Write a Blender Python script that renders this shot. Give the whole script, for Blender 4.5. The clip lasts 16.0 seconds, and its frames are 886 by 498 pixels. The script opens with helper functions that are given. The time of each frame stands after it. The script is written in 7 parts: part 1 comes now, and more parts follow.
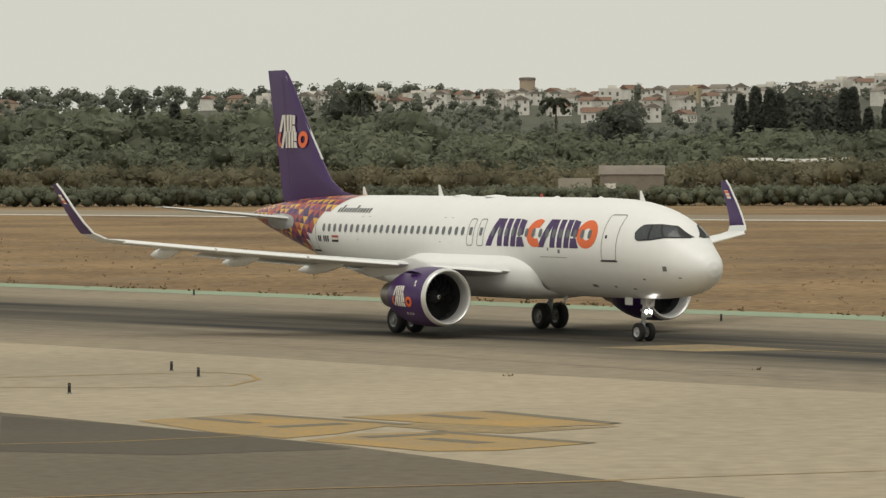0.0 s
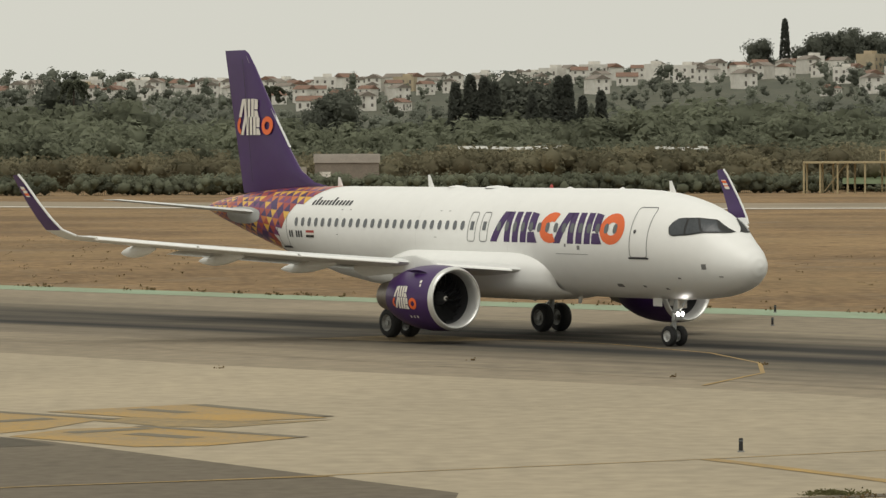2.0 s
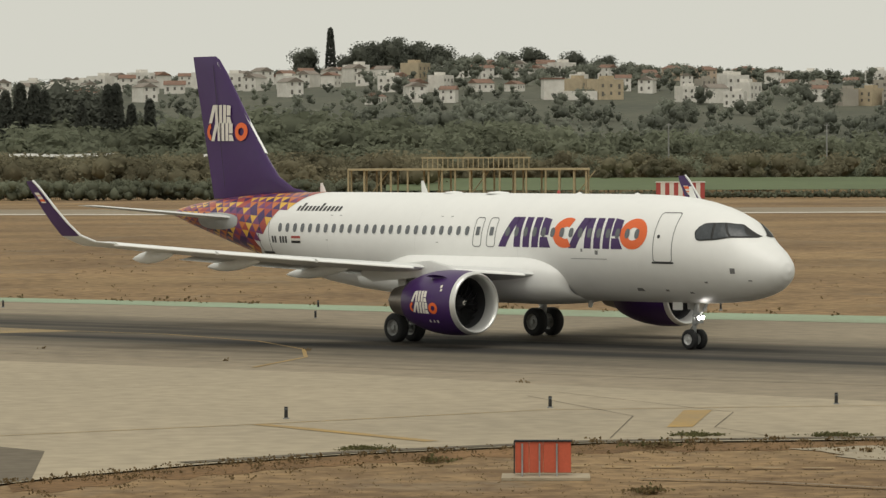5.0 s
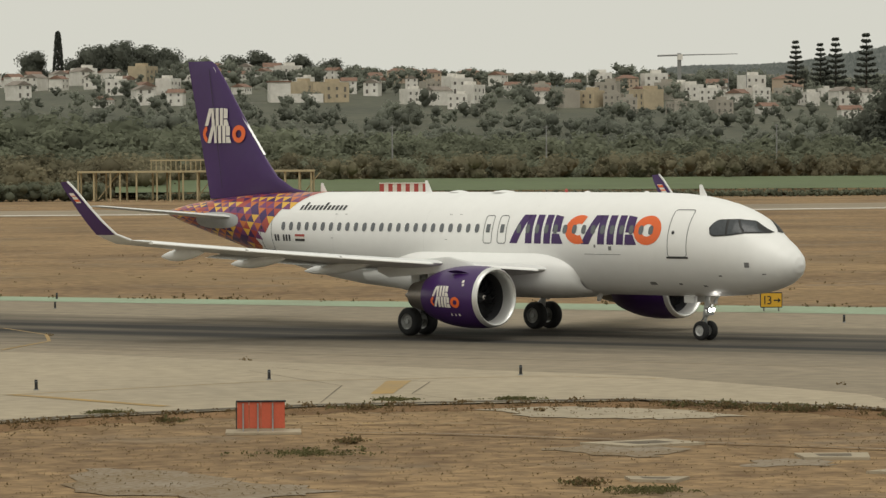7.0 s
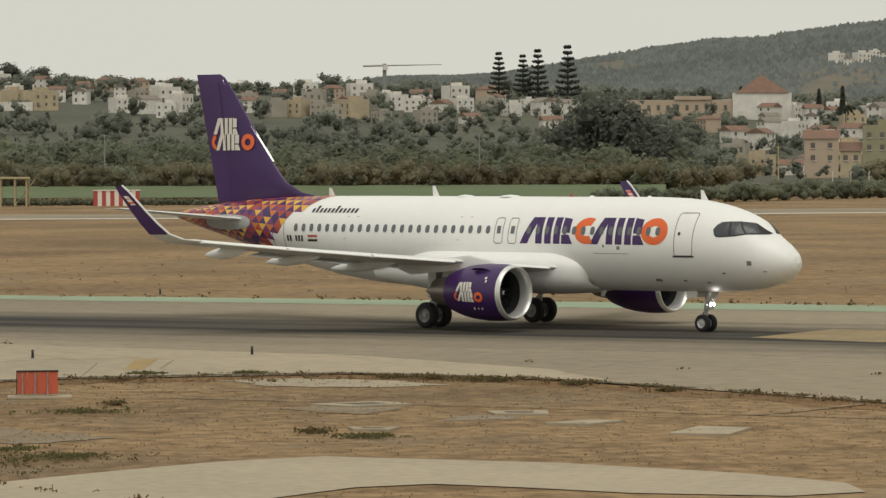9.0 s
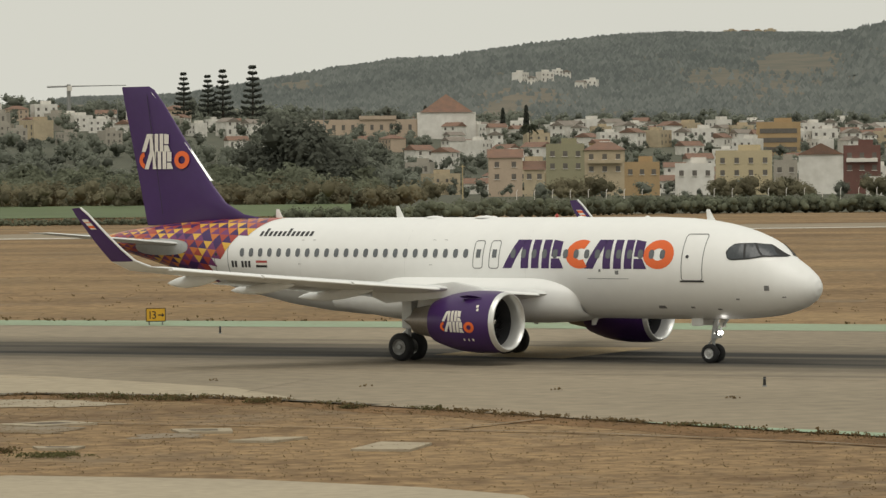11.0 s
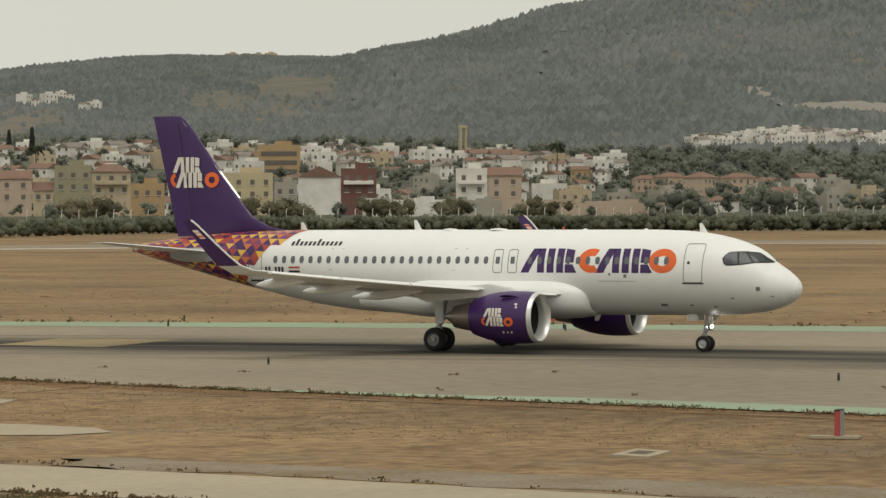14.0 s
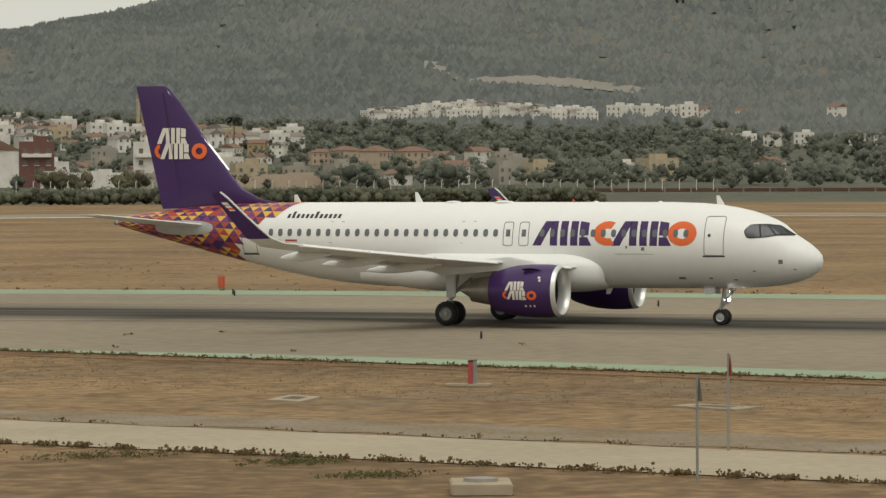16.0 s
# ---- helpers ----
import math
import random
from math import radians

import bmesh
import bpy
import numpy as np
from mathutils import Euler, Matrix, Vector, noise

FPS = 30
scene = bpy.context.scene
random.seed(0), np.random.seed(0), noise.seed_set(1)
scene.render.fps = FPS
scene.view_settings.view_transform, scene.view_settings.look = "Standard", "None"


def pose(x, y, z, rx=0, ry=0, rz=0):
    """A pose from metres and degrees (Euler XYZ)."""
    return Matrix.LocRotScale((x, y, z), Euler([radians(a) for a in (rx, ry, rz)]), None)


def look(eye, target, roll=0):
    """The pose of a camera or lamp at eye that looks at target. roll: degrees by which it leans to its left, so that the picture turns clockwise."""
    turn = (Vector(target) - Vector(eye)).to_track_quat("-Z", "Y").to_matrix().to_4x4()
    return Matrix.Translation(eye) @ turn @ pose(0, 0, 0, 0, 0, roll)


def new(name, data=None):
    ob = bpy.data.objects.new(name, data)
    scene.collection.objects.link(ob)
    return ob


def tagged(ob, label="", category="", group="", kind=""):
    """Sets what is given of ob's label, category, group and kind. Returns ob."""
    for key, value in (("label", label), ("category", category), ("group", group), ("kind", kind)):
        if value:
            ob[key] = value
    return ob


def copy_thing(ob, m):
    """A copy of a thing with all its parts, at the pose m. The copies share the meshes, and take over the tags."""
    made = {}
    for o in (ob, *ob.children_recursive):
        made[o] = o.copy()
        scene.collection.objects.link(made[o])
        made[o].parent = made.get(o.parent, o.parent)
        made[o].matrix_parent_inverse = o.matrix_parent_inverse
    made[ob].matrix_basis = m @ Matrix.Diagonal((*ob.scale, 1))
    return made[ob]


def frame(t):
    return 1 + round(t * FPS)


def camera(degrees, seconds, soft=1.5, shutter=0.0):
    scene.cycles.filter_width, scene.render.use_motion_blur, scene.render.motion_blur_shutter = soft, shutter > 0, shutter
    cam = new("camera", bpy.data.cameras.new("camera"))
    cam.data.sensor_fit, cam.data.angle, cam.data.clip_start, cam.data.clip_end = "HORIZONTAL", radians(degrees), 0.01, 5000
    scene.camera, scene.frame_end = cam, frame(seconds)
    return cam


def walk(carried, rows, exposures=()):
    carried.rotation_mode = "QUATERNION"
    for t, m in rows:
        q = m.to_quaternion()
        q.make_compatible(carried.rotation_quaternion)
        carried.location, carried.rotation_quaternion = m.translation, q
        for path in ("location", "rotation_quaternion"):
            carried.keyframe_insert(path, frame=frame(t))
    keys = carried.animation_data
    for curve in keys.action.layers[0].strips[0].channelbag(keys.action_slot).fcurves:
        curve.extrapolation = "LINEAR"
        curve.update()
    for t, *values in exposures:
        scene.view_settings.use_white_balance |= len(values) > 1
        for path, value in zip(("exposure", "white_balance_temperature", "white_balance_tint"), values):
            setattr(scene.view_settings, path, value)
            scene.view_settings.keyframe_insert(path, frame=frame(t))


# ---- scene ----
EYE_HEIGHT = 7.5


def view(x, y, yaw, pitch, roll):
    """Camera pose from its place, its compass turn, its pitch and its lean."""
    return pose(x, y, EYE_HEIGHT, 0, 0, -yaw) @ pose(0, 0, 0, 90 + pitch) @ pose(0, 0, 0, 0, 0, roll)


# seconds, place (x, y), turn to the right of north, pitch, lean
CAM = [
    (0.0, 10.48, 47.98, -1.106, -1.271, -0.097),
    (0.5, 10.52, 49.11, -0.108, -1.422, -0.176),
    (1.0, 10.59, 49.68, 0.918, -1.363, -0.153),
    (1.5, 10.59, 49.86, 1.905, -1.360, -0.299),
    (2.0, 10.66, 50.03, 3.007, -1.448, -0.208),
    (2.5, 10.64, 49.95, 4.000, -1.478, -0.238),
    (3.0, 10.45, 48.95, 5.162, -1.511, -0.169),
    (3.5, 10.29, 47.50, 6.259, -1.523, -0.143),
    (4.0, 9.93, 44.22, 7.377, -1.483, -0.138),
    (4.5, 9.42, 39.86, 8.489, -1.419, -0.154),
    (5.0, 8.81, 35.16, 9.564, -1.361, -0.190),
    (5.5, 8.14, 30.87, 10.573, -1.336, -0.247),
    (6.0, 8.02, 30.28, 11.622, -1.381, -0.181),
    (6.5, 7.38, 26.13, 12.517, -1.360, -0.435),
    (7.0, 6.07, 19.48, 13.499, -1.351, -0.389),
    (7.5, 4.12, 12.13, 14.610, -1.239, -0.448),
    (8.0, 1.64, 5.02, 15.888, -1.211, -0.142),
    (8.5, -0.09, -0.14, 16.806, -1.201, -0.134),
    (9.0, -0.07, 0.19, 17.781, -1.247, -0.178),
    (9.5, 0.01, 0.02, 18.954, -1.168, -0.195),
    (10.0, -0.13, -0.37, 20.013, -1.135, -0.254),
    (10.5, -0.28, -0.76, 21.142, -1.066, -0.361),
    (11.0, -0.42, -1.14, 22.324, -0.984, -0.476),
    (11.5, -0.57, -1.53, 23.539, -0.909, -0.556),
    (12.0, -0.71, -1.92, 24.769, -0.863, -0.558),
    (12.5, -3.41, -8.08, 25.852, -0.781, -0.536),
    (13.0, -6.90, -14.21, 27.250, -0.811, -0.360),
    (13.5, -10.75, -21.69, 28.407, -0.773, -0.451),
    (14.0, -17.36, -34.03, 29.555, -0.725, -0.263),
    (14.5, -24.24, -46.30, 30.684, -0.553, -0.322),
    (15.0, -24.67, -47.03, 31.783, -0.745, -0.406),
    (15.5, -24.52, -47.15, 32.849, -0.928, -0.428),
    (16.0, -24.31, -46.54, 34.208, -1.132, -0.194),
]
# seconds, the nose over the ground (x, y), heading to the right of east
PLANE = [
    (0.0, 18.45, 208.42, 56.54),
    (0.5, 21.37, 204.21, 56.68),
    (1.0, 24.34, 201.18, 56.80),
    (1.5, 27.17, 197.99, 57.02),
    (2.0, 30.03, 195.00, 57.12),
    (2.5, 32.77, 191.70, 57.27),
    (3.0, 35.34, 187.57, 57.37),
    (3.5, 38.07, 184.69, 57.55),
    (4.0, 40.85, 182.69, 57.78),
    (4.5, 43.60, 181.03, 58.01),
    (5.0, 46.28, 179.20, 58.20),
    (5.5, 48.82, 176.69, 58.31),
    (6.0, 51.15, 172.72, 58.31),
    (6.5, 53.55, 169.48, 58.47),
    (7.0, 56.20, 167.69, 58.44),
    (7.5, 58.77, 165.16, 58.54),
    (8.0, 62.03, 164.50, 58.65),
    (8.5, 64.89, 162.91, 58.65),
    (9.0, 67.02, 158.76, 58.57),
    (9.5, 69.24, 154.70, 58.33),
    (10.0, 71.23, 150.77, 58.19),
    (10.5, 72.37, 145.08, 58.02),
    (11.0, 73.75, 139.66, 57.84),
    (11.5, 76.37, 136.46, 57.68),
    (12.0, 81.31, 137.50, 57.53),
    (12.5, 84.54, 135.43, 57.37),
    (13.0, 88.19, 133.95, 57.31),
    (13.5, 90.86, 130.22, 57.13),
    (14.0, 91.73, 123.29, 56.65),
    (14.5, 91.65, 114.86, 56.60),
    (15.0, 93.11, 109.20, 56.36),
    (15.5, 95.34, 104.61, 56.02),
    (16.0, 97.29, 99.91, 55.57),
]

cam = camera(12.781, 16.0, soft=1.4)
walk(cam, [(t, view(x, y, yaw, pitch, roll)) for t, x, y, yaw, pitch, roll in CAM])

# ---- light: a bright, even overcast sky ----
world = bpy.data.worlds.new("overcast_sky")
scene.world = world
world.use_nodes = True
wn, wl = world.node_tree.nodes, world.node_tree.links
wn.clear()
sky = wn.new("ShaderNodeTexSky")
sky.sky_type, sky.sun_disc = "NISHITA", False
sky.sun_elevation, sky.sun_rotation = radians(64), radians(198)
sky.air_density, sky.dust_density = 1.5, 6.0
dim = wn.new("ShaderNodeVectorMath")
dim.operation = "SCALE"
dim.inputs["Scale"].default_value = 0.02
wl.new(sky.outputs[0], dim.inputs[0])
veil = wn.new("ShaderNodeMix")
veil.data_type = "RGBA"
veil.inputs["Factor"].default_value = 0.9
cloud = wn.new("ShaderNodeTexNoise")
cloud.inputs["Scale"].default_value = 2.2
cloud.inputs["Detail"].default_value = 3.0
cloud_tone = wn.new("ShaderNodeValToRGB")
cloud_tone.color_ramp.elements[0].color = (0.688, 0.682, 0.602, 1)
cloud_tone.color_ramp.elements[1].color = (0.775, 0.767, 0.68, 1)
wl.new(cloud.outputs[0], cloud_tone.inputs[0])
wl.new(dim.outputs[0], veil.inputs["A"])
wl.new(cloud_tone.outputs[0], veil.inputs["B"])
back = wn.new("ShaderNodeBackground")
back.inputs["Strength"].default_value = 1.0
wout = wn.new("ShaderNodeOutputWorld")
wl.new(veil.outputs["Result"], back.inputs[0])
wl.new(back.outputs[0], wout.inputs[0])

sun_data = bpy.data.lights.new("sun", "SUN")
sun_data.energy, sun_data.angle, sun_data.color = 1.25, radians(45), (1.0, 0.965, 0.89)
sun = new("sun", sun_data)
sun.matrix_world = look((0, 0, 300), (45, 140, 0))
scene.view_settings.exposure = 0.0


# ---- materials ----
def material(name, colour, rough=0.6, metal=0.0, vary=0.12, scale=1.0, bump=0.0, fine=9.0, island=0.0, spec=0.5, coat=0.0, second=None, span=0.4):
    """A surface with colour variation at a large and a fine scale, and relief."""
    m = bpy.data.materials.new(name)
    m.use_nodes = True
    n, l = m.node_tree.nodes, m.node_tree.links
    b = n["Principled BSDF"]
    b.inputs["Roughness"].default_value, b.inputs["Metallic"].default_value = rough, metal
    b.inputs["Specular IOR Level"].default_value = spec
    b.inputs["Coat Weight"].default_value = coat
    geo = n.new("ShaderNodeNewGeometry")
    tex = n.new("ShaderNodeTexCoord")
    big, small = n.new("ShaderNodeTexNoise"), n.new("ShaderNodeTexNoise")
    big.inputs["Scale"].default_value, small.inputs["Scale"].default_value = scale, scale * fine
    big.inputs["Detail"].default_value, small.inputs["Detail"].default_value = 4, 5
    for t in (big, small):
        l.new(tex.outputs["Object"], t.inputs["Vector"])
    add = n.new("ShaderNodeMath")
    add.operation = "ADD"
    l.new(big.outputs[0], add.inputs[0])
    l.new(small.outputs[0], add.inputs[1])
    if island:
        mul = n.new("ShaderNodeMath")
        mul.operation = "MULTIPLY_ADD"
        mul.inputs[1].default_value = island
        l.new(geo.outputs["Random Per Island"], mul.inputs[0])
        l.new(add.outputs[0], mul.inputs[2])
        add = mul
    ramp = n.new("ShaderNodeMapRange")
    ramp.inputs["From Min"].default_value, ramp.inputs["From Max"].default_value = 1 - span + 0.35 * island, 1 + span + 0.65 * island
    l.new(add.outputs[0], ramp.inputs["Value"])
    mix = n.new("ShaderNodeMix")
    mix.data_type = "RGBA"
    lo = [c * (1 - vary) for c in colour] if second is None else second
    hi = [min(1, c * (1 + vary)) for c in colour]
    mix.inputs["A"].default_value, mix.inputs["B"].default_value = (*lo, 1), (*hi, 1)
    l.new(ramp.outputs[0], mix.inputs["Factor"])
    l.new(mix.outputs["Result"], b.inputs["Base Color"])
    if bump:
        bp = n.new("ShaderNodeBump")
        bp.inputs["Strength"].default_value, bp.inputs["Distance"].default_value = bump, 0.05
        l.new(small.outputs[0], bp.inputs["Height"])
        l.new(bp.outputs[0], b.inputs["Normal"])
    return m


def leafy(m, share=0.5):
    """Leaves let part of the light through; each tree has a tone of its own."""
    n, l = m.node_tree.nodes, m.node_tree.links
    b = n["Principled BSDF"]
    own, tone, mix0 = n.new("ShaderNodeAttribute"), n.new("ShaderNodeMapRange"), n.new("ShaderNodeVectorMath")
    own.attribute_name = "tint"
    tone.inputs["To Min"].default_value, tone.inputs["To Max"].default_value = 0.72, 1.28
    mix0.operation = "SCALE"
    l.new(own.outputs["Fac"], tone.inputs["Value"])
    l.new(b.inputs["Base Color"].links[0].from_socket, mix0.inputs[0])
    l.new(tone.outputs[0], mix0.inputs["Scale"])
    l.new(mix0.outputs[0], b.inputs["Base Color"])
    thin = n.new("ShaderNodeBsdfTranslucent")
    l.new(mix0.outputs[0], thin.inputs["Color"])
    mix = n.new("ShaderNodeMixShader")
    mix.inputs[0].default_value = share
    l.new(b.outputs[0], mix.inputs[1])
    l.new(thin.outputs[0], mix.inputs[2])
    l.new(mix.outputs[0], n["Material Output"].inputs["Surface"])
    return m


def glow(name, colour, strength):
    m = bpy.data.materials.new(name)
    m.use_nodes = True
    b = m.node_tree.nodes["Principled BSDF"]
    b.inputs["Base Color"].default_value = (*colour, 1)
    b.inputs["Emission Color"].default_value = (*colour, 1)
    b.inputs["Emission Strength"].default_value = strength
    return m


WHITE = material("white_aircraft_paint", (0.82, 0.82, 0.8), 0.4, vary=0.03, scale=0.35, fine=6, coat=0.12)
WINGGREY = material("grey_wing_paint", (0.68, 0.685, 0.67), 0.35, vary=0.06, scale=0.5)
PURPLE = material("purple_paint", (0.046, 0.013, 0.1), 0.38, vary=0.1, scale=0.4, coat=0.12)
ORANGE = material("orange_paint", (0.78, 0.14, 0.03), 0.32, vary=0.05)
YELLOW = material("yellow_paint", (0.72, 0.42, 0.06), 0.34, vary=0.06)
CRIMSON = material("crimson_paint", (0.36, 0.055, 0.04), 0.34, vary=0.06)
RUST = material("rust_orange_paint", (0.55, 0.16, 0.035), 0.34, vary=0.06)
MAUVE = material("mauve_paint", (0.17, 0.04, 0.14), 0.34, vary=0.08)
LINE = material("panel_line_grey", (0.19, 0.19, 0.19), 0.5)
DARK = material("dark_grey", (0.035, 0.035, 0.038), 0.5)
GLASS = material("dark_window_glass", (0.03, 0.033, 0.036), 0.06, vary=0.2, scale=2.0, spec=0.8)
COCKPITGLASS = material("cockpit_glass", (0.05, 0.056, 0.062), 0.22, vary=0.3, scale=1.2, spec=0.5)
GREYGLASS = material("grey_window_glass", (0.13, 0.14, 0.15), 0.12, vary=0.15, scale=2.0)
TYRE = material("tyre_rubber", (0.018, 0.018, 0.019), 0.75, vary=0.25, scale=6, bump=0.2)
RIM = material("painted_wheel_rim", (0.55, 0.55, 0.54), 0.35, metal=0.3, vary=0.15, scale=5)
DARKRIM = material("grey_wheel_rim", (0.3, 0.3, 0.29), 0.4, metal=0.4, vary=0.2, scale=5)
FANMETAL = material("fan_blade_metal", (0.1, 0.1, 0.105), 0.35, metal=0.7, vary=0.15, scale=2)
METAL = material("bare_metal", (0.6, 0.6, 0.59), 0.28, metal=0.9, vary=0.08, scale=2)
LIPMETAL = material("inlet_lip_metal", (0.72, 0.72, 0.7), 0.33, metal=0.55, vary=0.05, scale=1.2)
HOTMETAL = material("heat_stained_metal", (0.3, 0.27, 0.24), 0.38, metal=0.8, vary=0.2, scale=2)
STRUT = material("gear_strut_grey", (0.42, 0.43, 0.43), 0.4, metal=0.2, vary=0.15, scale=3)
LAMP = glow("landing_light_glow", (1.0, 0.96, 0.88), 90.0)
LAMPDIM = glow("taxi_light_glow", (1.0, 0.96, 0.88), 6.0)

ASPHALT = material("worn_asphalt", (0.3, 0.25, 0.182), 0.85, vary=0.1, scale=0.035, fine=30, bump=0.08, spec=0.06, second=(0.215, 0.183, 0.136), span=0.3)
DARKASPHALT = material("dark_asphalt", (0.155, 0.132, 0.1), 0.85, vary=0.3, scale=0.05, fine=40, bump=0.08, spec=0.06)
CONCRETE = material("pale_concrete", (0.405, 0.342, 0.247), 0.85, vary=0.08, scale=0.045, fine=30, bump=0.06, spec=0.06, second=(0.305, 0.262, 0.194), span=0.3)
GREENPAINT = material("faded_green_paint", (0.27, 0.355, 0.25), 0.8, vary=0.12, scale=0.12, fine=20, spec=0.06, second=(0.26, 0.285, 0.2), span=0.3)
YELLOWLINE = material("faded_yellow_marking", (0.37, 0.245, 0.09), 0.8, spec=0.06, vary=0.15, scale=0.25, fine=12, second=(0.29, 0.22, 0.13), span=0.3)
WORNGREY = material("worn_grey_paint", (0.2, 0.175, 0.13), 0.8, vary=0.15, scale=0.3, fine=12, spec=0.06)
PANELYELLOW = material("faded_panel_paint", (0.37, 0.24, 0.09), 0.8, spec=0.06, vary=0.15, scale=0.35, fine=12, second=(0.29, 0.235, 0.155), span=0.22)
WORNYELLOW = material("worn_yellow_marking", (0.33, 0.24, 0.115), 0.8, spec=0.06, vary=0.15, scale=0.25, fine=12, second=(0.21, 0.175, 0.125), span=0.3)
TUNNEL = material("weathered_plastic_sheet", (0.5, 0.49, 0.45), 0.6, vary=0.12, scale=0.3)
ROADMAT = material("pale_service_road", (0.4, 0.34, 0.25), 0.85, spec=0.06, vary=0.08, scale=0.12, fine=20, bump=0.2, second=(0.33, 0.285, 0.212), span=0.3)
GRAVEL = material("grey_gravel", (0.235, 0.2, 0.155), 0.95, vary=0.2, scale=0.3, fine=20, bump=0.5, spec=0.06, second=(0.2, 0.145, 0.085), span=0.22)
FRINGE = material("brown_grass_fringe", (0.21, 0.128, 0.066), 0.95, vary=0.2, scale=0.4, fine=14, bump=0.6, spec=0.05, second=(0.125, 0.08, 0.045), span=0.22)
DARKPATCH = material("fresh_dark_asphalt", (0.112, 0.099, 0.078), 0.85, vary=0.2, scale=0.12, fine=20, bump=0.08, spec=0.06)
FIELD = material("green_field", (0.092, 0.122, 0.05), 0.9, vary=0.2, scale=0.05)
# Distance haze is mixed into these two leaf colours, lifting and greying them.
LEAF = leafy(material("hazed_foliage", (0.215, 0.228, 0.162), 0.85, vary=0.12, scale=0.02, fine=12, island=0.2, spec=0.03, second=(0.168, 0.18, 0.13)), 0.5)
GARDENLEAF = leafy(material("hazed_garden_foliage", (0.24, 0.252, 0.205), 0.85, vary=0.12, scale=0.02, fine=12, island=0.2, spec=0.03, second=(0.192, 0.205, 0.17)), 0.5)
OLIVE = leafy(material("olive_foliage", (0.24, 0.212, 0.14), 0.85, vary=0.12, scale=0.02, fine=12, island=0.3, spec=0.03, second=(0.165, 0.16, 0.108)), 0.5)
CYPRESSLEAF = leafy(material("cypress_foliage", (0.2, 0.21, 0.178), 0.85, vary=0.2, scale=0.05, island=0.4, spec=0.03, second=(0.15, 0.16, 0.138)), 0.5)
# Haze over the hill is painted in: the scrub is bluer and greyer.
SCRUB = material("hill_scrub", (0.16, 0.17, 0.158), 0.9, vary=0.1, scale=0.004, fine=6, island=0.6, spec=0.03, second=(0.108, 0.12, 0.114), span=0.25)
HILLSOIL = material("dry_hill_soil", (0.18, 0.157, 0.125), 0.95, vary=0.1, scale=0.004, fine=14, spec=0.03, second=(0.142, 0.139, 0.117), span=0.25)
UNDERGROWTH = material("green_undergrowth", (0.085, 0.085, 0.058), 0.95, vary=0.2, scale=0.02, fine=14, second=(0.06, 0.065, 0.045), span=0.25)
# Paler and bluer than the near scrub: haze put into the colour.
MOUNTAIN = material("hazed_mountain_scrub", (0.23, 0.245, 0.24), 0.95, vary=0.1, scale=0.003)
BARK = material("bark", (0.07, 0.055, 0.042), 0.9, vary=0.3, scale=1.5)
WALLWHITE = material("white_render", (0.75, 0.725, 0.675), 0.85, vary=0.06, scale=0.06, second=(0.56, 0.53, 0.475))
WALLCREAM = material("cream_render", (0.5, 0.41, 0.28), 0.85, vary=0.1, scale=0.06, second=(0.36, 0.3, 0.21))
WALLOCHRE = material("ochre_render", (0.4, 0.28, 0.15), 0.85, vary=0.12, scale=0.25)
WALLPINK = material("pale_pink_render", (0.47, 0.37, 0.28), 0.85, vary=0.1, scale=0.25)
WALLGREY = material("bare_grey_render", (0.36, 0.33, 0.28), 0.9, vary=0.14, scale=0.3)
WALLOLIVE = material("pale_olive_render", (0.3, 0.28, 0.18), 0.85, vary=0.1, scale=0.3)
WALLYELLOW = material("pale_yellow_render", (0.5, 0.42, 0.27), 0.85, vary=0.1, scale=0.3)
WALLBRICK = material("red_brown_brick", (0.17, 0.085, 0.07), 0.9, vary=0.15, scale=0.5)
ROOFTILE = material("terracotta_roof", (0.22, 0.12, 0.08), 0.9, vary=0.2, scale=0.5, second=(0.14, 0.1, 0.08))
ROOFGREY = material("grey_roof", (0.22, 0.19, 0.16), 0.9, vary=0.2, scale=0.5)
HOUSEGLASS = material("house_window", (0.13, 0.115, 0.1), 0.3, vary=0.3)
SIGNRED = material("red_orange_panel", (0.52, 0.1, 0.05), 0.6, vary=0.12, scale=1.5)
SIGNYELLOW = material("yellow_sign_face", (0.6, 0.33, 0.02), 0.5, vary=0.06)
BLACK = material("black_paint", (0.015, 0.015, 0.015), 0.6)
POSTYELLOW = material("pale_post_paint", (0.42, 0.35, 0.21), 0.7, vary=0.15, scale=0.8)
GALV = material("galvanised_steel", (0.3, 0.3, 0.29), 0.5, metal=0.5, vary=0.15, scale=3)
STRIPERED = material("red_stripe_paint", (0.4, 0.07, 0.06), 0.7, vary=0.1)
STRIPEWHITE = material("white_stripe_paint", (0.72, 0.68, 0.62), 0.7, vary=0.08)
STONE = material("bare_rock", (0.235, 0.215, 0.185), 0.95, vary=0.15, scale=0.01)


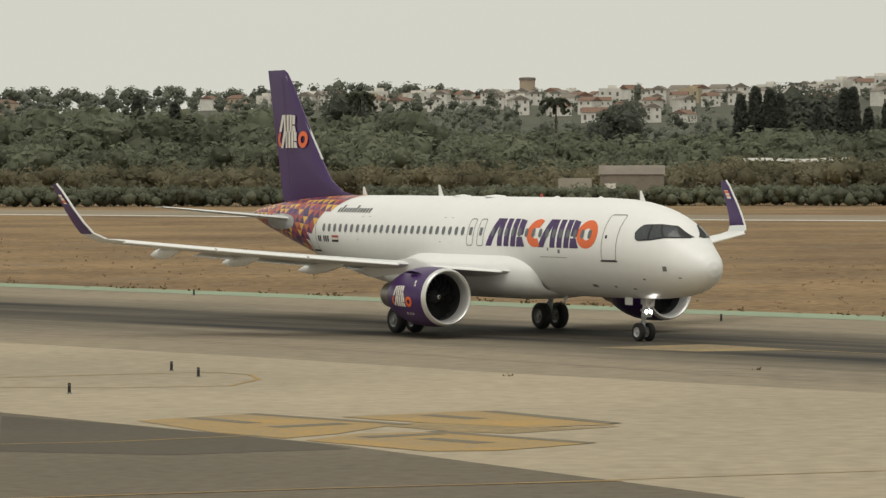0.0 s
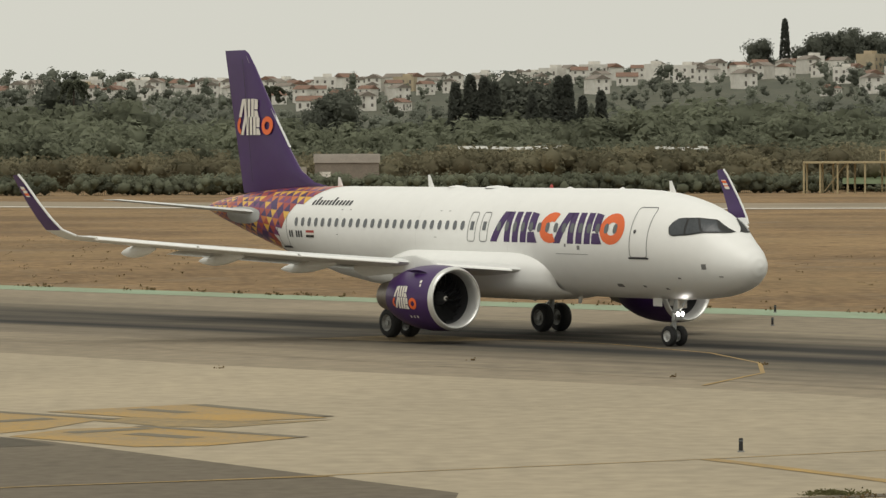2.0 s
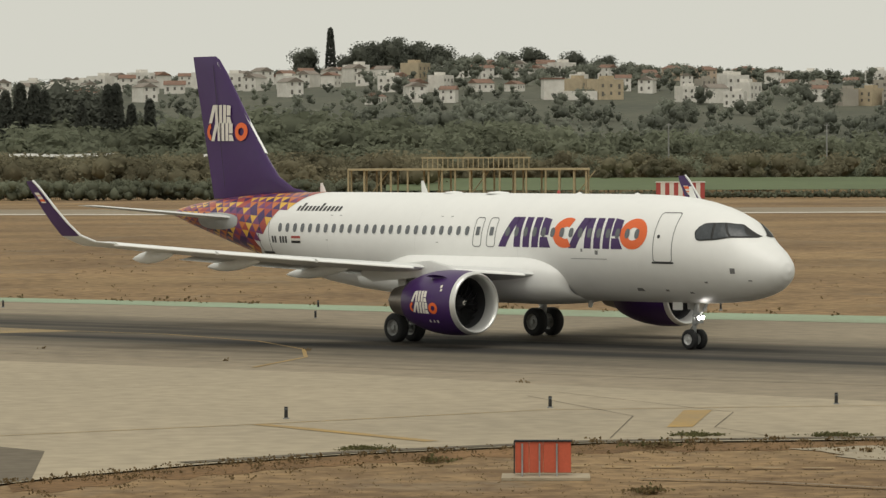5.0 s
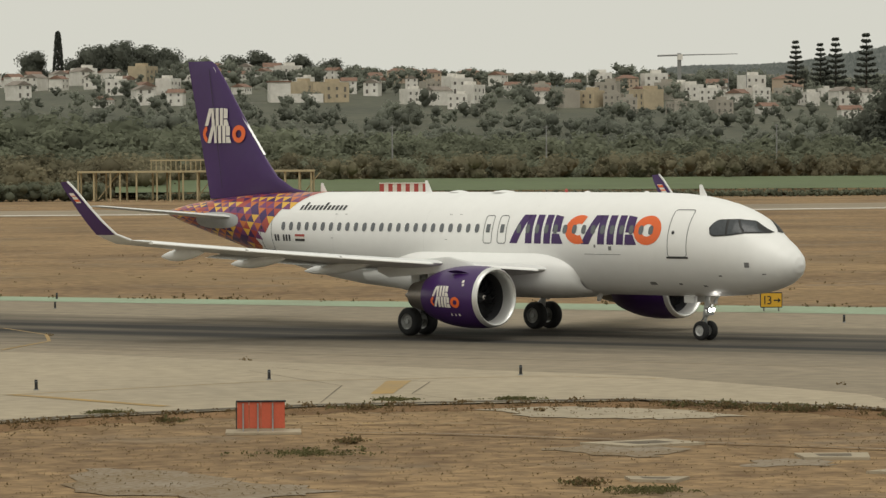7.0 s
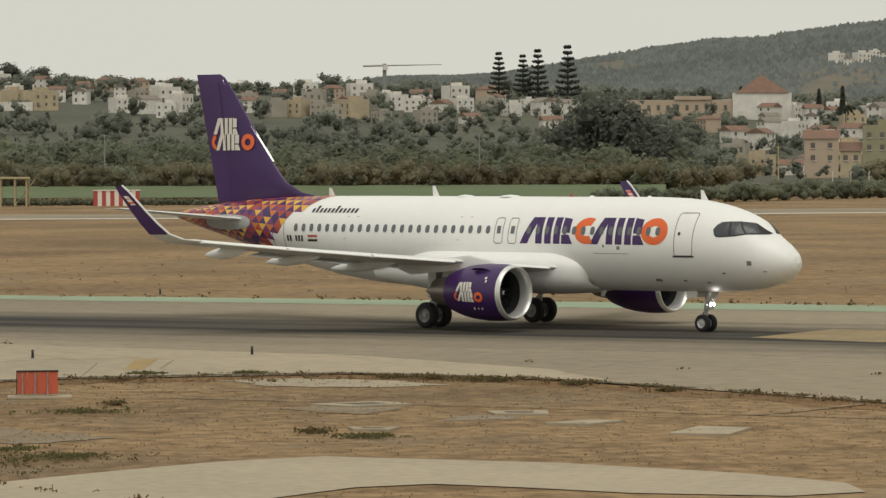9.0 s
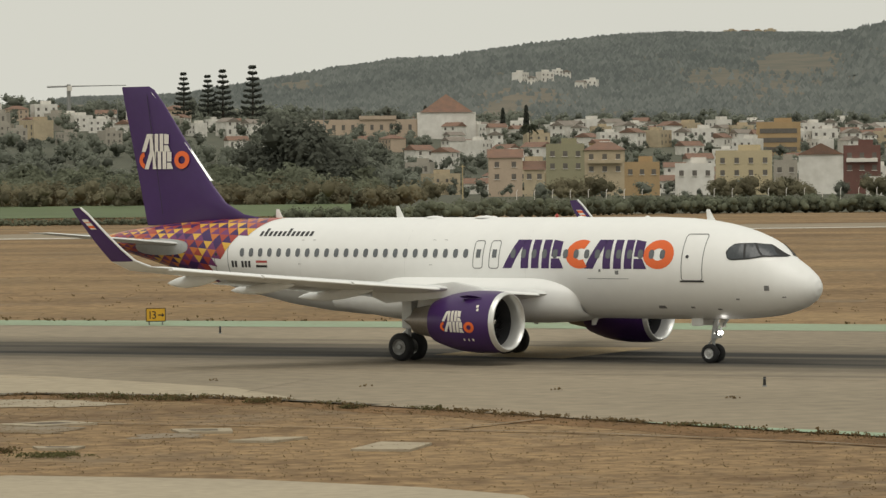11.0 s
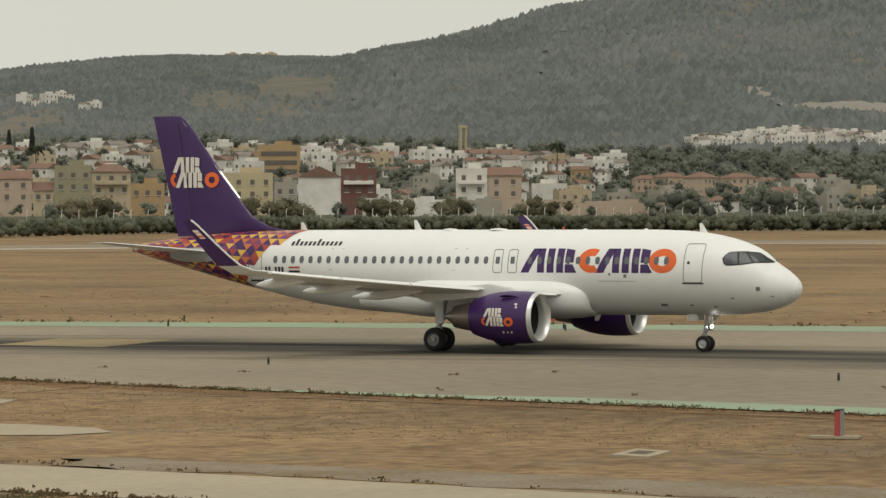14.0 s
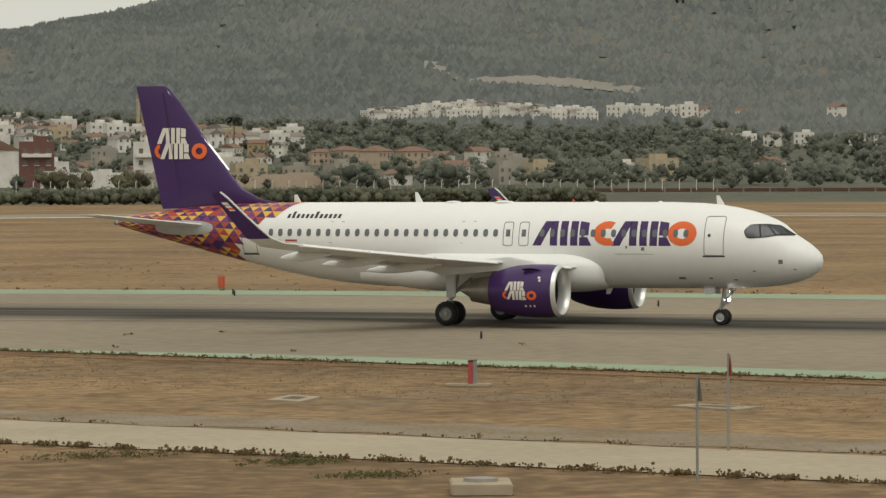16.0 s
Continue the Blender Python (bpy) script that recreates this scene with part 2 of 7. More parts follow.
def grass_material():
    """Parched grass with darker stubble and thin grey gravelly ground showing through."""
    m = material("dry_grass", (0.285, 0.193, 0.102), 0.95, vary=0.2, scale=0.04, fine=30, bump=0.6, spec=0.1, second=(0.15, 0.1, 0.058), span=0.22)
    n, l = m.node_tree.nodes, m.node_tree.links
    b = n["Principled BSDF"]
    colour = b.inputs["Base Color"].links[0].from_socket
    tex = n.new("ShaderNodeTexCoord")
    for scale, lo, hi, tone, seed in ((0.09, 0.54, 0.68, (0.21, 0.172, 0.125, 1), 0.0), (0.3, 0.52, 0.66, (0.125, 0.078, 0.043, 1), 40.0), (1.7, 0.52, 0.64, (0.14, 0.09, 0.05, 1), 15.0), (0.02, 0.5, 0.75, (0.3, 0.215, 0.115, 1), 90.0)):
        shift = n.new("ShaderNodeVectorMath")
        shift.inputs[1].default_value = (seed, seed, 0)
        l.new(tex.outputs["Object"], shift.inputs[0])
        t = n.new("ShaderNodeTexNoise")
        t.inputs["Scale"].default_value, t.inputs["Detail"].default_value, t.inputs["Roughness"].default_value = scale, 7, 0.68
        l.new(shift.outputs[0], t.inputs["Vector"])
        r = n.new("ShaderNodeMapRange")
        r.inputs["From Min"].default_value, r.inputs["From Max"].default_value, r.inputs["To Max"].default_value = lo, hi, 0.75
        l.new(t.outputs[0], r.inputs["Value"])
        mix = n.new("ShaderNodeMix")
        mix.data_type = "RGBA"
        mix.inputs["B"].default_value = tone
        l.new(colour, mix.inputs["A"])
        l.new(r.outputs[0], mix.inputs["Factor"])
        colour = mix.outputs["Result"]
    l.new(colour, b.inputs["Base Color"])
    return m


DRYGRASS = grass_material()


def track_material():
    """Asphalt darkened by rubber; the mesh carries how deep the wear goes."""
    m = material("rubber_darkened_asphalt", (0.3, 0.25, 0.182), 0.85, vary=0.1, scale=0.035, fine=30, bump=0.08, spec=0.06, second=(0.215, 0.183, 0.136), span=0.3)
    n, l = m.node_tree.nodes, m.node_tree.links
    b = n["Principled BSDF"]
    base = b.inputs["Base Color"].links[0].from_socket
    wear = n.new("ShaderNodeAttribute")
    wear.attribute_name = "wear"
    tex, blot = n.new("ShaderNodeTexCoord"), n.new("ShaderNodeTexNoise")
    blot.inputs["Scale"].default_value, blot.inputs["Detail"].default_value = 1.0, 6
    along, stretch = n.new("ShaderNodeVectorRotate"), n.new("ShaderNodeVectorMath")
    along.rotation_type = "Z_AXIS"
    along.inputs["Angle"].default_value = radians(46)
    stretch.operation = "MULTIPLY"
    stretch.inputs[1].default_value = (0.025, 0.4, 1)
    l.new(tex.outputs["Object"], along.inputs["Vector"])
    l.new(along.outputs[0], stretch.inputs[0])
    l.new(stretch.outputs[0], blot.inputs["Vector"])
    mul = n.new("ShaderNodeMath")
    mul.operation, mul.use_clamp = "MULTIPLY_ADD", True
    mul.inputs[1].default_value, mul.inputs[2].default_value = 1.35, -0.6
    add = n.new("ShaderNodeMath")
    add.operation = "ADD"
    l.new(wear.outputs["Fac"], add.inputs[0])
    l.new(blot.outputs[0], add.inputs[1])
    l.new(add.outputs[0], mul.inputs[0])
    mix = n.new("ShaderNodeMix")
    mix.data_type = "RGBA"
    mix.inputs["B"].default_value = (0.042, 0.04, 0.037, 1)
    l.new(base, mix.inputs["A"])
    l.new(mul.outputs[0], mix.inputs["Factor"])
    l.new(mix.outputs["Result"], b.inputs["Base Color"])
    return m


TRACKMAT = track_material()
DRYTUFT = leafy(material("dry_tuft", (0.36, 0.26, 0.14), 0.9, vary=0.2, scale=0.5, island=0.6, spec=0.1, second=(0.22, 0.165, 0.09)))
GREENTUFT = leafy(material("green_weed", (0.25, 0.235, 0.11), 0.9, vary=0.3, scale=0.5, island=0.6, spec=0.1, second=(0.17, 0.165, 0.08)))

# ---- builders ----
def bm_mesh(name, bm, mats, smooth=None):
    me = bpy.data.meshes.new(name)
    bm.normal_update()
    bm.to_mesh(me)
    bm.free()
    for m in mats if isinstance(mats, (list, tuple)) else [mats]:
        me.materials.append(m)
    if smooth:
        me.shade_smooth()
        if smooth < 180:
            me.set_sharp_from_angle(angle=radians(smooth))
    return me


def part(name, bm, mats, parent=None, label="", smooth=None):
    """Links a bmesh as one mesh object under a thing."""
    ob = new(name, bm_mesh(name, bm, mats, smooth))
    ob.parent = parent
    return tagged(ob, label)


def arrays(name, verts, faces, mats, parent=None, label="", smooth=False):
    me = bpy.data.meshes.new(name)
    me.from_pydata([tuple(v) for v in verts], [], [tuple(f) for f in faces])
    for m in mats if isinstance(mats, (list, tuple)) else [mats]:
        me.materials.append(m)
    me.update()
    if smooth:
        me.shade_smooth()
    ob = new(name, me)
    ob.parent = parent
    return tagged(ob, label)


def empty(name, m=None):
    ob = new(name)
    if m is not None:
        ob.matrix_basis = m
    return ob


def box(bm, lo, hi, bevel=0.0):
    r = bmesh.ops.create_cube(bm, size=1)
    c, s = [(a + b) / 2 for a, b in zip(lo, hi)], [b - a for a, b in zip(lo, hi)]
    for v in r["verts"]:
        v.co = Vector((c[0] + v.co.x * s[0], c[1] + v.co.y * s[1], c[2] + v.co.z * s[2]))
    if bevel:
        edges = list({e for v in r["verts"] for e in v.link_edges})
        bmesh.ops.bevel(bm, geom=edges, offset=bevel, segments=2, affect="EDGES")
    return bm


def boxed(lo, hi, bevel=0.0):
    return box(bmesh.new(), lo, hi, bevel)


def rod(bm, a, b, r0, r1=None, n=10):
    a, b = Vector(a), Vector(b)
    r1 = r0 if r1 is None else r1
    q = (b - a).to_track_quat("Z", "Y").to_matrix().to_4x4()
    r = bmesh.ops.create_cone(bm, cap_ends=True, segments=n, radius1=r0, radius2=r1, depth=(b - a).length)
    m = Matrix.Translation((a + b) / 2) @ q
    for v in r["verts"]:
        v.co = m @ v.co
    return bm


def lathe(bm, profile, axis="x", n=40, at=(0, 0, 0), mat=0):
    """A body turned round the axis: profile of (distance along it, radius)."""
    rings = []
    for d, r in profile:
        ring = []
        for i in range(n):
            a = 2 * math.pi * i / n
            p = (d, r * math.cos(a), r * math.sin(a)) if axis == "x" else (r * math.cos(a), d, r * math.sin(a)) if axis == "y" else (r * math.cos(a), r * math.sin(a), d)
            ring.append(bm.verts.new(Vector(p) + Vector(at)))
        rings.append(ring)
    for p, q in zip(rings, rings[1:]):
        for i in range(n):
            f = bm.faces.new((p[i], p[(i + 1) % n], q[(i + 1) % n], q[i]))
            f.material_index = mat
    return rings


def patch(bm, fn, nu, nv, mat=0):
    """A sheet of nu by nv quads over fn(u, v)."""
    g = [[bm.verts.new(fn(i / nu, j / nv)) for j in range(nv + 1)] for i in range(nu + 1)]
    for i in range(nu):
        for j in range(nv):
            bm.faces.new((g[i][j], g[i + 1][j], g[i + 1][j + 1], g[i][j + 1])).material_index = mat
    return g


# ---- the airfield's ground ----
def curve(points):
    xs, ys = zip(*points)

    def at(x):
        if x < xs[0]:
            return ys[0] + (x - xs[0]) * (ys[1] - ys[0]) / (xs[1] - xs[0])
        if x > xs[-1]:
            return ys[-1] + (x - xs[-1]) * (ys[-1] - ys[-2]) / (xs[-1] - xs[-2])
        return float(np.interp(x, xs, ys))
    return at


FAR_EDGE = curve([(-60, 345), (-22, 293), (0, 269), (20, 247), (40, 228), (60, 211), (80, 194), (100, 174), (120, 150), (135, 126), (150, 100), (180, 50)])
NEAR_EDGE = curve([(15, 127.5), (19, 131), (23, 133.5), (30, 136), (40, 135.5), (45, 129.5), (48, 122), (52, 108.5), (56, 96.5), (60, 85), (65, 71), (70, 56), (80, 26), (100, -33)])
CONC_TOP = curve([(-60, 266), (-11, 212), (0, 200), (10, 188), (20, 178), (28, 170), (35, 160), (44, 148), (48, 136)])
RUNWAY_FAR = curve([(-90, 690), (0, 620), (60, 590), (160, 575), (230, 590), (330, 580), (400, 520), (460, 420)])
RUNWAY_NEAR = curve([(-90, 628), (0, 562), (60, 535), (160, 520), (230, 530), (330, 520), (380, 465), (430, 360)])
ROAD_TOP = curve([(15, 89), (18.5, 92.5), (21.8, 94.9), (25, 97), (28, 97.6), (33, 93.5), (38, 85), (41, 77), (44, 66), (50, 48), (60, 15)])
ROAD_BOT = curve([(10, 74), (18, 82), (23.4, 86), (26, 88.3), (28, 88.4), (30, 83.5), (33, 73), (38, 57), (44, 38), (54, 4)])
GREEN_TOP = curve([(46, 131), (50, 121), (55, 106.5), (58, 98.5), (63, 87), (68, 74.5), (73, 61), (83, 33), (103, -22)])


def ribbon(name, upper, lower, x0, x1, step, z, mat, label, slant=0.0):
    xs = np.arange(x0, x1 + step / 2, step)
    v, f = [], []
    for x in xs:
        a, b = upper(x), lower(x)
        v += [(x, a, z), (x, (a + b) / 2, z), (x, b, z)]
    for i in range(len(xs) - 1):
        for k in range(2):
            f.append((3 * i + k, 3 * i + k + 1, 3 * i + 4 + k, 3 * i + 3 + k))
    return tagged(arrays(name, v, f, mat), label, kind="structure")


def ngon(name, points, z, mat, label, kind="structure"):
    bm = bmesh.new()
    f = bm.faces.new([bm.verts.new((x, y, z)) for x, y in points])
    bmesh.ops.triangulate(bm, faces=[f])
    ob = part(name, bm, mat)
    return tagged(ob, label, kind=kind)


def build_ground():
    n = 60
    v = [(-4500 + 9000 * i / n, -3000 + 8000 * j / n, -0.05) for i in range(n + 1) for j in range(n + 1)]
    f = [(i * (n + 1) + j, (i + 1) * (n + 1) + j, (i + 1) * (n + 1) + j + 1, i * (n + 1) + j + 1) for i in range(n) for j in range(n)]
    tagged(arrays("ground", v, f, DRYGRASS), "dry brown airfield grass reaching to the horizon", kind="structure")
    ribbon("runway", RUNWAY_FAR, RUNWAY_NEAR, -400, 460, 10, -0.03, ASPHALT, "grey asphalt runway beyond the dry grass")
    ribbon("runway_edge_stripe", lambda x: RUNWAY_NEAR(x) + 9, lambda x: RUNWAY_NEAR(x) + 4, -400, 430, 10, -0.018, STRIPEWHITE, "white painted runway edge stripe")
    ribbon("taxiway", lambda x: FAR_EDGE(x) - 3, lambda x: max(CONC_TOP(x), NEAR_EDGE(x)) if x < 46 else NEAR_EDGE(x), -160, 175, 1.0, -0.012, ASPHALT, "worn grey asphalt taxiway with rubber stains")
    ribbon("taxiway_shoulder_stripe", FAR_EDGE, lambda x: FAR_EDGE(x) - 6 - max(0, (x - 20) * 0.09), -160, 175, 1.0, 0.0, GREENPAINT, "faded green painted taxiway shoulder")
    ribbon("near_shoulder_stripe", lambda x: NEAR_EDGE(x) + (GREEN_TOP(x) - NEAR_EDGE(x)) * min(1.0, max(0.02, (x - 51) / 9)), NEAR_EDGE, 51, 103, 1.0, -0.002, GREENPAINT, "faded green painted shoulder beside dry grass")
    ngon("concrete_apron", [(-160, 376), (-60, 266), (-11, 212), (0, 200), (10, 188), (20, 178), (28, 170), (35, 160), (44, 148), (47.5, 136), (47, 127.5), (45, 129.5), (40, 135.5), (30, 136), (23, 133.5), (19, 131), (15, 127.5), (8, 119), (0, 106), (-12, 80), (-40, 20), (-160, 20)],
         -0.006, CONCRETE, "pale buff concrete apron")
    ngon("dark_asphalt_lane", [(-60, 246), (-25, 195), (-5, 166), (5.7, 152.5), (15.5, 136), (14.6, 127.2), (8, 118.7), (0, 105.6), (-12, 79.6), (-40, 20), (-160, 20), (-160, 246)],
         0.002, DARKASPHALT, "dark grey asphalt lane")
    ribbon("service_road", curve([(8, 113), (28, 69), (32, 60.5), (43.4, 33), (60, -6)]), curve([(4, 103.5), (23.6, 60), (30, 45), (37.6, 26), (54, -14)]), 8, 58, 1.0, -0.02, ROADMAT, "pale narrow service road between dry grass strips")
    ngon("service_road_bend", [(8, 82), (13, 88), (18.5, 92.5), (21.8, 94.9), (25, 97), (28, 97.8), (33, 93.6), (36, 89), (37.2, 85.5), (36.6, 83), (34.5, 82.6), (31.5, 84.5), (29.5, 87), (28, 88.5), (26, 88.2), (23.4, 86), (19, 81), (14, 74)], -0.026, ROADMAT, "pale bend of the service road")


TRACK = curve([(-60, 302), (-16, 250), (12, 218), (27, 198), (40, 183.5), (54, 170), (65, 159), (75, 145), (84, 132), (91, 118), (98, 101), (110, 78), (130, 42)])


def build_track():
    """The rubber-darkened middle of the taxiway."""
    xs, us = np.arange(-120, 140, 1.5), np.linspace(-1, 1, 17)
    v, f, wear = [], [], []
    for x in xs:
        for u in us:
            v.append((x + 9 * u, TRACK(x) + 12 * u, -0.004))
            wear.append(max(0.0, 1 - abs(u) ** 1.3) * 0.62 + 0.22 * math.exp(-((abs(u) - 0.25) / 0.12) ** 2) - 0.08)
    m = len(us)
    for i in range(len(xs) - 1):
        for k in range(m - 1):
            f.append((i * m + k, (i + 1) * m + k, (i + 1) * m + k + 1, i * m + k + 1))
    ob = arrays("rubber_track", v, f, TRACKMAT)
    at = ob.data.attributes.new("wear", "FLOAT", "POINT")
    at.data.foreach_set("value", wear)
    tagged(ob, "rubber-darkened wheel tracks along the taxiway", kind="structure")


def band(name, points, width, mat, label, z=0.006):
    """A painted or poured line along points."""
    bm = bmesh.new()
    pts = [Vector((x, y, z)) for x, y in points]
    g = []
    for i, p in enumerate(pts):
        d = (pts[min(i + 1, len(pts) - 1)] - pts[max(i - 1, 0)]).normalized()
        s = Vector((-d.y, d.x, 0)) * width / 2
        g.append((bm.verts.new(p + s), bm.verts.new(p - s)))
    for a, b in zip(g, g[1:]):
        bm.faces.new((a[0], a[1], b[1], b[0]))
    return tagged(part(name, bm, mat), label, kind="structure")


def build_markings():
    band("taxi_line", [(-12, 181), (-7.6, 185.1), (-3.5, 187.3), (-0.4, 188.6), (1.0, 187), (1.5, 184), (0.8, 180), (-3.0, 178.9), (-6.8, 179.3), (-14, 180)], 0.16, YELLOWLINE, "thin faded yellow curved taxi line")
    ngon("asphalt_patch", [(-4.8, 164.3), (-1.1, 160.7), (2.1, 156.7), (5.1, 153.0), (6.1, 150.9), (1.5, 148.8), (-3.0, 150.0)], 0.008, DARKPATCH, "darker asphalt patch along the lane edge")
    band("taxi_line", [(-3.3, 152.6), (-0.4, 153.5), (3.1, 155.8)], 0.16, YELLOWLINE, "thin faded yellow line on dark asphalt", 0.016)
    band("taxi_line", [(-10, 132), (0.7, 136.3), (6.3, 138.5), (12.9, 140.6)], 0.16, YELLOWLINE, "thin faded yellow line on dark asphalt", 0.016)
    band("taxi_line", [(16, 207), (21, 205.5), (25.0, 201), (28.0, 194), (28.9, 187), (28.2, 181), (25.4, 174.3)], 0.16, YELLOWLINE, "faded yellow curved taxi line")
    band("taxi_line", [(22.0, 144.8), (22.8, 143.3), (25.7, 137.3)], 0.5, YELLOWLINE, "faded yellow stop bar")
    band("taxi_line", [(8, 139), (22, 144.8), (31, 149.2), (41, 149), (44, 146)], 0.1, YELLOWLINE, "faint worn yellow line")
    ngon("painted_lozenge", [(32.9, 141.2), (35.0, 148.2), (35.8, 148.0), (33.6, 141.1)], 0.006, YELLOWLINE, "yellow painted lozenge on concrete")
    for pts in ([(-0.6, 162.2), (2.4, 165.3), (6.9, 160.4), (5.5, 156.7), (4.1, 154.9), (2.0, 157.2)], [(5.2, 163.9), (9.5, 166.8), (11.8, 163.1), (13.2, 160.4), (10.8, 159.2), (7.6, 161.4)], [(4.7, 154.1), (6.1, 156.7), (8.6, 157.6), (12.4, 153.0), (11.1, 151.5), (9.9, 150.3), (8.1, 150.1)]):
        ngon("painted_panel", pts, 0.008, PANELYELLOW, "worn yellow painted panel on concrete")
    ngon("painted_panel", [(6.3, 160.4), (7.9, 161.4), (11.8, 159.2), (13.4, 159.7), (10.2, 156.7), (8.6, 157.6)], 0.005, WORNYELLOW, "grey worn paint between the yellow panels")
    for pts, w in (([(2.4, 165.3), (7.3, 160.4)], 0.5), ([(9.5, 166.5), (13.2, 160.9)], 0.6), ([(8.0, 157.6), (12.4, 153.0)], 0.5), ([(3.5, 159.3), (5.5, 160.9)], 0.7), ([(7.7, 164.7), (9.3, 162.9)], 0.7), ([(6.2, 155.2), (8.3, 156.7)], 0.7), ([(7.9, 154.7), (9.6, 153.0)], 0.7), ([(0.9, 163.5), (2.9, 161.0)], 0.6)):
        band("painted_glyph", pts, w, WORNGREY, "dark worn bar across the yellow panels", 0.014)
    ngon("painted_panel", [(64.0, 157.0), (70.6, 163.4), (75.2, 158.1), (67.3, 150.7)], 0.002, WORNYELLOW, "worn yellow painted panel on the taxiway")
    ngon("painted_panel", [(13.5, 207.0), (18.1, 209.9), (21.7, 204.8), (17.5, 203.6)], 0.002, WORNYELLOW, "worn yellow painted panel on the taxiway")
    for pts in ([(30.5, 137.4), (33, 146), (31.8, 156)], [(34.9, 137), (34.2, 141), (36.2, 147), (33, 158)], [(50, 118), (47, 133), (52, 140)], [(10, 168), (24, 163), (33, 158)]):
        band("pavement_crack", pts, 0.035, DARKASPHALT, "dark sealed joint in the concrete", 0.004)
    band("dark_kerb_line", [(18.6, 131.4), (23, 134), (30, 136.5), (36, 136.4), (40, 135.9), (43, 132.8), (45, 130.2), (48, 122.8)], 0.55, DARKASPHALT, "dark bitumen edge between concrete and grass", 0.012)
    band("kerb_path", [(28.5, 124.6), (31, 123.2), (39.0, 115.6), (44.1, 109.9), (47.6, 106.6), (52, 99), (57, 86), (62, 72), (68, 53)], 0.2, GRAVEL, "thin pale concrete gutter line in the grass", 0.004)
    band("kerb_path", [(44.5, 109.3), (46.2, 110.2), (49.9, 112.9)], 0.2, GRAVEL, "thin pale concrete gutter line in the grass", 0.006)


def build_gravel():
    """Thin gravel and poured strips in the dry grass, with ragged outlines."""
    def ragged(points, amp, seed):
        rnd, out = random.Random(seed), []
        for (x0, y0), (x1, y1) in zip(points, points[1:] + points[:1]):
            for k in range(7):
                u = k / 7
                out.append((x0 + (x1 - x0) * u + rnd.uniform(-amp, amp), y0 + (y1 - y0) * u + rnd.uniform(-amp, amp)))
        return out
    for k, (pts, mat, amp, z, text) in enumerate((
            ([(20.0, 115.1), (21.7, 113.6), (22.9, 110.1), (24.6, 106.4), (22.2, 104.9), (18.5, 108.1)], GRAVEL, 0.3, -0.03, "grey gravel patch in the dry grass"),
            ([(32.1, 117.1), (34.4, 119.1), (35.9, 115.8), (33.9, 113.8)], GRAVEL, 0.35, -0.034, "grey gravel patch in the dry grass"),
            ([(36.5, 112.5), (38.0, 112), (37.2, 109.8), (35.4, 110.5)], GRAVEL, 0.35, -0.038, "grey gravel patch in the dry grass"),
            ([(34.5, 133.2), (37.0, 133.8), (39.9, 131.4), (40.9, 127.9), (38.4, 127.2), (35.2, 129.4)], CONCRETE, 0.25, -0.03, "pale broken concrete apron edge in the grass"),
            ([(28.5, 69.5), (32.5, 61), (38, 48.5), (43.9, 33.5), (60, -5), (64, 0), (49, 35), (42.5, 50), (36.5, 61.5), (31, 72.5)], GRAVEL, 0.5, -0.036, "grey gravel strip beside the service road"))):
        ngon("gravel_patch", ragged(pts, amp, 40 + k), z, mat, text)
    # browner, thicker growth along the pavement's edge
    v, f = [], []
    xs = np.arange(14, 84, 0.35)
    for k, x in enumerate(xs):
        wide = (2.6 if x < 42 else 2.6 + (x - 42) * 0.8 if x < 50 else 9.0) * (1 + 0.5 * noise.noise(Vector((x * 0.9, 7, 0))) + 0.25 * noise.noise(Vector((x * 3.1, 2, 0))))
        v += [(x, NEAR_EDGE(x) - 0.2, -0.042), (x, NEAR_EDGE(x) - 0.2 - wide, -0.042)]
        if k:
            f.append((2 * k - 2, 2 * k - 1, 2 * k + 1, 2 * k))
    tagged(arrays("grass_fringe", v, f, FRINGE), "reddish brown thicker grass along the pavement edge", kind="structure")
    for k in range(6):
        x = 27.2 + 1.15 * k
        band("edge_dash", [(x, 128.6 - 0.35 * k), (x + 0.75, 128.6 - 0.35 * k - 0.2)], 0.22, PANELYELLOW, "short faded yellow dash on the edge stones", 0.006)


build_ground()
build_gravel()
build_track()
build_markings()


# ---- the airliner: nose at the origin, +x ahead, +y to its left, z from the ground ----
TOP_S = [0, 0.1, 0.3, 0.7, 1.1, 1.3, 1.6, 1.9, 2.2, 2.5, 3, 3.5, 4.2, 5, 6, 7.5, 24, 27, 30, 32, 34, 36, 37.2, 37.55]
TOP_Z = [3.1, 3.42, 3.66, 3.98, 4.23, 4.36, 4.62, 4.87, 5.04, 5.18, 5.37, 5.52, 5.68, 5.81, 5.9, 5.95, 5.95, 5.94, 5.88, 5.78, 5.62, 5.38, 5.18, 5.08]
BOT_S = [0, 0.1, 0.3, 0.7, 1.1, 1.5, 2, 3, 4, 5, 7.5, 22.5, 24.5, 26.5, 28.5, 30.5, 32.5, 34.5, 36.5, 37.55]
BOT_Z = [3.1, 2.77, 2.55, 2.3, 2.15, 2.04, 1.94, 1.84, 1.79, 1.77, 1.75, 1.75, 1.9, 2.16, 2.56, 3.02, 3.5, 4.0, 4.5, 4.8]
WID_S = [0, 0.1, 0.3, 0.7, 1.1, 1.5, 2, 2.5, 3, 4, 5, 6, 7.5, 24, 26, 28, 30, 32, 34, 36, 37.2, 37.55]
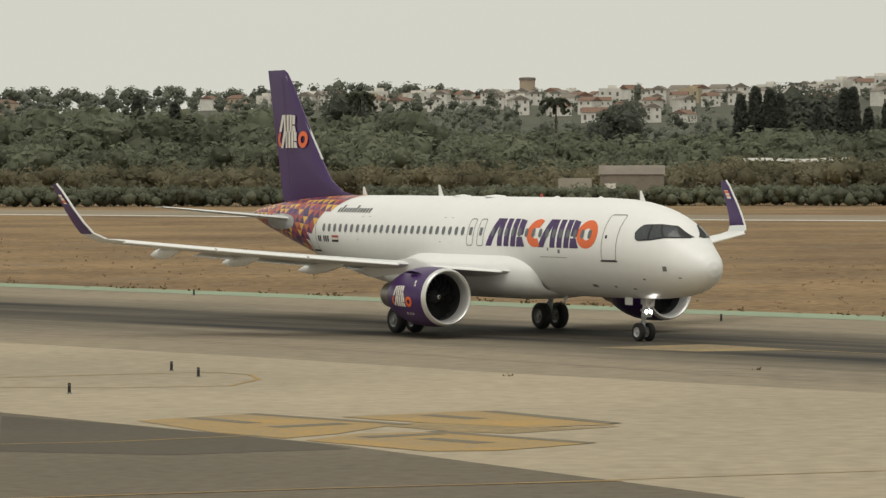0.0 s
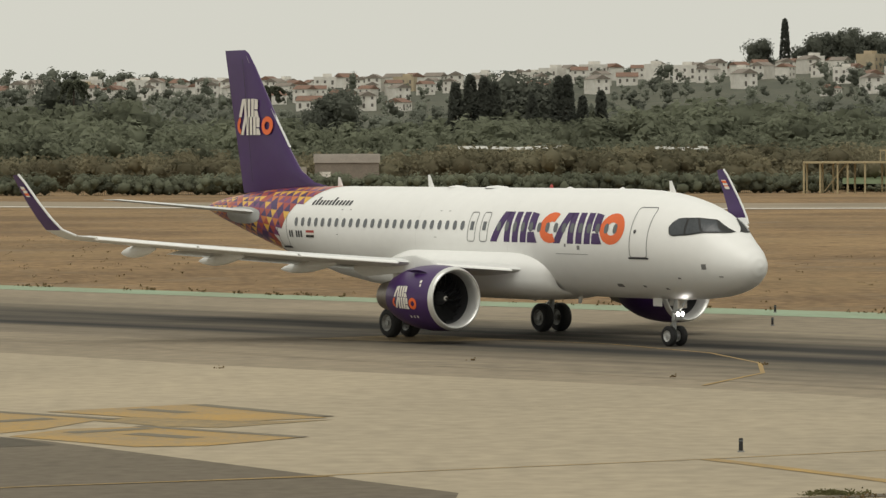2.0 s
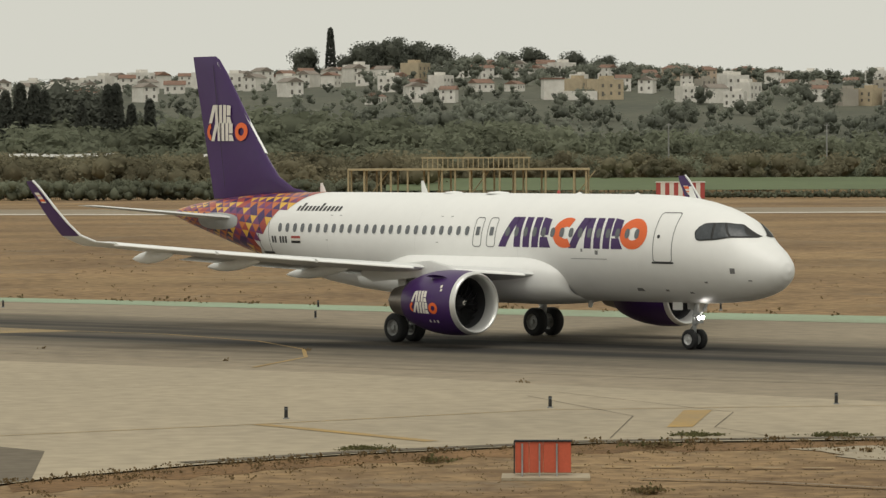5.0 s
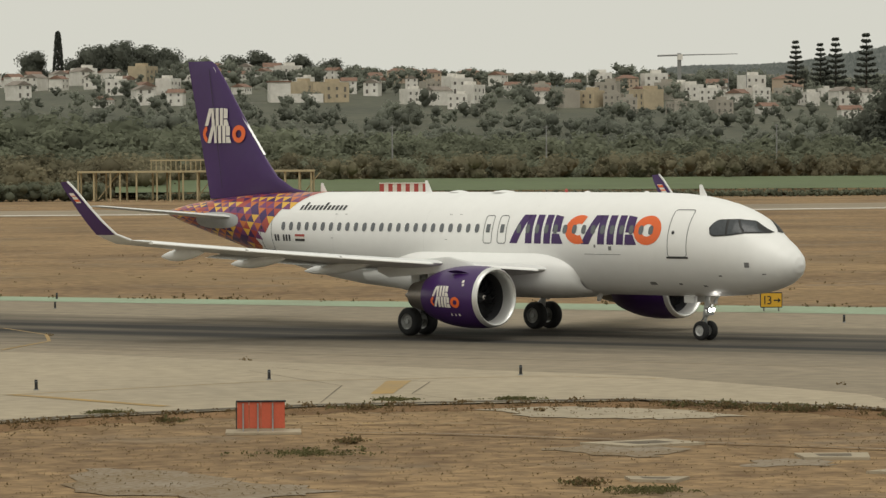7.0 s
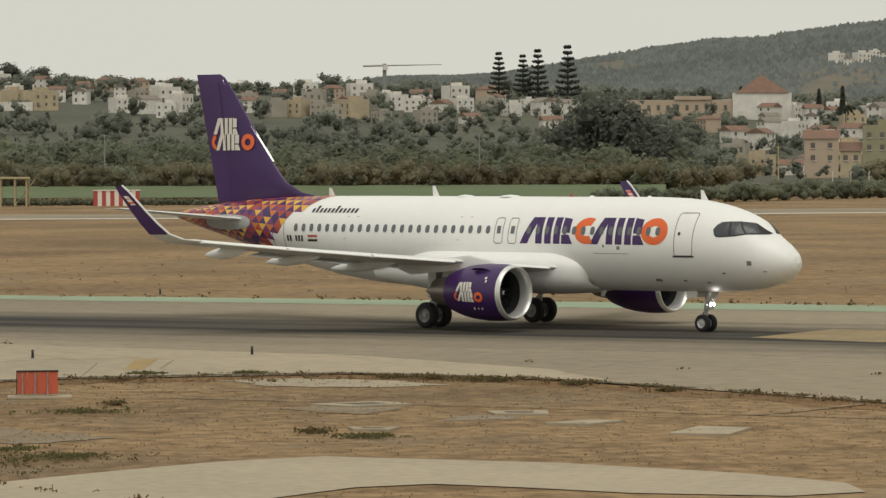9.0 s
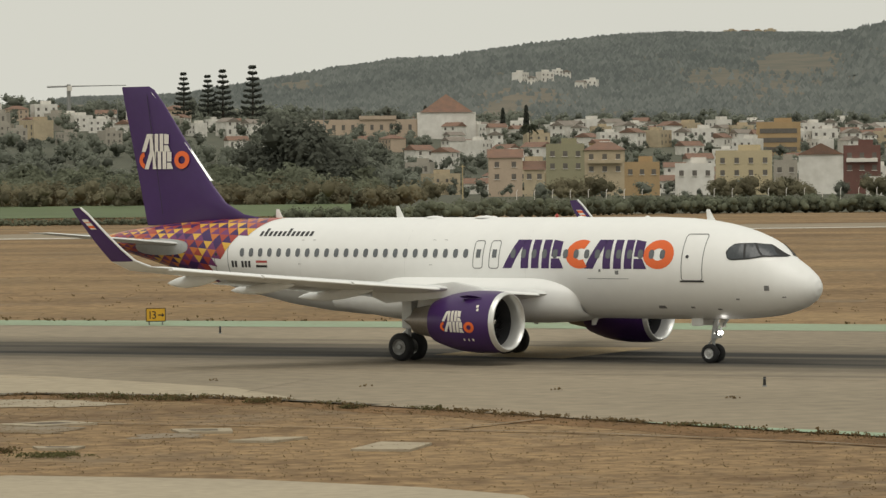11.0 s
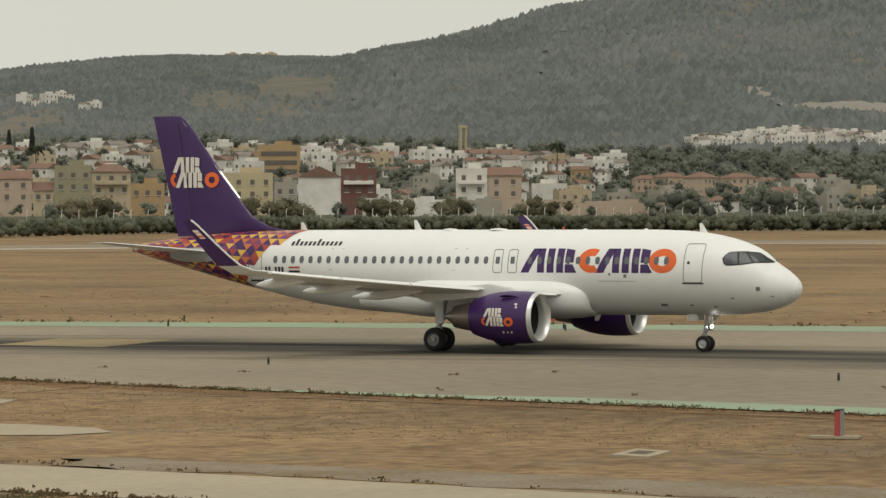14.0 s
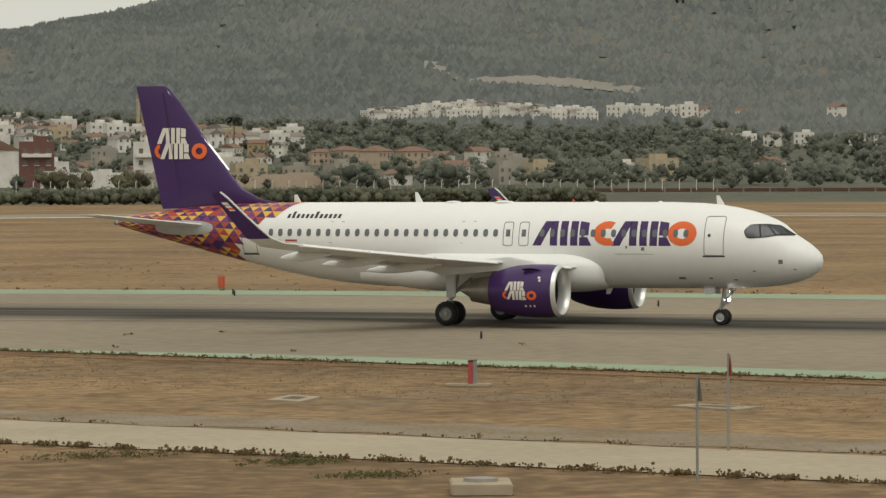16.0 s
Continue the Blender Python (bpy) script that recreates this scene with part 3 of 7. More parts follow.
WID_Y = [0, 0.33, 0.57, 0.86, 1.07, 1.24, 1.42, 1.56, 1.67, 1.83, 1.92, 1.96, 1.975, 1.975, 1.94, 1.84, 1.66, 1.4, 1.08, 0.68, 0.34, 0.16]


def smooth_step(u):
    u = min(1.0, max(0.0, u))
    return u * u * (3 - 2 * u)


def hull(s):
    """Mid height, half height and half width of the fuselage s metres behind the nose."""
    t, b, w = np.interp(s, TOP_S, TOP_Z), np.interp(s, BOT_S, BOT_Z), np.interp(s, WID_S, WID_Y)
    return (t + b) / 2, (t - b) / 2, w


def skin(s, a, out=0.0):
    """The fuselage's skin at the angle a from the right-hand side upward."""
    c, h, w = hull(s)
    return Vector((-s, -(w + out) * math.cos(a), c + (h + out) * math.sin(a)))


def side(s, z, out=0.008, hand=-1):
    """The skin at the height z on one flank (hand -1: the right)."""
    c, h, w = hull(s)
    k = max(-0.999, min(0.999, (z - c) / h))
    p = skin(s, math.asin(k), out)
    return Vector((p.x, p.y * -hand, p.z)) if hand > 0 else p


def wedge(sections, bm, n=14, closed=True):
    """A lifting surface through sections: (leading edge, trailing edge, thickness, up direction)."""
    rings = []
    for le, te, thick, up in sections:
        le, te, up = Vector(le), Vector(te), Vector(up).normalized()
        ring = []
        for i in range(2 * n):
            k = i if i <= n else 2 * n - i
            u = 0.5 - 0.5 * math.cos(math.pi * k / n)
            y = 5 * 0.12 * (0.2969 * math.sqrt(u) - 0.126 * u - 0.3516 * u * u + 0.2843 * u ** 3 - 0.1036 * u ** 4) / 0.12
            sgn = 1 if i < n else -1
            ring.append(bm.verts.new(le.lerp(te, u) + up * (sgn * y * thick * (1.0 if sgn > 0 else 0.8))))
        rings.append(ring)
    m = 2 * n
    for p, q in zip(rings, rings[1:]):
        for i in range(m):
            bm.faces.new((p[i], p[(i + 1) % m], q[(i + 1) % m], q[i]))
    bm.faces.new(rings[0])
    bm.faces.new(rings[-1])
    bmesh.ops.recalc_face_normals(bm, faces=bm.faces)
    return bm


def flank_quad(bm, corners, hand=-1, n=6, out=0.008, mat=0):
    """A painted patch on the flank, given by four corners (s, z)."""
    a, b, c, d = [Vector(p) for p in corners]
    patch(bm, lambda u, v: side(*(a.lerp(b, u).lerp(d.lerp(c, u), v)), out, hand), n, n, mat)


def flank_arc(bm, corners, hand=-1, n=12, out=0.03):
    """As flank_quad, but spread evenly round the curve of the hull."""
    c = []
    for s, z in corners:
        m, h, w = hull(s)
        c.append(Vector((s, math.asin(max(-0.995, min(0.995, (z - m) / h))))))

    def at(u, v):
        q = c[0].lerp(c[1], u).lerp(c[3].lerp(c[2], u), v)
        p = skin(q.x, q.y, out)
        return Vector((p.x, -p.y, p.z)) if hand > 0 else p
    patch(bm, at, n, n)


def flank_ring(bm, s, z, r0, r1, a0=0, a1=360, hand=-1, out=0.009, mat=0, n=28, squash=1.0):
    patch(bm, lambda u, v: side(s + (r0 + (r1 - r0) * v) * squash * math.cos(radians(a0 + (a1 - a0) * u)), z + (r0 + (r1 - r0) * v) * math.sin(radians(a0 + (a1 - a0) * u)), out, hand), n, 3, mat)


def flank_frame(bm, s0, s1, z0, z1, w, hand=-1, out=0.01, r=0.14):
    """A thin line round a door with rounded corners."""
    pts = []
    for cs, cz, a in ((s1 - r, z1 - r, 0), (s0 + r, z1 - r, 90), (s0 + r, z0 + r, 180), (s1 - r, z0 + r, 270)):
        pts += [(cs, cz, a + 15 * i) for i in range(7)]
    m = len(pts)
    g = []
    for cs, cz, a in pts:
        e = Vector((math.cos(radians(a)), math.sin(radians(a))))
        g.append([bm.verts.new(side(cs + e.x * q, cz + e.y * q, out, hand)) for q in (r - w, r)])
    for i in range(m):
        p, q = g[i], g[(i + 1) % m]
        if (pts[(i + 1) % m][0] - pts[i][0]) ** 2 + (pts[(i + 1) % m][1] - pts[i][1]) ** 2 > 0.3:
            prev = p
            for k in range(1, 9):
                u = k / 8
                if k < 8:
                    cs = pts[i][0] + (pts[(i + 1) % m][0] - pts[i][0]) * u
                    cz = pts[i][1] + (pts[(i + 1) % m][1] - pts[i][1]) * u
                    e = Vector((math.cos(radians(pts[i][2])), math.sin(radians(pts[i][2]))))
                    cur = [bm.verts.new(side(cs + e.x * d, cz + e.y * d, out, hand)) for d in (r - w, r)]
                else:
                    cur = q
                bm.faces.new((prev[0], prev[1], cur[1], cur[0]))
                prev = cur
        else:
            bm.faces.new((p[0], p[1], q[1], q[0]))


def emblem(place, purple, orange, height, skew=0.16):
    """The livery's mark as plain shapes: slanted blocks, bars and a ring. place(u, v): a point at u heights along, v heights up."""
    def quad(bm, pts, mat=0):
        a, b, c, d = [Vector(p) for p in pts]
        patch(bm, lambda u, v: place(*(a.lerp(b, u).lerp(d.lerp(c, u), v))), 5, 6, mat)

    def ring(bm, cu, cv, r0, r1, a0, a1, mat=0):
        patch(bm, lambda u, v: place(cu + (r0 + (r1 - r0) * v) * math.cos(radians(a0 + (a1 - a0) * u)), cv + (r0 + (r1 - r0) * v) * math.sin(radians(a0 + (a1 - a0) * u))), 26, 3, mat)
    return quad, ring


def word_blocks(quad, u0, name, mat, parent, label):
    """Slanted block, upright bars and stacked blocks, about 2.1 heights long, each a piece of its own."""
    for pts in ([(0, 0), (0.3, 0), (0.72, 1), (0.42, 1)], [(0.62, 0), (0.88, 0), (0.88, 1), (0.62, 1)], [(0.98, 0), (1.24, 0), (1.24, 1), (0.98, 1)], [(1.34, 0), (1.6, 0), (1.6, 1), (1.34, 1)], [(1.66, 0.42), (1.98, 0.42), (1.98, 0.94), (1.66, 1)], [(1.66, 0), (2.1, 0), (1.94, 0.35), (1.66, 0.35)]):
        bm = bmesh.new()
        quad(bm, [(u0 + u, v) for u, v in pts])
        part(name, bm, mat, parent, label)


def ring_piece(ring, args, name, mat, parent, label):
    bm = bmesh.new()
    ring(bm, *args)
    part(name, bm, mat, parent, label)


def build_airliner():
    plane = empty("airliner")
    tagged(plane, "white twin-engine airliner with purple fin taxiing on the taxiway", "airliner")
    # fuselage
    bm = bmesh.new()
    st = sorted(set([round(x, 3) for x in np.concatenate([np.linspace(0.02, 0.3, 6), np.linspace(0.4, 8, 60), np.linspace(8.5, 24, 24), np.linspace(24.5, 37.55, 36), TOP_S[1:], BOT_S[1:], WID_S[1:]])]))
    n = 96
    rings = [[bm.verts.new(skin(s, 2 * math.pi * i / n)) for i in range(n)] for s in st]
    for p, q in zip(rings, rings[1:]):
        for i in range(n):
            bm.faces.new((p[i], q[i], q[(i + 1) % n], p[(i + 1) % n]))
    tip = bm.verts.new((0, 0, 3.1))
    for i in range(n):
        bm.faces.new((tip, rings[0][i], rings[0][(i + 1) % n]))
    bm.faces.new(rings[-1])
    bmesh.ops.recalc_face_normals(bm, faces=bm.faces)
    part("fuselage", bm, WHITE, plane, "glossy white fuselage", smooth=180)
    # belly fairing
    bm = bmesh.new()
    fs, fr = 10.6 + 12.85 * (0.5 - 0.5 * np.cos(np.linspace(0, math.pi, 48))), []
    for s in fs:
        e = math.sqrt(max(0.0, 1 - (1 - min(1, (s - 10.6) / 2.2)) ** 2)) * smooth_step((23.6 - s) / 4.5)
        fr.append([bm.verts.new((-s, -(1.45 + 0.97 * e) * math.copysign(abs(math.cos(a)) ** 0.6, math.cos(a)), 2.62 + ((0.3 + 0.76 * e) * abs(math.sin(a)) ** 0.8 if math.sin(a) > 0 else -(0.72 + 0.36 * e) * abs(math.sin(a)) ** 0.75))) for a in np.linspace(0, 2 * math.pi, 40, endpoint=False)])
    for p, q in zip(fr, fr[1:]):
        for i in range(40):
            bm.faces.new((p[i], q[i], q[(i + 1) % 40], p[(i + 1) % 40]))
    bmesh.ops.recalc_face_normals(bm, faces=bm.faces)
    part("belly_fairing", bm, WHITE, plane, smooth=180)
    # mosaic of triangles round the tail
    bm = bmesh.new()
    rnd = random.Random(5)
    ds, na = 0.56, 26
    for i in range(-3, 18):
        for j in range(na):
            for k in range(2):
                s0 = 28.0 + i * ds
                off = 0.5 * ds if j % 2 else 0
                if k == 0:
                    tri = [(s0 + off, j), (s0 + ds + off, j), (s0 + ds / 2 + off, j + 1)]
                else:
                    tri = [(s0 + ds / 2 + off, j + 1), (s0 + 1.5 * ds + off, j + 1), (s0 + ds + off, j)]
                tri = [(min(s, 37.5), 2 * math.pi * b / na + math.pi / 2) for s, b in tri]
                cs = sum(p[0] for p in tri) / 3
                ca = sum(p[1] for p in tri) / 3
                limit = 29.45 - 1.6 * math.sin(ca) - 0.85 * math.sin(ca) ** 2
                if cs < limit or cs > 37.4:
                    continue
                mat = rnd.choice((0, 0, 1, 2, 2, 3, 3)) if k else rnd.choice((1, 1, 4, 4, 4, 3))
                a, b, c = [Vector(p) for p in tri]
                g = {}
                for u in range(4):
                    for v in range(4 - u):
                        p = a + (b - a) * (u / 3) + (c - a) * (v / 3)
                        g[u, v] = bm.verts.new(skin(p.x, p.y, 0.012))
                for u in range(3):
                    for v in range(3 - u):
                        bm.faces.new((g[u, v], g[u + 1, v], g[u, v + 1])).material_index = mat
                        if u + v < 2:
                            bm.faces.new((g[u + 1, v], g[u + 1, v + 1], g[u, v + 1])).material_index = mat
    bmesh.ops.recalc_face_normals(bm, faces=bm.faces)
    part("tail_mosaic", bm, [YELLOW, PURPLE, RUST, CRIMSON, MAUVE], plane, "mosaic of orange, yellow, crimson and purple triangles")
    bm = bmesh.new()
    lathe(bm, [(0, 0.15), (-0.1, 0.17), (-0.22, 0.14), (-0.2, 0.09), (0.0, 0.08)], at=(-37.45, 0, 4.93), n=20)
    part("exhaust_pipe", bm, HOTMETAL, plane, smooth=60)
    # fin with its fillet
    bm = bmesh.new()
    fin = [((-28.0, 0, 5.87), (-34.95, 0, 5.6), 0.12), ((-29.4, 0, 6.1), (-35.05, 0, 6.0), 0.3), ((-30.4, 0, 6.6), (-35.16, 0, 6.5), 0.42), ((-31.15, 0, 7.4), (-35.37, 0, 7.4), 0.42), ((-33.95, 0, 11.1), (-36.24, 0, 11.1), 0.2), ((-34.5, 0, 11.72), (-36.38, 0, 11.72), 0.15), ((-34.8, 0, 11.88), (-36.4, 0, 11.88), 0.06)]
    wedge([(a, b, t, (0, 1, 0)) for a, b, t in fin], bm)
    finob = part("fin", bm, PURPLE, plane, "deep purple tail fin", smooth=40)
    bm = bmesh.new()
    for h in (-1, 1):
        patch(bm, lambda u, v: Vector((-31.2 - 3.35 * u + 0.02 - 0.09 * v, h * 0.06 * v, 7.6 + 4.0 * u)), 12, 2)
    bmesh.ops.recalc_face_normals(bm, faces=bm.faces)
    part("leading_edge", bm, METAL, finob, "bare metal leading edge strip")
    bm = bmesh.new()
    for h in (-1, 1):
        patch(bm, lambda u, v: Vector((-33.85 - 1.0 * u - 0.025 * v, h * (0.26 - 0.155 * u), 6.1 + 5.4 * u)), 8, 1)
    part("rudder_gap", bm, BLACK, finob)
    for hand in (-1, 1):
        for word, v0, cu in (("top", 0.0, 0.25), ("low", -0.98, 0.45)):
            def place(u, v, hand=hand, v0=v0, cu=cu):
                x = -35.3 + 0.84 * u
                z = 8.93 + 0.8 * (v + v0)
                le, te = -31.15 - 2.8 * (z - 7.4) / 3.7, -35.37 - 0.87 * (z - 7.4) / 3.7
                k = max(0.02, min(0.98, (le - x) / (le - te)))
                th = 0.42 - 0.22 * (z - 7.4) / 3.7
                yy = 5 * (0.2969 * math.sqrt(k) - 0.126 * k - 0.3516 * k * k + 0.2843 * k ** 3 - 0.1036 * k ** 4)
                return Vector((x, hand * (yy * th + 0.025), z))
            quad, ring = emblem(place, None, None, 1)
            word_blocks(quad, 0.1 if word == "top" else 0.3, "white_mark", STRIPEWHITE, finob, "white block of the livery mark")
            if word == "low":
                ring_piece(ring, (2.98, 0.5, 0.22, 0.5, 0, 360), "orange_mark", ORANGE, finob, "orange ring of the livery mark")
                ring_piece(ring, (0.4, 0.5, 0.22, 0.48, 105, 255), "orange_mark", ORANGE, finob, "orange arc of the livery mark")
    # tailplanes, wings, engines: the right half and its mirror image
    for hand in (-1, 1):
        bm = bmesh.new()
        wedge([((-31.6, hand * 0.7, 4.75), (-35.6, hand * 0.7, 4.85), 0.3, (0, 0, 1)), ((-32.2, hand * 1.5, 4.83), (-35.75, hand * 1.5, 4.9), 0.22, (0, 0, 1)), ((-35.1, hand * 6.0, 5.32), (-36.65, hand * 6.0, 5.34), 0.1, (0, 0, 1)), ((-35.5, hand * 6.22, 5.35), (-36.65, hand * 6.22, 5.36), 0.04, (0, 0, 1))], bm)
        part("tailplane", bm, WINGGREY, plane, "grey horizontal tailplane", smooth=50)

        def wz(y):
            return 2.72 + (y - 2) * 0.085 + max(0, y - 6) ** 2 * 0.0012

        def wle(y):
            return 12.0 + (y - 2) * 0.57 - (0.5 * max(0, 3.2 - y))

        def wte(y):
            return 18.55 + 0.03 * (y - 2) if y < 6.4 else 18.68 + (y - 6.4) * 0.345
        bm = bmesh.new()
        secs = []
        for y in (1.5, 2.4, 3.5, 5, 6.4, 9, 12, 14.5, 16.5):
            chord = wte(y) - wle(y)
            secs.append(((-wle(y), hand * y, wz(y) + 0.05), (-wte(y), hand * y, wz(y) - 0.02 - 0.02 * chord), 0.078 * chord + 0.03, (0, 0, 1)))
        for y, dz, sl, c in ((16.95, 0.06, 20.75, 1.37), (17.3, 0.3, 21.25, 1.2), (17.5, 0.75, 21.75, 1.04), (17.66, 1.3, 22.33, 0.88), (17.84, 2.15, 23.2, 0.64), (17.9, 2.42, 23.55, 0.43)):
            tilt = min(1.0, dz / 0.8)
            secs.append(((-sl, hand * y, wz(16.5) + 0.05 + dz), (-sl - c, hand * y, wz(16.5) + 0.02 + dz), 0.05, (0, -hand * tilt, 1.02 - tilt)))
        wedge(secs[:9], bm)
        wing = part("wing", bm, WINGGREY, plane, "pale grey swept wing", smooth=50)
        for y0, y1 in ((2.6, 5.0), (6.3, 9.6), (9.7, 13.0), (13.1, 16.4)):
            bm = bmesh.new()
            sl = []
            for y in (y0, (y0 + y1) / 2, y1):
                c = 0.16 * (wte(y) - wle(y)) + 0.25
                sl.append(((-wle(y) + 0.2, hand * y, wz(y) - 0.02), (-wle(y) - c, hand * y, wz(y) + 0.19 - 0.004 * y), 0.13 + 0.03 * c, (0.25, 0, 1)))
            wedge(sl, bm)
            part("slat", bm, WHITE, wing, "white leading edge slat", smooth=60)
        bm = bmesh.new()
        wedge(secs[8:11], bm)
        part("wingtip", bm, WINGGREY, wing, smooth=60)
        bm = bmesh.new()
        wedge(secs[10:], bm)
        part("sharklet", bm, PURPLE, wing, "purple upturned wing tip", smooth=60)
        bm = bmesh.new()
        ed = [Vector(a) for a, b, t, u in secs[9:]]
        for k in range(len(ed) - 1):
            rod(bm, ed[k] + Vector((0.02, 0, 0)), ed[k + 1] + Vector((0.02, 0, 0)), 0.05, 0.045, 8)
        part("sharklet_edge", bm, WINGGREY, wing, "pale grey leading edge")
        for sd in (-1, 1):
            for m, mat, k0 in (("white_mark", STRIPEWHITE, 0.25), ("orange_mark", ORANGE, 0.0)):
                bm = bmesh.new()
                for k in range(3 if m == "white_mark" else 2):
                    q = (0.30 + 0.17 * k) if m == "white_mark" else (0.62 + 0.1 * k) * (0.5 if k else 0.98)
                    c0 = Vector(secs[12][0]).lerp(Vector(secs[13][0]), q) if q < 1 else Vector(secs[13][0])
                    base = c0 + Vector((-0.22, sd * 0.06 * 1.0, 0))
                    patch(bm, lambda u, v: base + Vector((-0.3 * u - 0.1 * v, 0.02 * hand * v, 0.11 * v)), 1, 1)
                part(m, bm, mat, wing)
        for y, ln in ((7.6, 3.9), (10.9, 3.3), (14.0, 2.6)):
            bm = bmesh.new()
            x0 = -wte(y) + 0.62 * ln
            prof = [(0, 0.03), (-0.18 * ln, 0.15), (-0.4 * ln, 0.23), (-0.62 * ln, 0.24), (-0.8 * ln, 0.18), (-0.93 * ln, 0.09), (-ln, 0.01)]
            lathe(bm, prof, n=16)
            for v in bm.verts:
                v.co = Vector((v.co.x + x0, hand * y + v.co.y * 0.6, wz(y) - 0.16 + v.co.z * 1.05 - 0.08 * -v.co.x))
            part("flap_fairing", bm, WINGGREY, wing, smooth=60)
        bm = bmesh.new()
        for y0, y1 in ((2.4, 6.3), (6.5, 12.6)):
            patch(bm, lambda u, v: Vector((-(wte(y0 + (y1 - y0) * u) - 0.9 * (1 - v) * (1 - 0.3 * u) + 0.35 * v), hand * (y0 + (y1 - y0) * u), wz(y0 + (y1 - y0) * u) - 0.1 - 0.17 * v)), 8, 2)
        bmesh.ops.solidify(bm, geom=bm.faces[:], thickness=0.06)
        part("flap", bm, WINGGREY, wing, "slightly lowered trailing edge flap")
        # engine
        ex, ey, ez = -11.2, hand * 5.75, 1.76
        eng = part("engine_cowl", nacelle_cowl(ex, ey, ez), PURPLE, plane, "purple engine cowl", smooth=50)
        bm = bmesh.new()
        lathe(bm, [(-0.62, 0.99), (-0.3, 1.0), (-0.1, 1.05), (-0.02, 1.1), (0.0, 1.12), (-0.03, 1.16), (-0.1, 1.195), (-0.22, 1.225)], at=(ex, ey, ez), n=56)
        part("inlet_lip", bm, LIPMETAL, eng, "bright metal inlet lip", smooth=180)
        bm = bmesh.new()
        lathe(bm, [(-0.6, 0.985), (-1.3, 0.99), (-1.32, 0.3)], at=(ex, ey, ez), n=48)
        part("inlet_duct", bm, DARK, eng, smooth=60)
        for k in range(18):
            bm = bmesh.new()
            a = 2 * math.pi * k / 18

            def blade(u, v, a=a):
                r = 0.3 + 0.68 * u
                tw = 0.35 + 0.5 * u
                w = 0.13 * (1 + 0.6 * u) * (v - 0.5) * 2
                b = a + 0.25 * u * u
                return Vector((ex - 1.12 + w * math.cos(tw), ey + r * math.cos(b) - w * math.sin(tw) * math.sin(b), ez + r * math.sin(b) + w * math.sin(tw) * math.cos(b)))
            patch(bm, blade, 5, 2)
            part("fan_blade", bm, FANMETAL, eng, smooth=60)
        bm = bmesh.new()
        lathe(bm, [(0.0, 0.005), (-0.08, 0.09), (-0.25, 0.2), (-0.5, 0.31)], at=(ex - 0.65, ey, ez), n=28)
        part("spinner", bm, DARK, eng, smooth=180)
        bm = bmesh.new()
        patch(bm, lambda u, v: Vector((ex - 0.66 - 0.02 * u - 0.05 * v, ey + (0.05 + 0.04 * v) * math.cos(6 * u), ez + (0.05 + 0.04 * v) * math.sin(6 * u))), 14, 1)
        part("spinner_spiral", bm, STRIPEWHITE, eng)
        bm = bmesh.new()
        lathe(bm, [(-3.05, 0.8), (-3.8, 0.68), (-4.6, 0.54), (-4.58, 0.5), (-3.4, 0.6)], at=(ex, ey, ez), n=36)
        lathe(bm, [(-4.2, 0.42), (-4.8, 0.3), (-5.25, 0.04)], at=(ex, ey, ez), n=24)
        part("exhaust_nozzle", bm, HOTMETAL, eng, "heat stained exhaust nozzle", smooth=60)
        bm = bmesh.new()
        wedge([((ex - 0.9, ey, ez + 1.15), (ex - 6.2, ey, ez + 0.7), 0.2, (0, 1, 0)), ((ex - 1.5, ey, ez + 1.42), (ex - 6.9, ey, ez + 0.95), 0.24, (0, 1, 0)), ((ex - 2.6, ey, ez + 1.62), (ex - 6.9, ey, ez + 1.25), 0.2, (0, 1, 0))], bm)
        part("pylon", bm, WINGGREY, eng, smooth=50)
        for sd in (-1, 1):
            bm = bmesh.new()
            patch(bm, lambda u, v: Vector((ex - 0.75 - 0.95 * u, ey + sd * (0.82 + 0.32 * v * u), ez + 0.98 + 0.34 * v * u * (1.2 - u))), 6, 3)
            bmesh.ops.solidify(bm, geom=bm.faces[:], thickness=0.02)
            part("chine", bm, PURPLE, eng)
        # mark on the cowl
        for sd in (hand,):
            for row in (0, 1):
                def place(u, v, row=row, sd=sd):
                    x = ex - 2.62 + 0.5 * u
                    a = 0.02 + 0.35 * (0.05 - row * 1.03 + v)
                    r = nacelle_r(x - ex) + 0.012
                    return Vector((x, ey + sd * r * math.cos(a), ez + r * math.sin(a)))
                quad, ring = emblem(place, None, None, 1)
                word_blocks(quad, 0.15 if row == 0 else 0.35, "white_mark", STRIPEWHITE, eng, "white block of the livery mark")
                if row:
                    ring_piece(ring, (2.95, 0.5, 0.22, 0.5, 0, 360), "orange_mark", ORANGE, eng, "orange ring of the livery mark")
                    ring_piece(ring, (0.4, 0.5, 0.22, 0.48, 100, 260), "orange_mark", ORANGE, eng, "orange arc of the livery mark")
            bm = bmesh.new()
            for x0, a0, w in ((-0.75, 0.5, 0.13), (-0.72, 0.38, 0.1), (-1.0, -0.62, 0.09), (-1.22, -0.62, 0.07), (-1.44, -0.62, 0.09)):
                patch(bm, lambda u, v: Vector((ex + x0 - w * u, ey + sd * (nacelle_r(x0 - w * u) + 0.012) * math.cos(a0 + 0.09 * v), ez + (nacelle_r(x0 - w * u) + 0.012) * math.sin(a0 + 0.09 * v))), 2, 2)
            tagged(part("cowl_placards", bm, STRIPEWHITE, eng), kind="stuff")
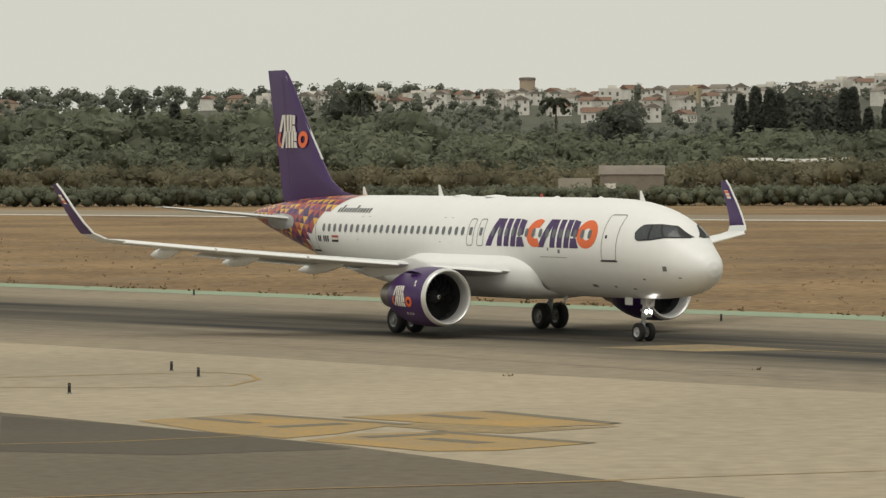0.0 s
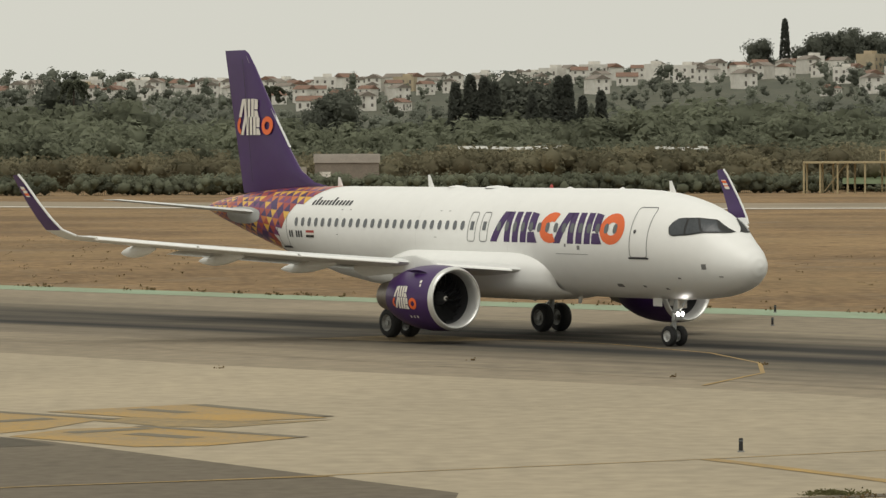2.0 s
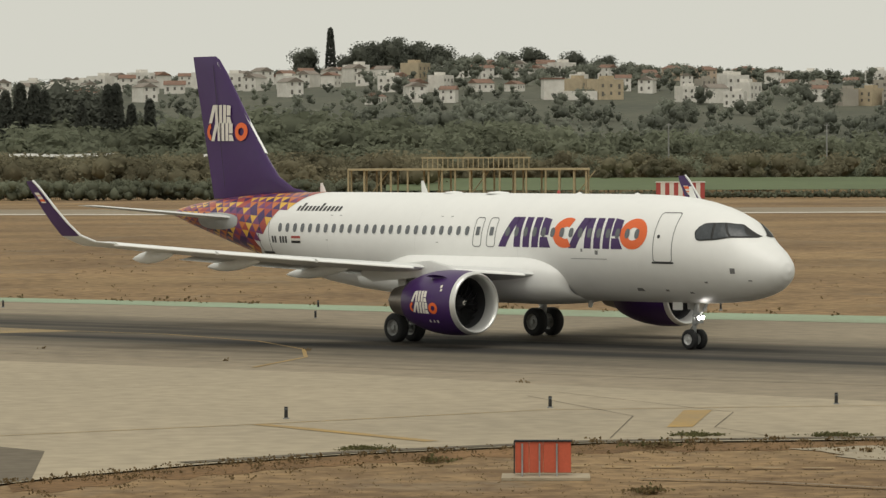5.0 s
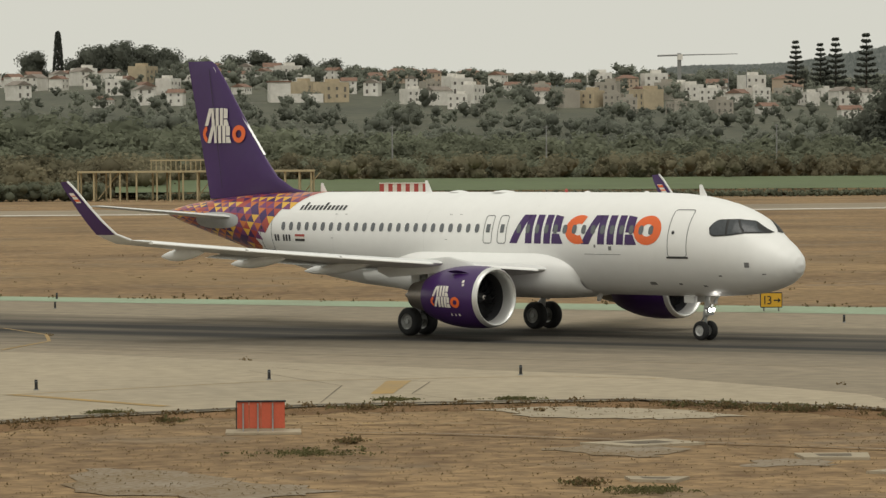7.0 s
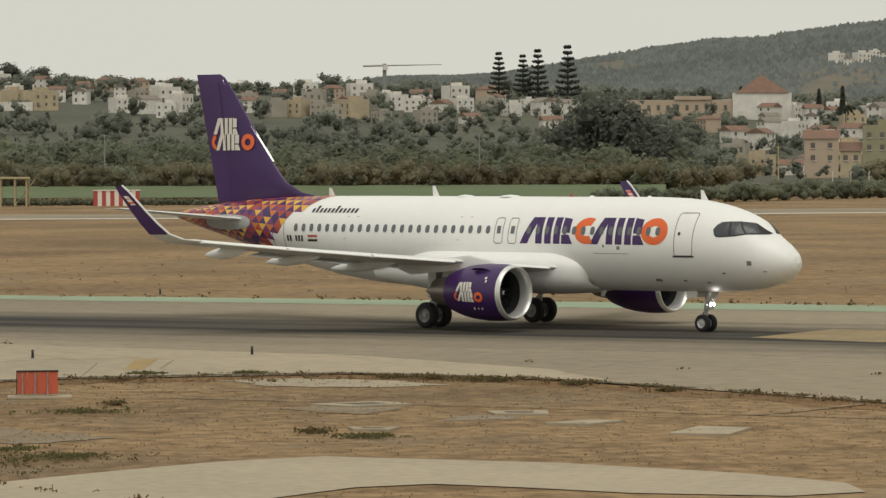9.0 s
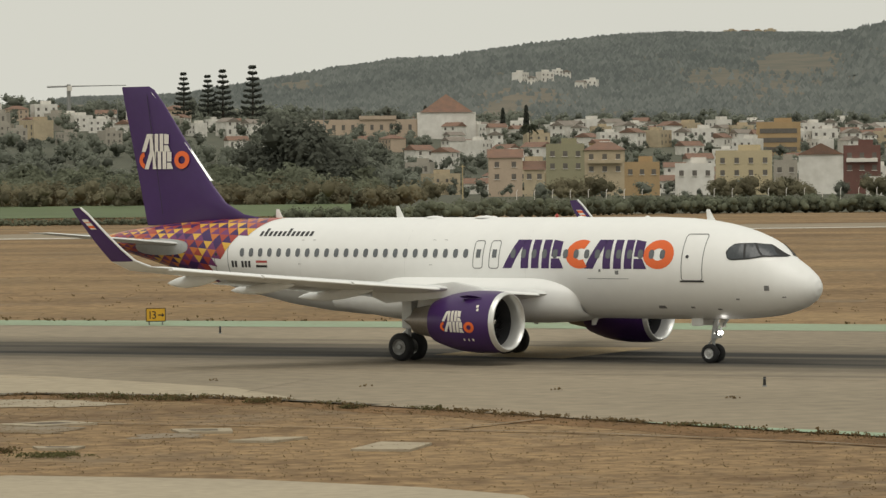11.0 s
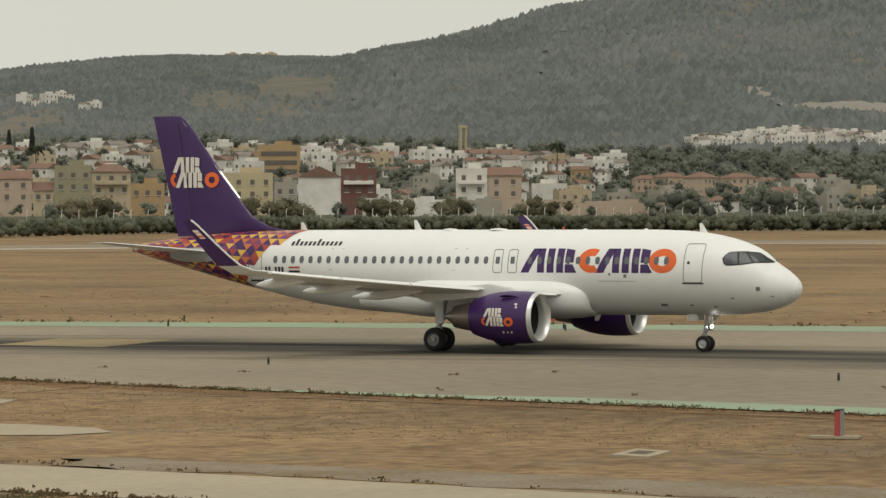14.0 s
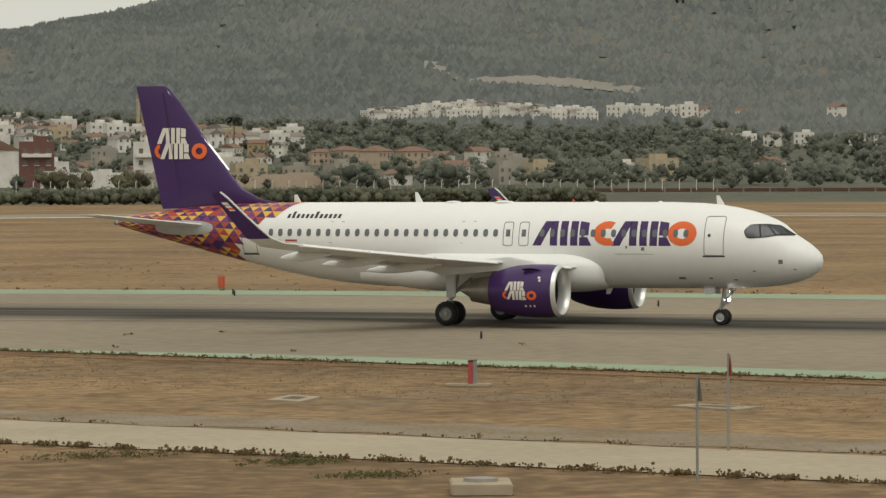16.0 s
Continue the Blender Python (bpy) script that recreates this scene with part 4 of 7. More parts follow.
    # flank details on both sides
    for hand in (-1, 1):
        for s in [6.3 + 0.524 * k for k in range(15)] + [16.06 + 0.524 * k for k in range(24)]:
            bm = bmesh.new()
            rr = [bm.verts.new(side(s + 0.125 * math.copysign(abs(math.cos(a)) ** 0.75, math.cos(a)), 4.45 + 0.185 * math.copysign(abs(math.sin(a)) ** 0.75, math.sin(a)), 0.016, hand)) for a in np.linspace(0, 2 * math.pi, 18, endpoint=False)]
            c = bm.verts.new(side(s, 4.45, 0.018, hand))
            for i in range(18):
                bm.faces.new((rr[i], rr[(i + 1) % 18], c))
            part("cabin_window", bm, GREYGLASS, plane)
        for s0, s1, z0, z1, tread in ((4.42, 5.4, 3.38, 5.28, True), (28.95, 29.8, 3.38, 5.25, True), (14.33, 14.85, 3.82, 5.0, False), (15.15, 15.67, 3.82, 5.0, False)):
            bm = bmesh.new()
            flank_frame(bm, s0, s1, z0, z1, 0.035, hand)
            door = part("cabin_door" if tread else "overwing_exit", bm, LINE, plane, "closed door outlined by a grey seam")
            if tread:
                bm = bmesh.new()
                flank_quad(bm, [(s0 - 0.06, z0 - 0.05), (s1 + 0.06, z0 - 0.05), (s1 + 0.06, z0 + 0.02), (s0 - 0.06, z0 + 0.02)], hand, out=0.02)
                part("door_sill", bm, DARK, door, "dark scuff plate below the door")
                bm = bmesh.new()
                flank_ring(bm, s0 + 0.72, 4.36, 0.002, 0.075, hand=hand, out=0.014, n=12)
                part("door_window", bm, DARK, door, "small round door window")
            else:
                bm = bmesh.new()
                m = (s0 + s1) / 2
                flank_quad(bm, [(m - 0.11, 4.28), (m + 0.11, 4.28), (m + 0.11, 4.62), (m - 0.11, 4.62)], hand, out=0.016)
                part("exit_window", bm, GREYGLASS, door)
        # mark on the fuselage: slanted purple blocks, an orange arc and ring

        def place(u, v, hand=hand):
            s = 14.12 - 1.45 * u if hand < 0 else 5.85 + 1.45 * u
            return side(s, 3.85 + 1.18 * v, 0.010, hand)
        quad, ring = emblem(place, None, None, 1)
        for u0 in (0.0, 2.8):
            word_blocks(quad, u0, "purple_mark", PURPLE, plane, "purple block of the livery mark")
        ring_piece(ring, (2.66, 0.5, 0.2, 0.5, 62, 298), "orange_mark", ORANGE, plane, "orange arc of the livery mark")
        ring_piece(ring, (5.26, 0.5, 0.21, 0.5, 0, 360), "orange_mark", ORANGE, plane, "orange ring of the livery mark")
        # small lettering becomes plain bars
        bm = bmesh.new()
        for k in range(12):
            s = 27.35 - 0.25 * k
            tall = 0.32 if k in (1, 6) else 0.2
            flank_quad(bm, [(s, 5.16), (s - 0.15, 5.16), (s - 0.19, 5.16 + tall), (s - 0.04, 5.16 + tall)], hand, 2, 0.012)
        tagged(part("small_lettering", bm, DARK, plane, "row of small dark bars"), kind="stuff")
        bm = bmesh.new()
        for k in range(6):
            if k != 2:
                s = 28.75 - 0.2 * k
                flank_quad(bm, [(s, 3.8), (s - 0.13, 3.8), (s - 0.13, 4.08), (s, 4.08)], hand, 2, 0.012)
        tagged(part("registration_bars", bm, DARK, plane, "row of small dark bars"), kind="stuff")
        for z0, mat, nm in ((4.0, STRIPERED, "flag_red"), (3.9, STRIPEWHITE, "flag_white"), (3.8, BLACK, "flag_black")):
            bm = bmesh.new()
            flank_quad(bm, [(27.3, z0), (26.65, z0), (26.65, z0 + 0.1), (27.3, z0 + 0.1)], hand, 2, 0.012)
            part(nm, bm, mat, plane)
        # cockpit windows
        def glazing(bm, back, front, inset, out):
            """A stretch of the windscreen band between two slanting edges, each (s below, s above)."""
            def at(u, v):
                s = (back[0] + (front[0] - back[0]) * u) * (1 - v) + (back[1] + (front[1] - back[1]) * u) * v
                lo = np.interp(s, [1.3, 1.97, 2.54, 3.2, 3.36, 3.44, 3.49], [4.33, 4.34, 4.25, 4.21, 4.26, 4.36, 4.52]) + inset
                hi = np.interp(s, [1.3, 1.95, 2.5, 3.1, 3.26, 3.4, 3.49], [4.36, 4.83, 4.9, 4.89, 4.86, 4.74, 4.58]) - inset
                return side(s, lo + (hi - lo) * v, out, hand)
            patch(bm, at, 26, 10)
        bm = bmesh.new()
        glazing(bm, (3.49, 3.49), (1.32, 1.32), 0.0, 0.016)
        surround = part("windscreen_surround", bm, BLACK, plane, "black windscreen surround", smooth=180)
        for q in (((3.42, 3.42), (2.72, 2.87)), ((2.64, 2.78), (2.08, 2.48)), ((2.0, 2.4), (1.42, 1.84))):
            bm = bmesh.new()
            glazing(bm, *q, 0.045, 0.03)
            part("windscreen_pane", bm, COCKPITGLASS, surround, smooth=180)
        # bare grey fillet round the tailplane root
        bm = bmesh.new()
        patch(bm, lambda u, v: side(33.2 + 1.75 * v * math.copysign(abs(math.cos(6.2832 * u)) ** 0.9, math.cos(6.2832 * u)), 4.66 + 0.36 * v * math.copysign(abs(math.sin(6.2832 * u)) ** 0.7, math.sin(6.2832 * u)), 0.024, hand), 32, 5)
        part("tailplane_fillet", bm, STRUT, plane, "bare grey fillet at the tailplane root", smooth=180)
        # static ports, panels, outflow valve and stains
        for q in ([(1.85, 3.0), (1.65, 3.0), (1.65, 3.2), (1.85, 3.2)], [(6.85, 2.24), (6.45, 2.24), (6.5, 2.36), (6.8, 2.36)], [(5.3, 2.26), (5.12, 2.26), (5.12, 2.33), (5.3, 2.33)], [(8.55, 3.62), (8.38, 3.62), (8.38, 3.78), (8.55, 3.78)], [(9.35, 3.72), (9.25, 3.72), (9.25, 3.84), (9.35, 3.84)], [(9.9, 3.44), (7.9, 3.44), (7.9, 3.46), (9.9, 3.46)], [(3.1, 2.62), (2.95, 2.62), (2.95, 2.68), (3.1, 2.68)], [(4.1, 2.2), (3.9, 2.2), (3.95, 2.26), (4.1, 2.26)], [(1.2, 2.72), (1.05, 2.72), (1.05, 2.76), (1.2, 2.76)], [(17.9, 5.0), (17.75, 5.0), (17.75, 5.02), (17.9, 5.02)], [(17.3, 5.0), (17.15, 5.0), (17.15, 5.02), (17.3, 5.02)], [(24.9, 4.98), (24.75, 4.98), (24.75, 5.0), (24.9, 5.0)], [(24.3, 4.98), (24.15, 4.98), (24.15, 5.0), (24.3, 5.0)], [(17.9, 3.95), (17.75, 3.95), (17.75, 3.97), (17.9, 3.97)], [(24.9, 3.95), (24.75, 3.95), (24.75, 3.97), (24.9, 3.97)]):
            bm = bmesh.new()
            flank_quad(bm, q, hand, 3, 0.01)
            part("hatch", bm, LINE, plane)
        for s in (13.0, 19.2, 24.8):
            bm = bmesh.new()
            flank_quad(bm, [(s + 0.006, 2.2), (s - 0.006, 2.2), (s - 0.006, 5.7), (s + 0.006, 5.7)], hand, 12, 0.006)
            part("skin_seam", bm, WINGGREY, plane)
    # aerials and beacons along the spine
    for s, ht, lean in ((4.9, 0.5, 0.3), (20.6, 0.52, 0.3), (27.2, 0.42, 0.25)):
        bm = bmesh.new()
        z = hull(s)[0] + hull(s)[1] - 0.03
        wedge([((-s, 0, z), (-s - 0.42, 0, z), 0.05, (0, 1, 0)), ((-s - lean, 0, z + ht), (-s - lean - 0.16, 0, z + ht), 0.02, (0, 1, 0))], bm, 6)
        part("blade_aerial", bm, WHITE, plane, smooth=60)
    for s, r in ((16.3, 0.5), (19.0, 0.4), (11.5, 0.14), (8.2, 0.12)):
        bm = bmesh.new()
        z = hull(s)[0] + hull(s)[1] - 0.02
        lathe(bm, [(0, r), (0.04 + 0.04 * r, r * 0.8), (0.07 + 0.06 * r, 0.01)], axis="z", at=(-s, 0, z), n=20)
        part("roof_blister", bm, WHITE, plane, smooth=180)
    bm = bmesh.new()
    lathe(bm, [(0, 0.07), (0.1, 0.07), (0.16, 0.01)], axis="z", at=(-12.7, 0, 5.94), n=14)
    part("beacon", bm, STRIPERED, plane)
    for s in (10.6, 13.5):
        bm = bmesh.new()
        wedge([((-s, 0, 1.82), (-s - 0.4, 0, 1.82), 0.04, (0, 1, 0)), ((-s - 0.2, 0, 1.45), (-s - 0.4, 0, 1.45), 0.02, (0, 1, 0))], bm, 6)
        part("belly_aerial", bm, WHITE, plane, smooth=60)
    wheels = build_gear(plane)
    return plane, wheels


def nacelle_r(d):
    return float(np.interp(-d, [0.22, 0.7, 1.4, 2.1, 2.7, 3.15, 3.5], [1.225, 1.265, 1.275, 1.23, 1.12, 0.99, 0.87]))


def nacelle_cowl(ex, ey, ez):
    bm = bmesh.new()
    prof = [(-d, nacelle_r(-d)) for d in (0.22, 0.34, 0.5, 0.7, 1.0, 1.4, 1.8, 2.2, 2.5, 2.7, 2.95, 3.15, 3.35, 3.5)] + [(-3.47, 0.82), (-3.0, 0.8)]
    lathe(bm, prof, at=(ex, ey, ez), n=56)
    bmesh.ops.recalc_face_normals(bm, faces=bm.faces)
    return bm


def build_wheel(name, parent, at, r, w, rimmat):
    bm = bmesh.new()
    lathe(bm, [(-w / 2, r * 0.56), (-w / 2, r * 0.78), (-w * 0.44, r * 0.93), (-w * 0.28, r), (w * 0.28, r), (w * 0.44, r * 0.93), (w / 2, r * 0.78), (w / 2, r * 0.56)], axis="y", n=36)
    wheel = part("wheel", bm, TYRE, parent, "black rubber tyre", smooth=50)
    wheel.location = at
    bm = bmesh.new()
    for h in (-1, 1):
        lathe(bm, [(h * w * 0.48, r * 0.58), (h * w * 0.42, r * 0.5), (h * w * 0.3, r * 0.42), (h * w * 0.32, r * 0.2), (h * w * 0.45, r * 0.17), (h * w * 0.47, 0.005)], axis="y", n=28)
        for k in range(8):
            a = 2 * math.pi * k / 8
            c = (r * 0.34 * math.cos(a), h * w * 0.33, r * 0.34 * math.sin(a))
            rod(bm, (c[0], c[1] - 0.02, c[2]), (c[0], c[1] + 0.02, c[2]), r * 0.05, n=6)
    part("rim", bm, rimmat, wheel, "pale metal wheel rim", smooth=40)
    return wheel


def build_gear(plane):
    wheels = []
    # nose gear
    leg = part("nose_gear_leg", rod(rod(bmesh.new(), (-4.85, 0, 2.1), (-5.05, 0, 0.95), 0.12, n=14), (-5.05, 0, 0.98), (-5.07, 0, 0.38), 0.075, n=14), STRUT, plane, "white painted nose gear leg", smooth=40)
    bm = bmesh.new()
    rod(bm, (-5.07, -0.36, 0.38), (-5.07, 0.36, 0.38), 0.06)
    part("axle", bm, STRUT, leg)
    bm = bmesh.new()
    rod(bm, (-5.0, 0, 1.1), (-4.2, 0, 1.95), 0.05)
    rod(bm, (-4.9, 0.1, 1.5), (-4.5, 0.1, 2.0), 0.03)
    part("drag_strut", bm, STRUT, leg)
    bm = bmesh.new()
    rod(bm, (-5.12, 0, 0.95), (-5.32, 0, 0.7), 0.035)
    rod(bm, (-5.32, 0, 0.7), (-5.1, 0, 0.45), 0.035)
    part("torque_link", bm, METAL, leg)
    bm = bmesh.new()
    box(bm, (-4.95, -0.2, 1.0), (-4.75, 0.2, 1.12), 0.02)
    rod(bm, (-4.85, -0.3, 1.3), (-4.85, 0.3, 1.3), 0.05)
    part("steering_box", bm, STRUT, leg)
    for y in (-0.11, 0.11):
        bm = bmesh.new()
        lathe(bm, [(0, 0.1), (-0.1, 0.09), (-0.16, 0.04)], at=(-4.72, y, 1.22), n=18)
        lamp = part("landing_light", bm, METAL, leg, smooth=60)
        bm = bmesh.new()
        lathe(bm, [(0.004, 0.001), (0.002, 0.06)], at=(-4.72, y, 1.22), n=18)
        part("lens", bm, LAMP, lamp, "glowing lamp lens")
    bm = bmesh.new()
    lathe(bm, [(0.004, 0.001), (0.002, 0.04)], at=(-4.7, 0, 1.62), n=16)
    part("taxi_light", bm, LAMPDIM, leg, "glowing lamp lens")
    for h in (-1, 1):
        bm = boxed((-5.85, h * 0.4 - 0.015, 1.5), (-5.3, h * 0.4 + 0.015, 1.9), 0.012)
        part("gear_door", bm, WHITE, leg)
    bm = boxed((-4.62, -0.22, 1.45), (-4.58, 0.22, 1.85), 0.015)
    part("gear_placard", bm, STRIPEWHITE, leg)
    for y in (-0.25, 0.25):
        wheels.append((build_wheel("wheel", plane, (-5.07, y, 0.385), 0.385, 0.24, RIM), 0.385))
    # main gear
    for h in (-1, 1):
        leg = part("main_gear_leg", rod(rod(bmesh.new(), (-17.4, h * 3.72, 2.75), (-17.68, h * 3.8, 1.35), 0.19, n=16), (-17.67, h * 3.8, 1.4), (-17.71, h * 3.8, 0.58), 0.12, n=16), STRUT, plane, "grey main gear leg", smooth=40)
        bm = bmesh.new()
        rod(bm, (-17.71, h * 3.8 - 0.66, 0.585), (-17.71, h * 3.8 + 0.66, 0.585), 0.09)
        part("axle", bm, STRUT, leg)
        bm = bmesh.new()
        rod(bm, (-17.6, h * 3.7, 1.5), (-17.1, h * 2.0, 2.4), 0.08)
        part("side_stay", bm, STRUT, leg)
        bm = bmesh.new()
        rod(bm, (-17.82, h * 3.8, 1.25), (-18.15, h * 3.8, 0.95), 0.05)
        rod(bm, (-18.15, h * 3.8, 0.95), (-17.78, h * 3.8, 0.65), 0.05)
        part("torque_link", bm, METAL, leg)
        bm = boxed((-17.82, h * 4.05 - 0.03, 1.35), (-17.32, h * 4.05 + 0.03, 2.7), 0.02)
        part("gear_door", bm, WINGGREY, leg)
        for d in (-0.46, 0.46):
            wheels.append((build_wheel("wheel", plane, (-17.71, h * 3.8 + d, 0.585), 0.585, 0.42, DARKRIM), 0.585))
    return wheels


airliner, airliner_wheels = build_airliner()


# ---- the land beyond the airfield ----
RIDGE = curve([(-60, 30), (-10, 34), (14, 36), (15.5, 54), (17, 66), (18.7, 73), (20, 82), (21.6, 95), (22.8, 101), (24, 109), (25.2, 114.5), (26, 114), (27, 113), (28.2, 113), (28.8, 120), (29.6, 127), (30.5, 138), (31.3, 150), (32.5, 158), (34.6, 172), (37, 184), (41, 200), (50, 215), (70, 190)])
TOWNRISE = curve([(-30, 24), (-7, 27), (-2, 30), (3, 32), (5, 35), (8, 38), (10, 40), (12, 39.5), (15, 36.5), (18, 34), (20, 31), (23, 27), (25, 27), (28, 26), (32, 22), (36, 20), (60, 20)])


def spot(az, d):
    return d * math.sin(radians(az)), d * math.cos(radians(az))


def land(az, d):
    """Height of the land in the direction az (degrees to the right of north), d metres away."""
    foot = 860
    z = TOWNRISE(az) * smooth_step((d - foot) / 840) if d < 1700 else TOWNRISE(az)
    if az > 20:
        z = max(z, 4.2 * smooth_step((az - 20) / 2) * smooth_step((d - foot) / 120))
    ridge = RIDGE(az)
    if d > 1650:
        z += max(0, ridge - TOWNRISE(az)) * smooth_step((d - 1650) / 1350) ** 0.9
        wave = noise.noise(Vector((az * 0.5, d * 0.0016, 3.0)))
        z += wave * 0.16 * max(0, ridge - 40) * smooth_step((d - 1650) / 700) * smooth_step((3000 - d) / 500)
    if d > 3000:
        z -= (d - 3000) * 0.06
    if az < 15 and d > 1780:
        z -= (d - 1780) * 0.03 * smooth_step((15 - az) / 3)
    return z


LAND_STEPS = [840, 870, 900, 940, 980, 1040, 1100, 1180, 1260, 1340, 1420, 1500, 1580, 1660, 1740, 1820, 1900, 2000, 2100, 2200, 2300, 2400, 2500, 2600, 2700, 2800, 2900, 3000, 3100, 3300]


def meshed(az, d):
    """Height of the hillside's sheet, between the corners of its mesh."""
    i = math.floor((az + 28) / 0.3)
    j = max(0, min(len(LAND_STEPS) - 2, int(np.searchsorted(LAND_STEPS, d)) - 1))
    a0, d0, d1 = -28 + 0.3 * i, LAND_STEPS[j], LAND_STEPS[j + 1]
    u, v = (az - a0) / 0.3, (d - d0) / (d1 - d0)
    low = land(a0, d0) * (1 - u) + land(a0 + 0.3, d0) * u
    high = land(a0, d1) * (1 - u) + land(a0 + 0.3, d1) * u
    return low * (1 - v) + high * v - 0.3


def build_land():
    az = np.arange(-28, 62.01, 0.3)
    ds = LAND_STEPS
    v, f = [], []
    for a in az:
        for d in ds:
            v.append((*spot(a, d), land(a, d) - (0.3 if d > 850 else 0.5)))
    m = len(ds)
    near = ds.index(1740)
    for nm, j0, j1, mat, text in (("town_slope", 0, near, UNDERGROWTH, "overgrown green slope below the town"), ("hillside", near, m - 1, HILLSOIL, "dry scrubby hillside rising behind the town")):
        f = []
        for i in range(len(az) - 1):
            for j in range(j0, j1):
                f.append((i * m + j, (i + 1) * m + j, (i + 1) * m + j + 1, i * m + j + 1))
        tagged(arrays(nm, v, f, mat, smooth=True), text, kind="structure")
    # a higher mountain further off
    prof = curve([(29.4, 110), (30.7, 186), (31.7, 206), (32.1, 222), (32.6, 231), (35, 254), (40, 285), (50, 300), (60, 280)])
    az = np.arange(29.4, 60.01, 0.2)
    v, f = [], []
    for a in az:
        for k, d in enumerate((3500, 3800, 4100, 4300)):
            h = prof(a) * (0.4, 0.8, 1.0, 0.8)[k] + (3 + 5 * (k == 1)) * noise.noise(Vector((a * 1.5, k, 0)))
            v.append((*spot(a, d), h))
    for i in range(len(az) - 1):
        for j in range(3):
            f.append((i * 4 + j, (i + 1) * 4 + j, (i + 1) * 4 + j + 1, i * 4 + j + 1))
    tagged(arrays("far_mountain", v, f, MOUNTAIN, smooth=True), "grey-green mountain with haze painted into its colour", kind="structure")


build_land()

# -- foliage made of many small clumps --
RND = np.random.RandomState(7)
SCARS = ((34.1, 34.62, (0.0255, 0.0222), (0.0272, 0.0234)), (34.78, 37.4, (0.0219, 0.0186), (0.0232, 0.0202)))


def in_scar(az, d):
    rise = (land(az, d) - 7.5) / (d + 55)
    for a0, a1, low, high in SCARS:
        if a0 < az < a1:
            u = (az - a0) / (a1 - a0)
            bow = 0.0016 * math.sin(math.pi * u)
            if low[0] + (low[1] - low[0]) * u + bow * 0.4 - 0.0002 < rise < high[0] + (high[1] - high[0]) * u + bow + 0.0004:
                return True
    return False



def clump_faces(centres, sizes, rnd):
    """Small crumpled leaf tufts: for every centre three crossed triangles."""
    n = len(centres)
    v = np.empty((n, 3, 3, 3))
    for k in range(3):
        a = rnd.normal(size=(n, 3))
        a /= np.linalg.norm(a, axis=1)[:, None]
        b = np.cross(a, rnd.normal(size=(n, 3)))
        b /= np.linalg.norm(b, axis=1)[:, None] + 1e-9
        c = np.cross(a, b)
        s = sizes[:, None]
        v[:, k, 0] = centres + s * b
        v[:, k, 1] = centres - 0.5 * s * b + 0.87 * s * c
        v[:, k, 2] = centres - 0.5 * s * b - 0.87 * s * c
    v = v.reshape(-1, 3)
    return v, np.arange(len(v)).reshape(-1, 3)


def crown_points(rnd, n, kind):
    """Places of the tufts of one crown, in a unit of its height, with its base at zero."""
    if kind == "cypress":
        h = rnd.uniform(0.03, 1, n)
        r = 0.085 * np.sqrt(np.clip(1 - h, 0, 1)) * (0.6 + 0.4 * (h > 0.12)) + 0.012
        a = rnd.uniform(0, 2 * math.pi, n)
        return np.stack([r * np.cos(a), r * np.sin(a), h], 1), np.full(n, 0.042)
    if kind == "fir":
        tier = rnd.randint(0, 9, n)
        h = 0.2 + tier * 0.088
        r = (0.2 - 0.019 * tier) * np.sqrt(rnd.uniform(0, 1, n))
        arm = rnd.randint(0, 6, n) * math.pi / 3 + tier * 0.5 + rnd.normal(size=n) * 0.12
        return np.stack([r * np.cos(arm), r * np.sin(arm), h + 0.25 * r + rnd.normal(size=n) * 0.006], 1), np.full(n, 0.03)
    arm = rnd.randint(0, 14, n)
    u = rnd.uniform(0.05, 1, n)
    a = arm * 2 * math.pi / 14
    up = np.where(arm % 2 == 0, 0.18, 0.05)
    return np.stack([0.2 * u * np.cos(a), 0.2 * u * np.sin(a), 0.84 + up * u - 0.2 * u * u + rnd.normal(size=n) * 0.008], 1), np.full(n, 0.035)


def ball():
    """Corners and faces of a round twenty-faced body."""
    bm = bmesh.new()
    bmesh.ops.create_icosphere(bm, subdivisions=1, radius=1)
    v = np.array([q.co for q in bm.verts])
    f = np.array([[q.index for q in face.verts] for face in bm.faces])
    bm.free()
    return v, f


BALL, BALL_FACES = ball()


